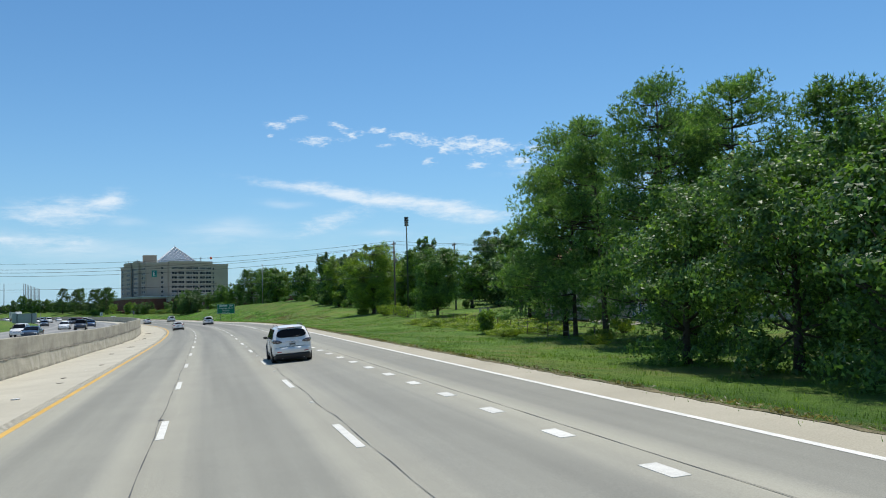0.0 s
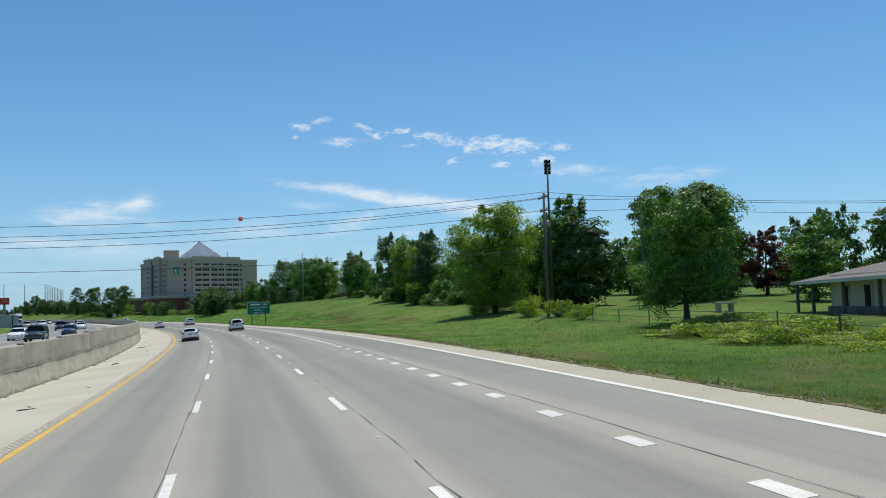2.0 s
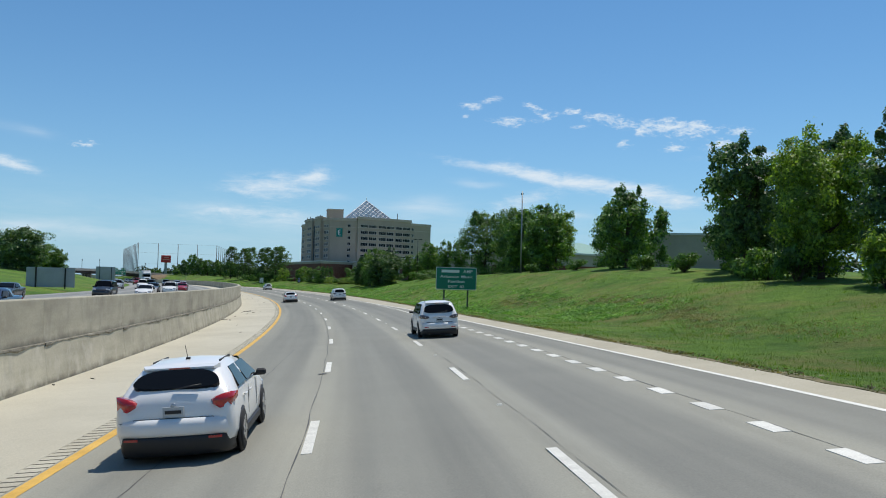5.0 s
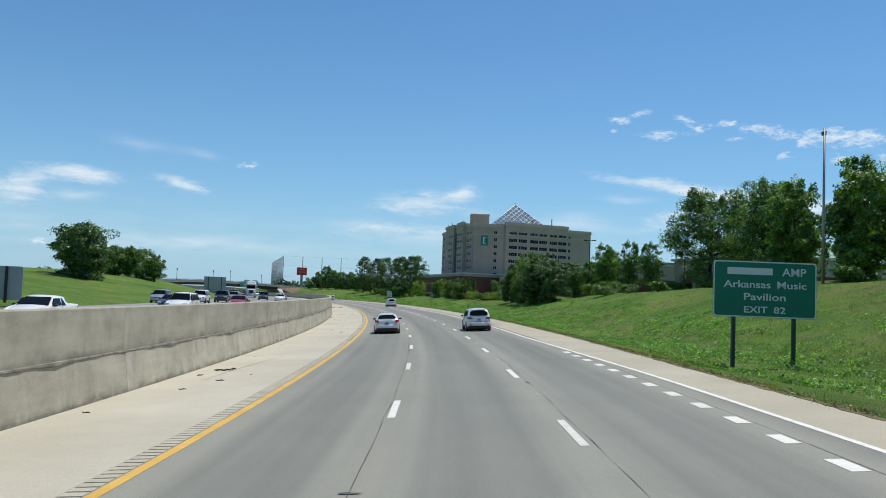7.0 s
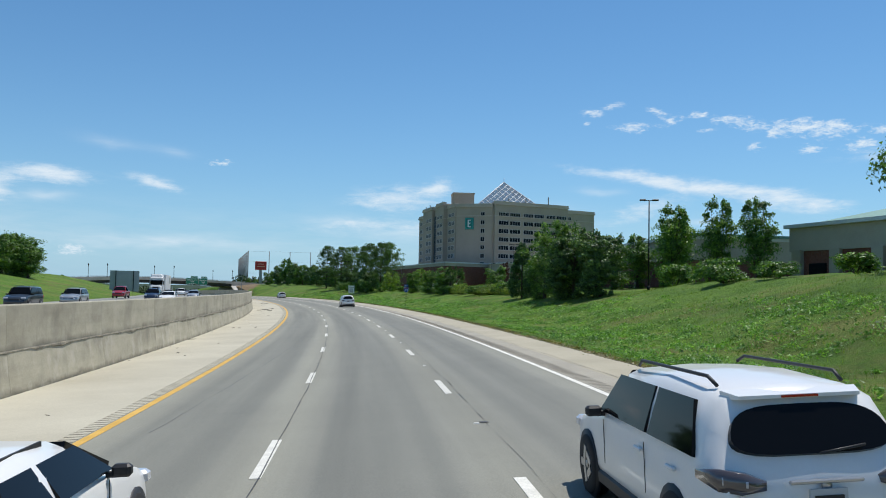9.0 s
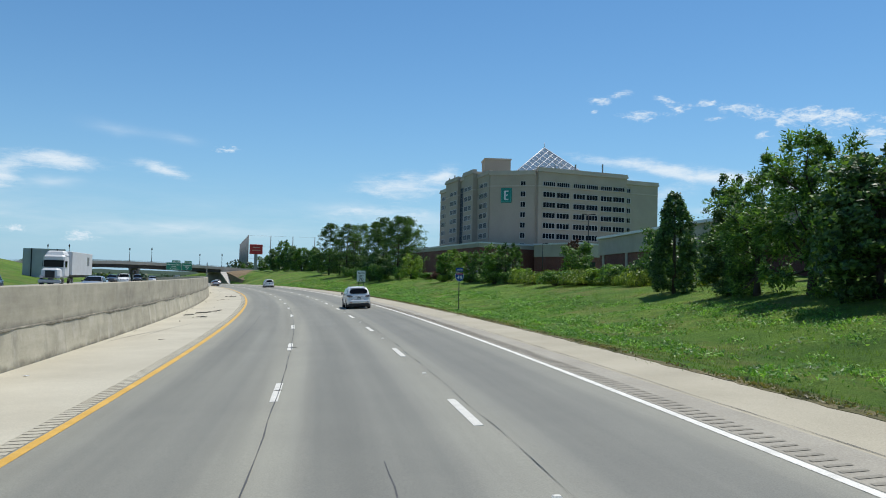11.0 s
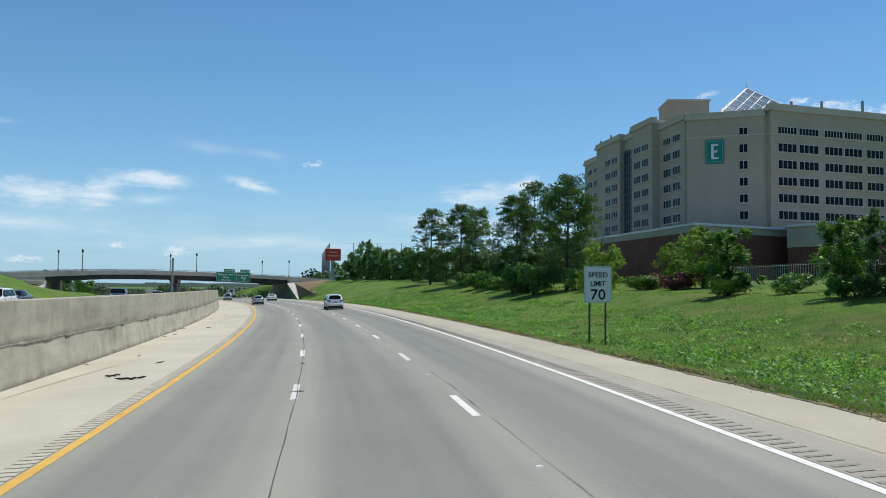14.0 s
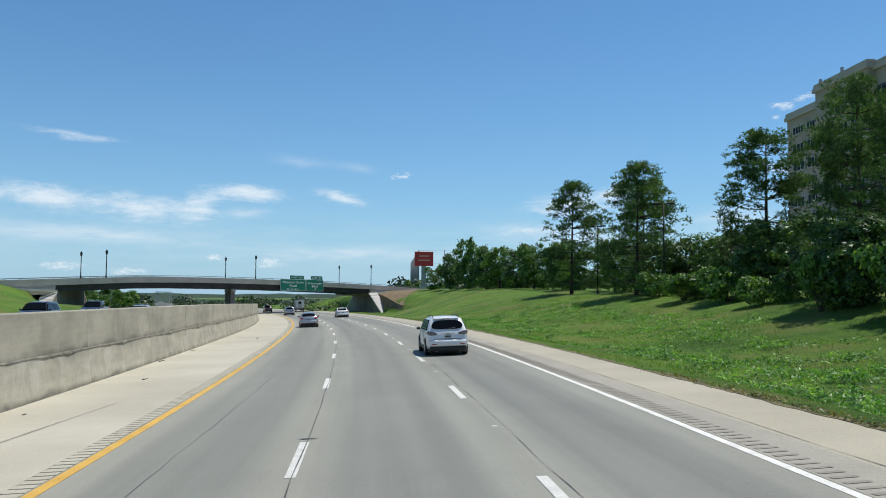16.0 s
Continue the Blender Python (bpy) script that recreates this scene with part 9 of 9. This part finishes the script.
car("sedan", "car_white", "white saloon car far ahead", on_road(573.0, 4.4))
car("suv", "car_silver", "silver sport utility car far ahead", on_road(612.0, -1.8))
car("pickup", "car_dark", "dark pickup far ahead in the inner lane", on_road(668.0, -1.9))


def trailer(m):
    ob = thing("box_trailer_truck", "dark pickup towing a white box camper", "truck", m, "highway traffic")
    part("box", Shape().box((0, 1.5, 1.95), (2.2, 3.0, 2.2), bevel=0.08), M["trailer"], ob)
    part("rear_door", Shape().box((0, -0.02, 1.8), (0.9, 0.06, 1.7)), M["car_silver"], ob)
    part("rear_window", Shape().box((0, -0.03, 2.3), (0.7, 0.08, 0.5)), M["car_glass"], ob)
    part("chassis", Shape().box((0, 3.0, 0.7), (1.9, 6.0, 0.35)), M["plastic"], ob)
    part("cab", Shape().box((0, 4.6, 1.4), (1.95, 2.2, 1.2), bevel=0.15, taper=0.9), M["car_dark"], ob)
    for sx in (-1, 1):
        part("tail_lamp", Shape().box((sx * 0.95, -0.02, 1.0), (0.16, 0.08, 0.3)), M["tail"], ob)
        for y in (1.0, 5.4):
            wheel(ob, sx * 0.92, y, 0.38, 0.24, None)


trailer(on_road(655.0, 4.6))


def semi(m):
    ob = thing("semi_truck", "white tractor with a long white box trailer", "truck", m, "opposite traffic")
    part("trailer_box", Shape().box((0, -9.0, 2.75), (2.6, 14.0, 2.8), bevel=0.03), M["trailer"], ob)
    part("trailer_frame", Shape().box((0, -9.0, 1.2), (1.2, 13.5, 0.3)), M["plastic"], ob)
    part("panel_mark", Shape().box((1.305, -12.8, 3.1), (0.02, 1.6, 1.1)), M["steel"], ob, "grey square marking on the trailer side")
    part("panel_mark", Shape().box((-1.305, -12.8, 3.1), (0.02, 1.6, 1.1)), M["steel"], ob, "grey square marking on the trailer side")
    part("cab", Shape().box((0, 0.3, 2.35), (2.4, 2.8, 2.6), bevel=0.2, taper=0.94), M["trailer"], ob)
    part("roof_fairing", Shape().box((0, -0.2, 3.8), (2.3, 1.9, 0.7), bevel=0.25, taper=0.85), M["trailer"], ob)
    part("bonnet", Shape().box((0, 2.5, 1.55), (2.0, 1.9, 1.15), bevel=0.2, taper=0.92), M["trailer"], ob)
    part("windscreen", Shape().box((0, 1.66, 2.65), (2.1, 0.1, 0.8)), M["car_glass"], ob)
    part("grille", Shape().box((0, 3.47, 1.45), (1.0, 0.06, 0.8)), M["plastic"], ob)
    part("bumper", Shape().box((0, 3.4, 0.65), (2.4, 0.3, 0.4), bevel=0.08), M["car_silver"], ob)
    for sx in (-1, 1):
        part("side_window", Shape().box((sx * 1.18, 0.9, 2.6), (0.1, 0.9, 0.7)), M["car_glass"], ob)
        part("headlamp", Shape().box((sx * 0.85, 3.42, 1.15), (0.4, 0.1, 0.3), bevel=0.05), M["clear_lens"], ob)
        for y in (2.3, -1.8, -3.0, -13.8, -15.0):
            wheel(ob, sx * 1.05, y, 0.5, 0.3, None)


semi(on_opposite(409.5, -25.0))
car("pickup", "car_red", "red pickup truck on the opposite carriageway", on_opposite(391.0, -28.4), "opposite traffic")
for kind, paint, s, e, words in (
    ("suv", "car_silver", 306, -29.6, "silver sport utility car"), ("jeep", "car_white", 311, -25.6, "white boxy sport utility car"), ("jeep", "car_dark", 327, -25.0, "dark boxy sport utility car"),
    ("suv", "car_silver", 343, -25.0, "silver sport utility car"), ("sedan", "car_white", 358, -17.8, "white saloon car"), ("suv", "car_blue", 372, -21.5, "dark blue sport utility car"), ("sedan", "car_silver", 392, -17.6, "silver saloon car"),
    ("sedan", "car_dark", 109, -18.2, "dark saloon car"), ("suv", "car_white", 121, -21.6, "white sport utility car"), ("jeep", "car_dark", 158, -18.0, "black boxy sport utility car"), ("sedan", "car_white", 168, -21.4, "white saloon car"),
    ("sedan", "car_blue", 190, -18.0, "dark blue saloon car"), ("sedan", "car_dark", 226, -28.6, "dark saloon car"), ("sedan", "car_red", 292, -17.9, "red saloon car"), ("sedan", "car_white", 240, -18.4, "white saloon car"), ("jeep", "car_dark", 236, -22.0, "black boxy sport utility car"),
    ("suv", "car_white", 266, -18.2, "white sport utility car"), ("sedan", "car_dark", 276, -21.4, "dark saloon car"), ("suv", "car_white", 458, -22.0, "white sport utility car"), ("sedan", "car_dark", 474, -25.0, "dark saloon car"),
    ("suv", "car_dark", 512, -21.4, "dark sport utility car"), ("pickup", "car_dark", 545, -25.2, "dark pickup truck"), ("sedan", "car_silver", 530, -17.8, "silver saloon car"),
):
    car(kind, paint, words + " on the opposite carriageway", on_opposite(s, e), "opposite traffic")


def boat(m):
    ob = thing("boat_on_trailer", "white motor boat with a canopy on a road trailer", "boat", m, "opposite traffic")
    part("hull", Shape().add([(-1.0, -3, 1.5), (1.0, -3, 1.5), (1.1, 0.5, 1.6), (0.0, 3.2, 1.9), (-1.1, 0.5, 1.6), (-0.6, -3, 0.8), (0.6, -3, 0.8), (0.5, 0.5, 0.8), (0, 2.2, 1.0), (-0.5, 0.5, 0.8)], [(4, 3, 2, 1, 0), (0, 1, 6, 5), (1, 2, 7, 6), (2, 3, 8, 7), (3, 4, 9, 8), (4, 0, 5, 9), (5, 6, 7, 8, 9)]), M["trailer"], ob)
    part("canopy", Shape().box((0, -0.8, 3.1), (1.9, 2.6, 0.1), bevel=0.03), M["car_dark"], ob)
    for x in (-0.85, 0.85):
        for y in (-1.9, 0.3):
            part("canopy_post", Shape().rod((x, y, 1.5), (x, y, 3.1), 0.03, n=6), M["rim"], ob)
        wheel(ob, x, -1.2, 0.34, 0.22, None)
    part("trailer_frame", Shape().box((0, 0, 0.55), (1.5, 6.4, 0.15)), M["plastic"], ob)


boat(on_opposite(560.0, -20.5))
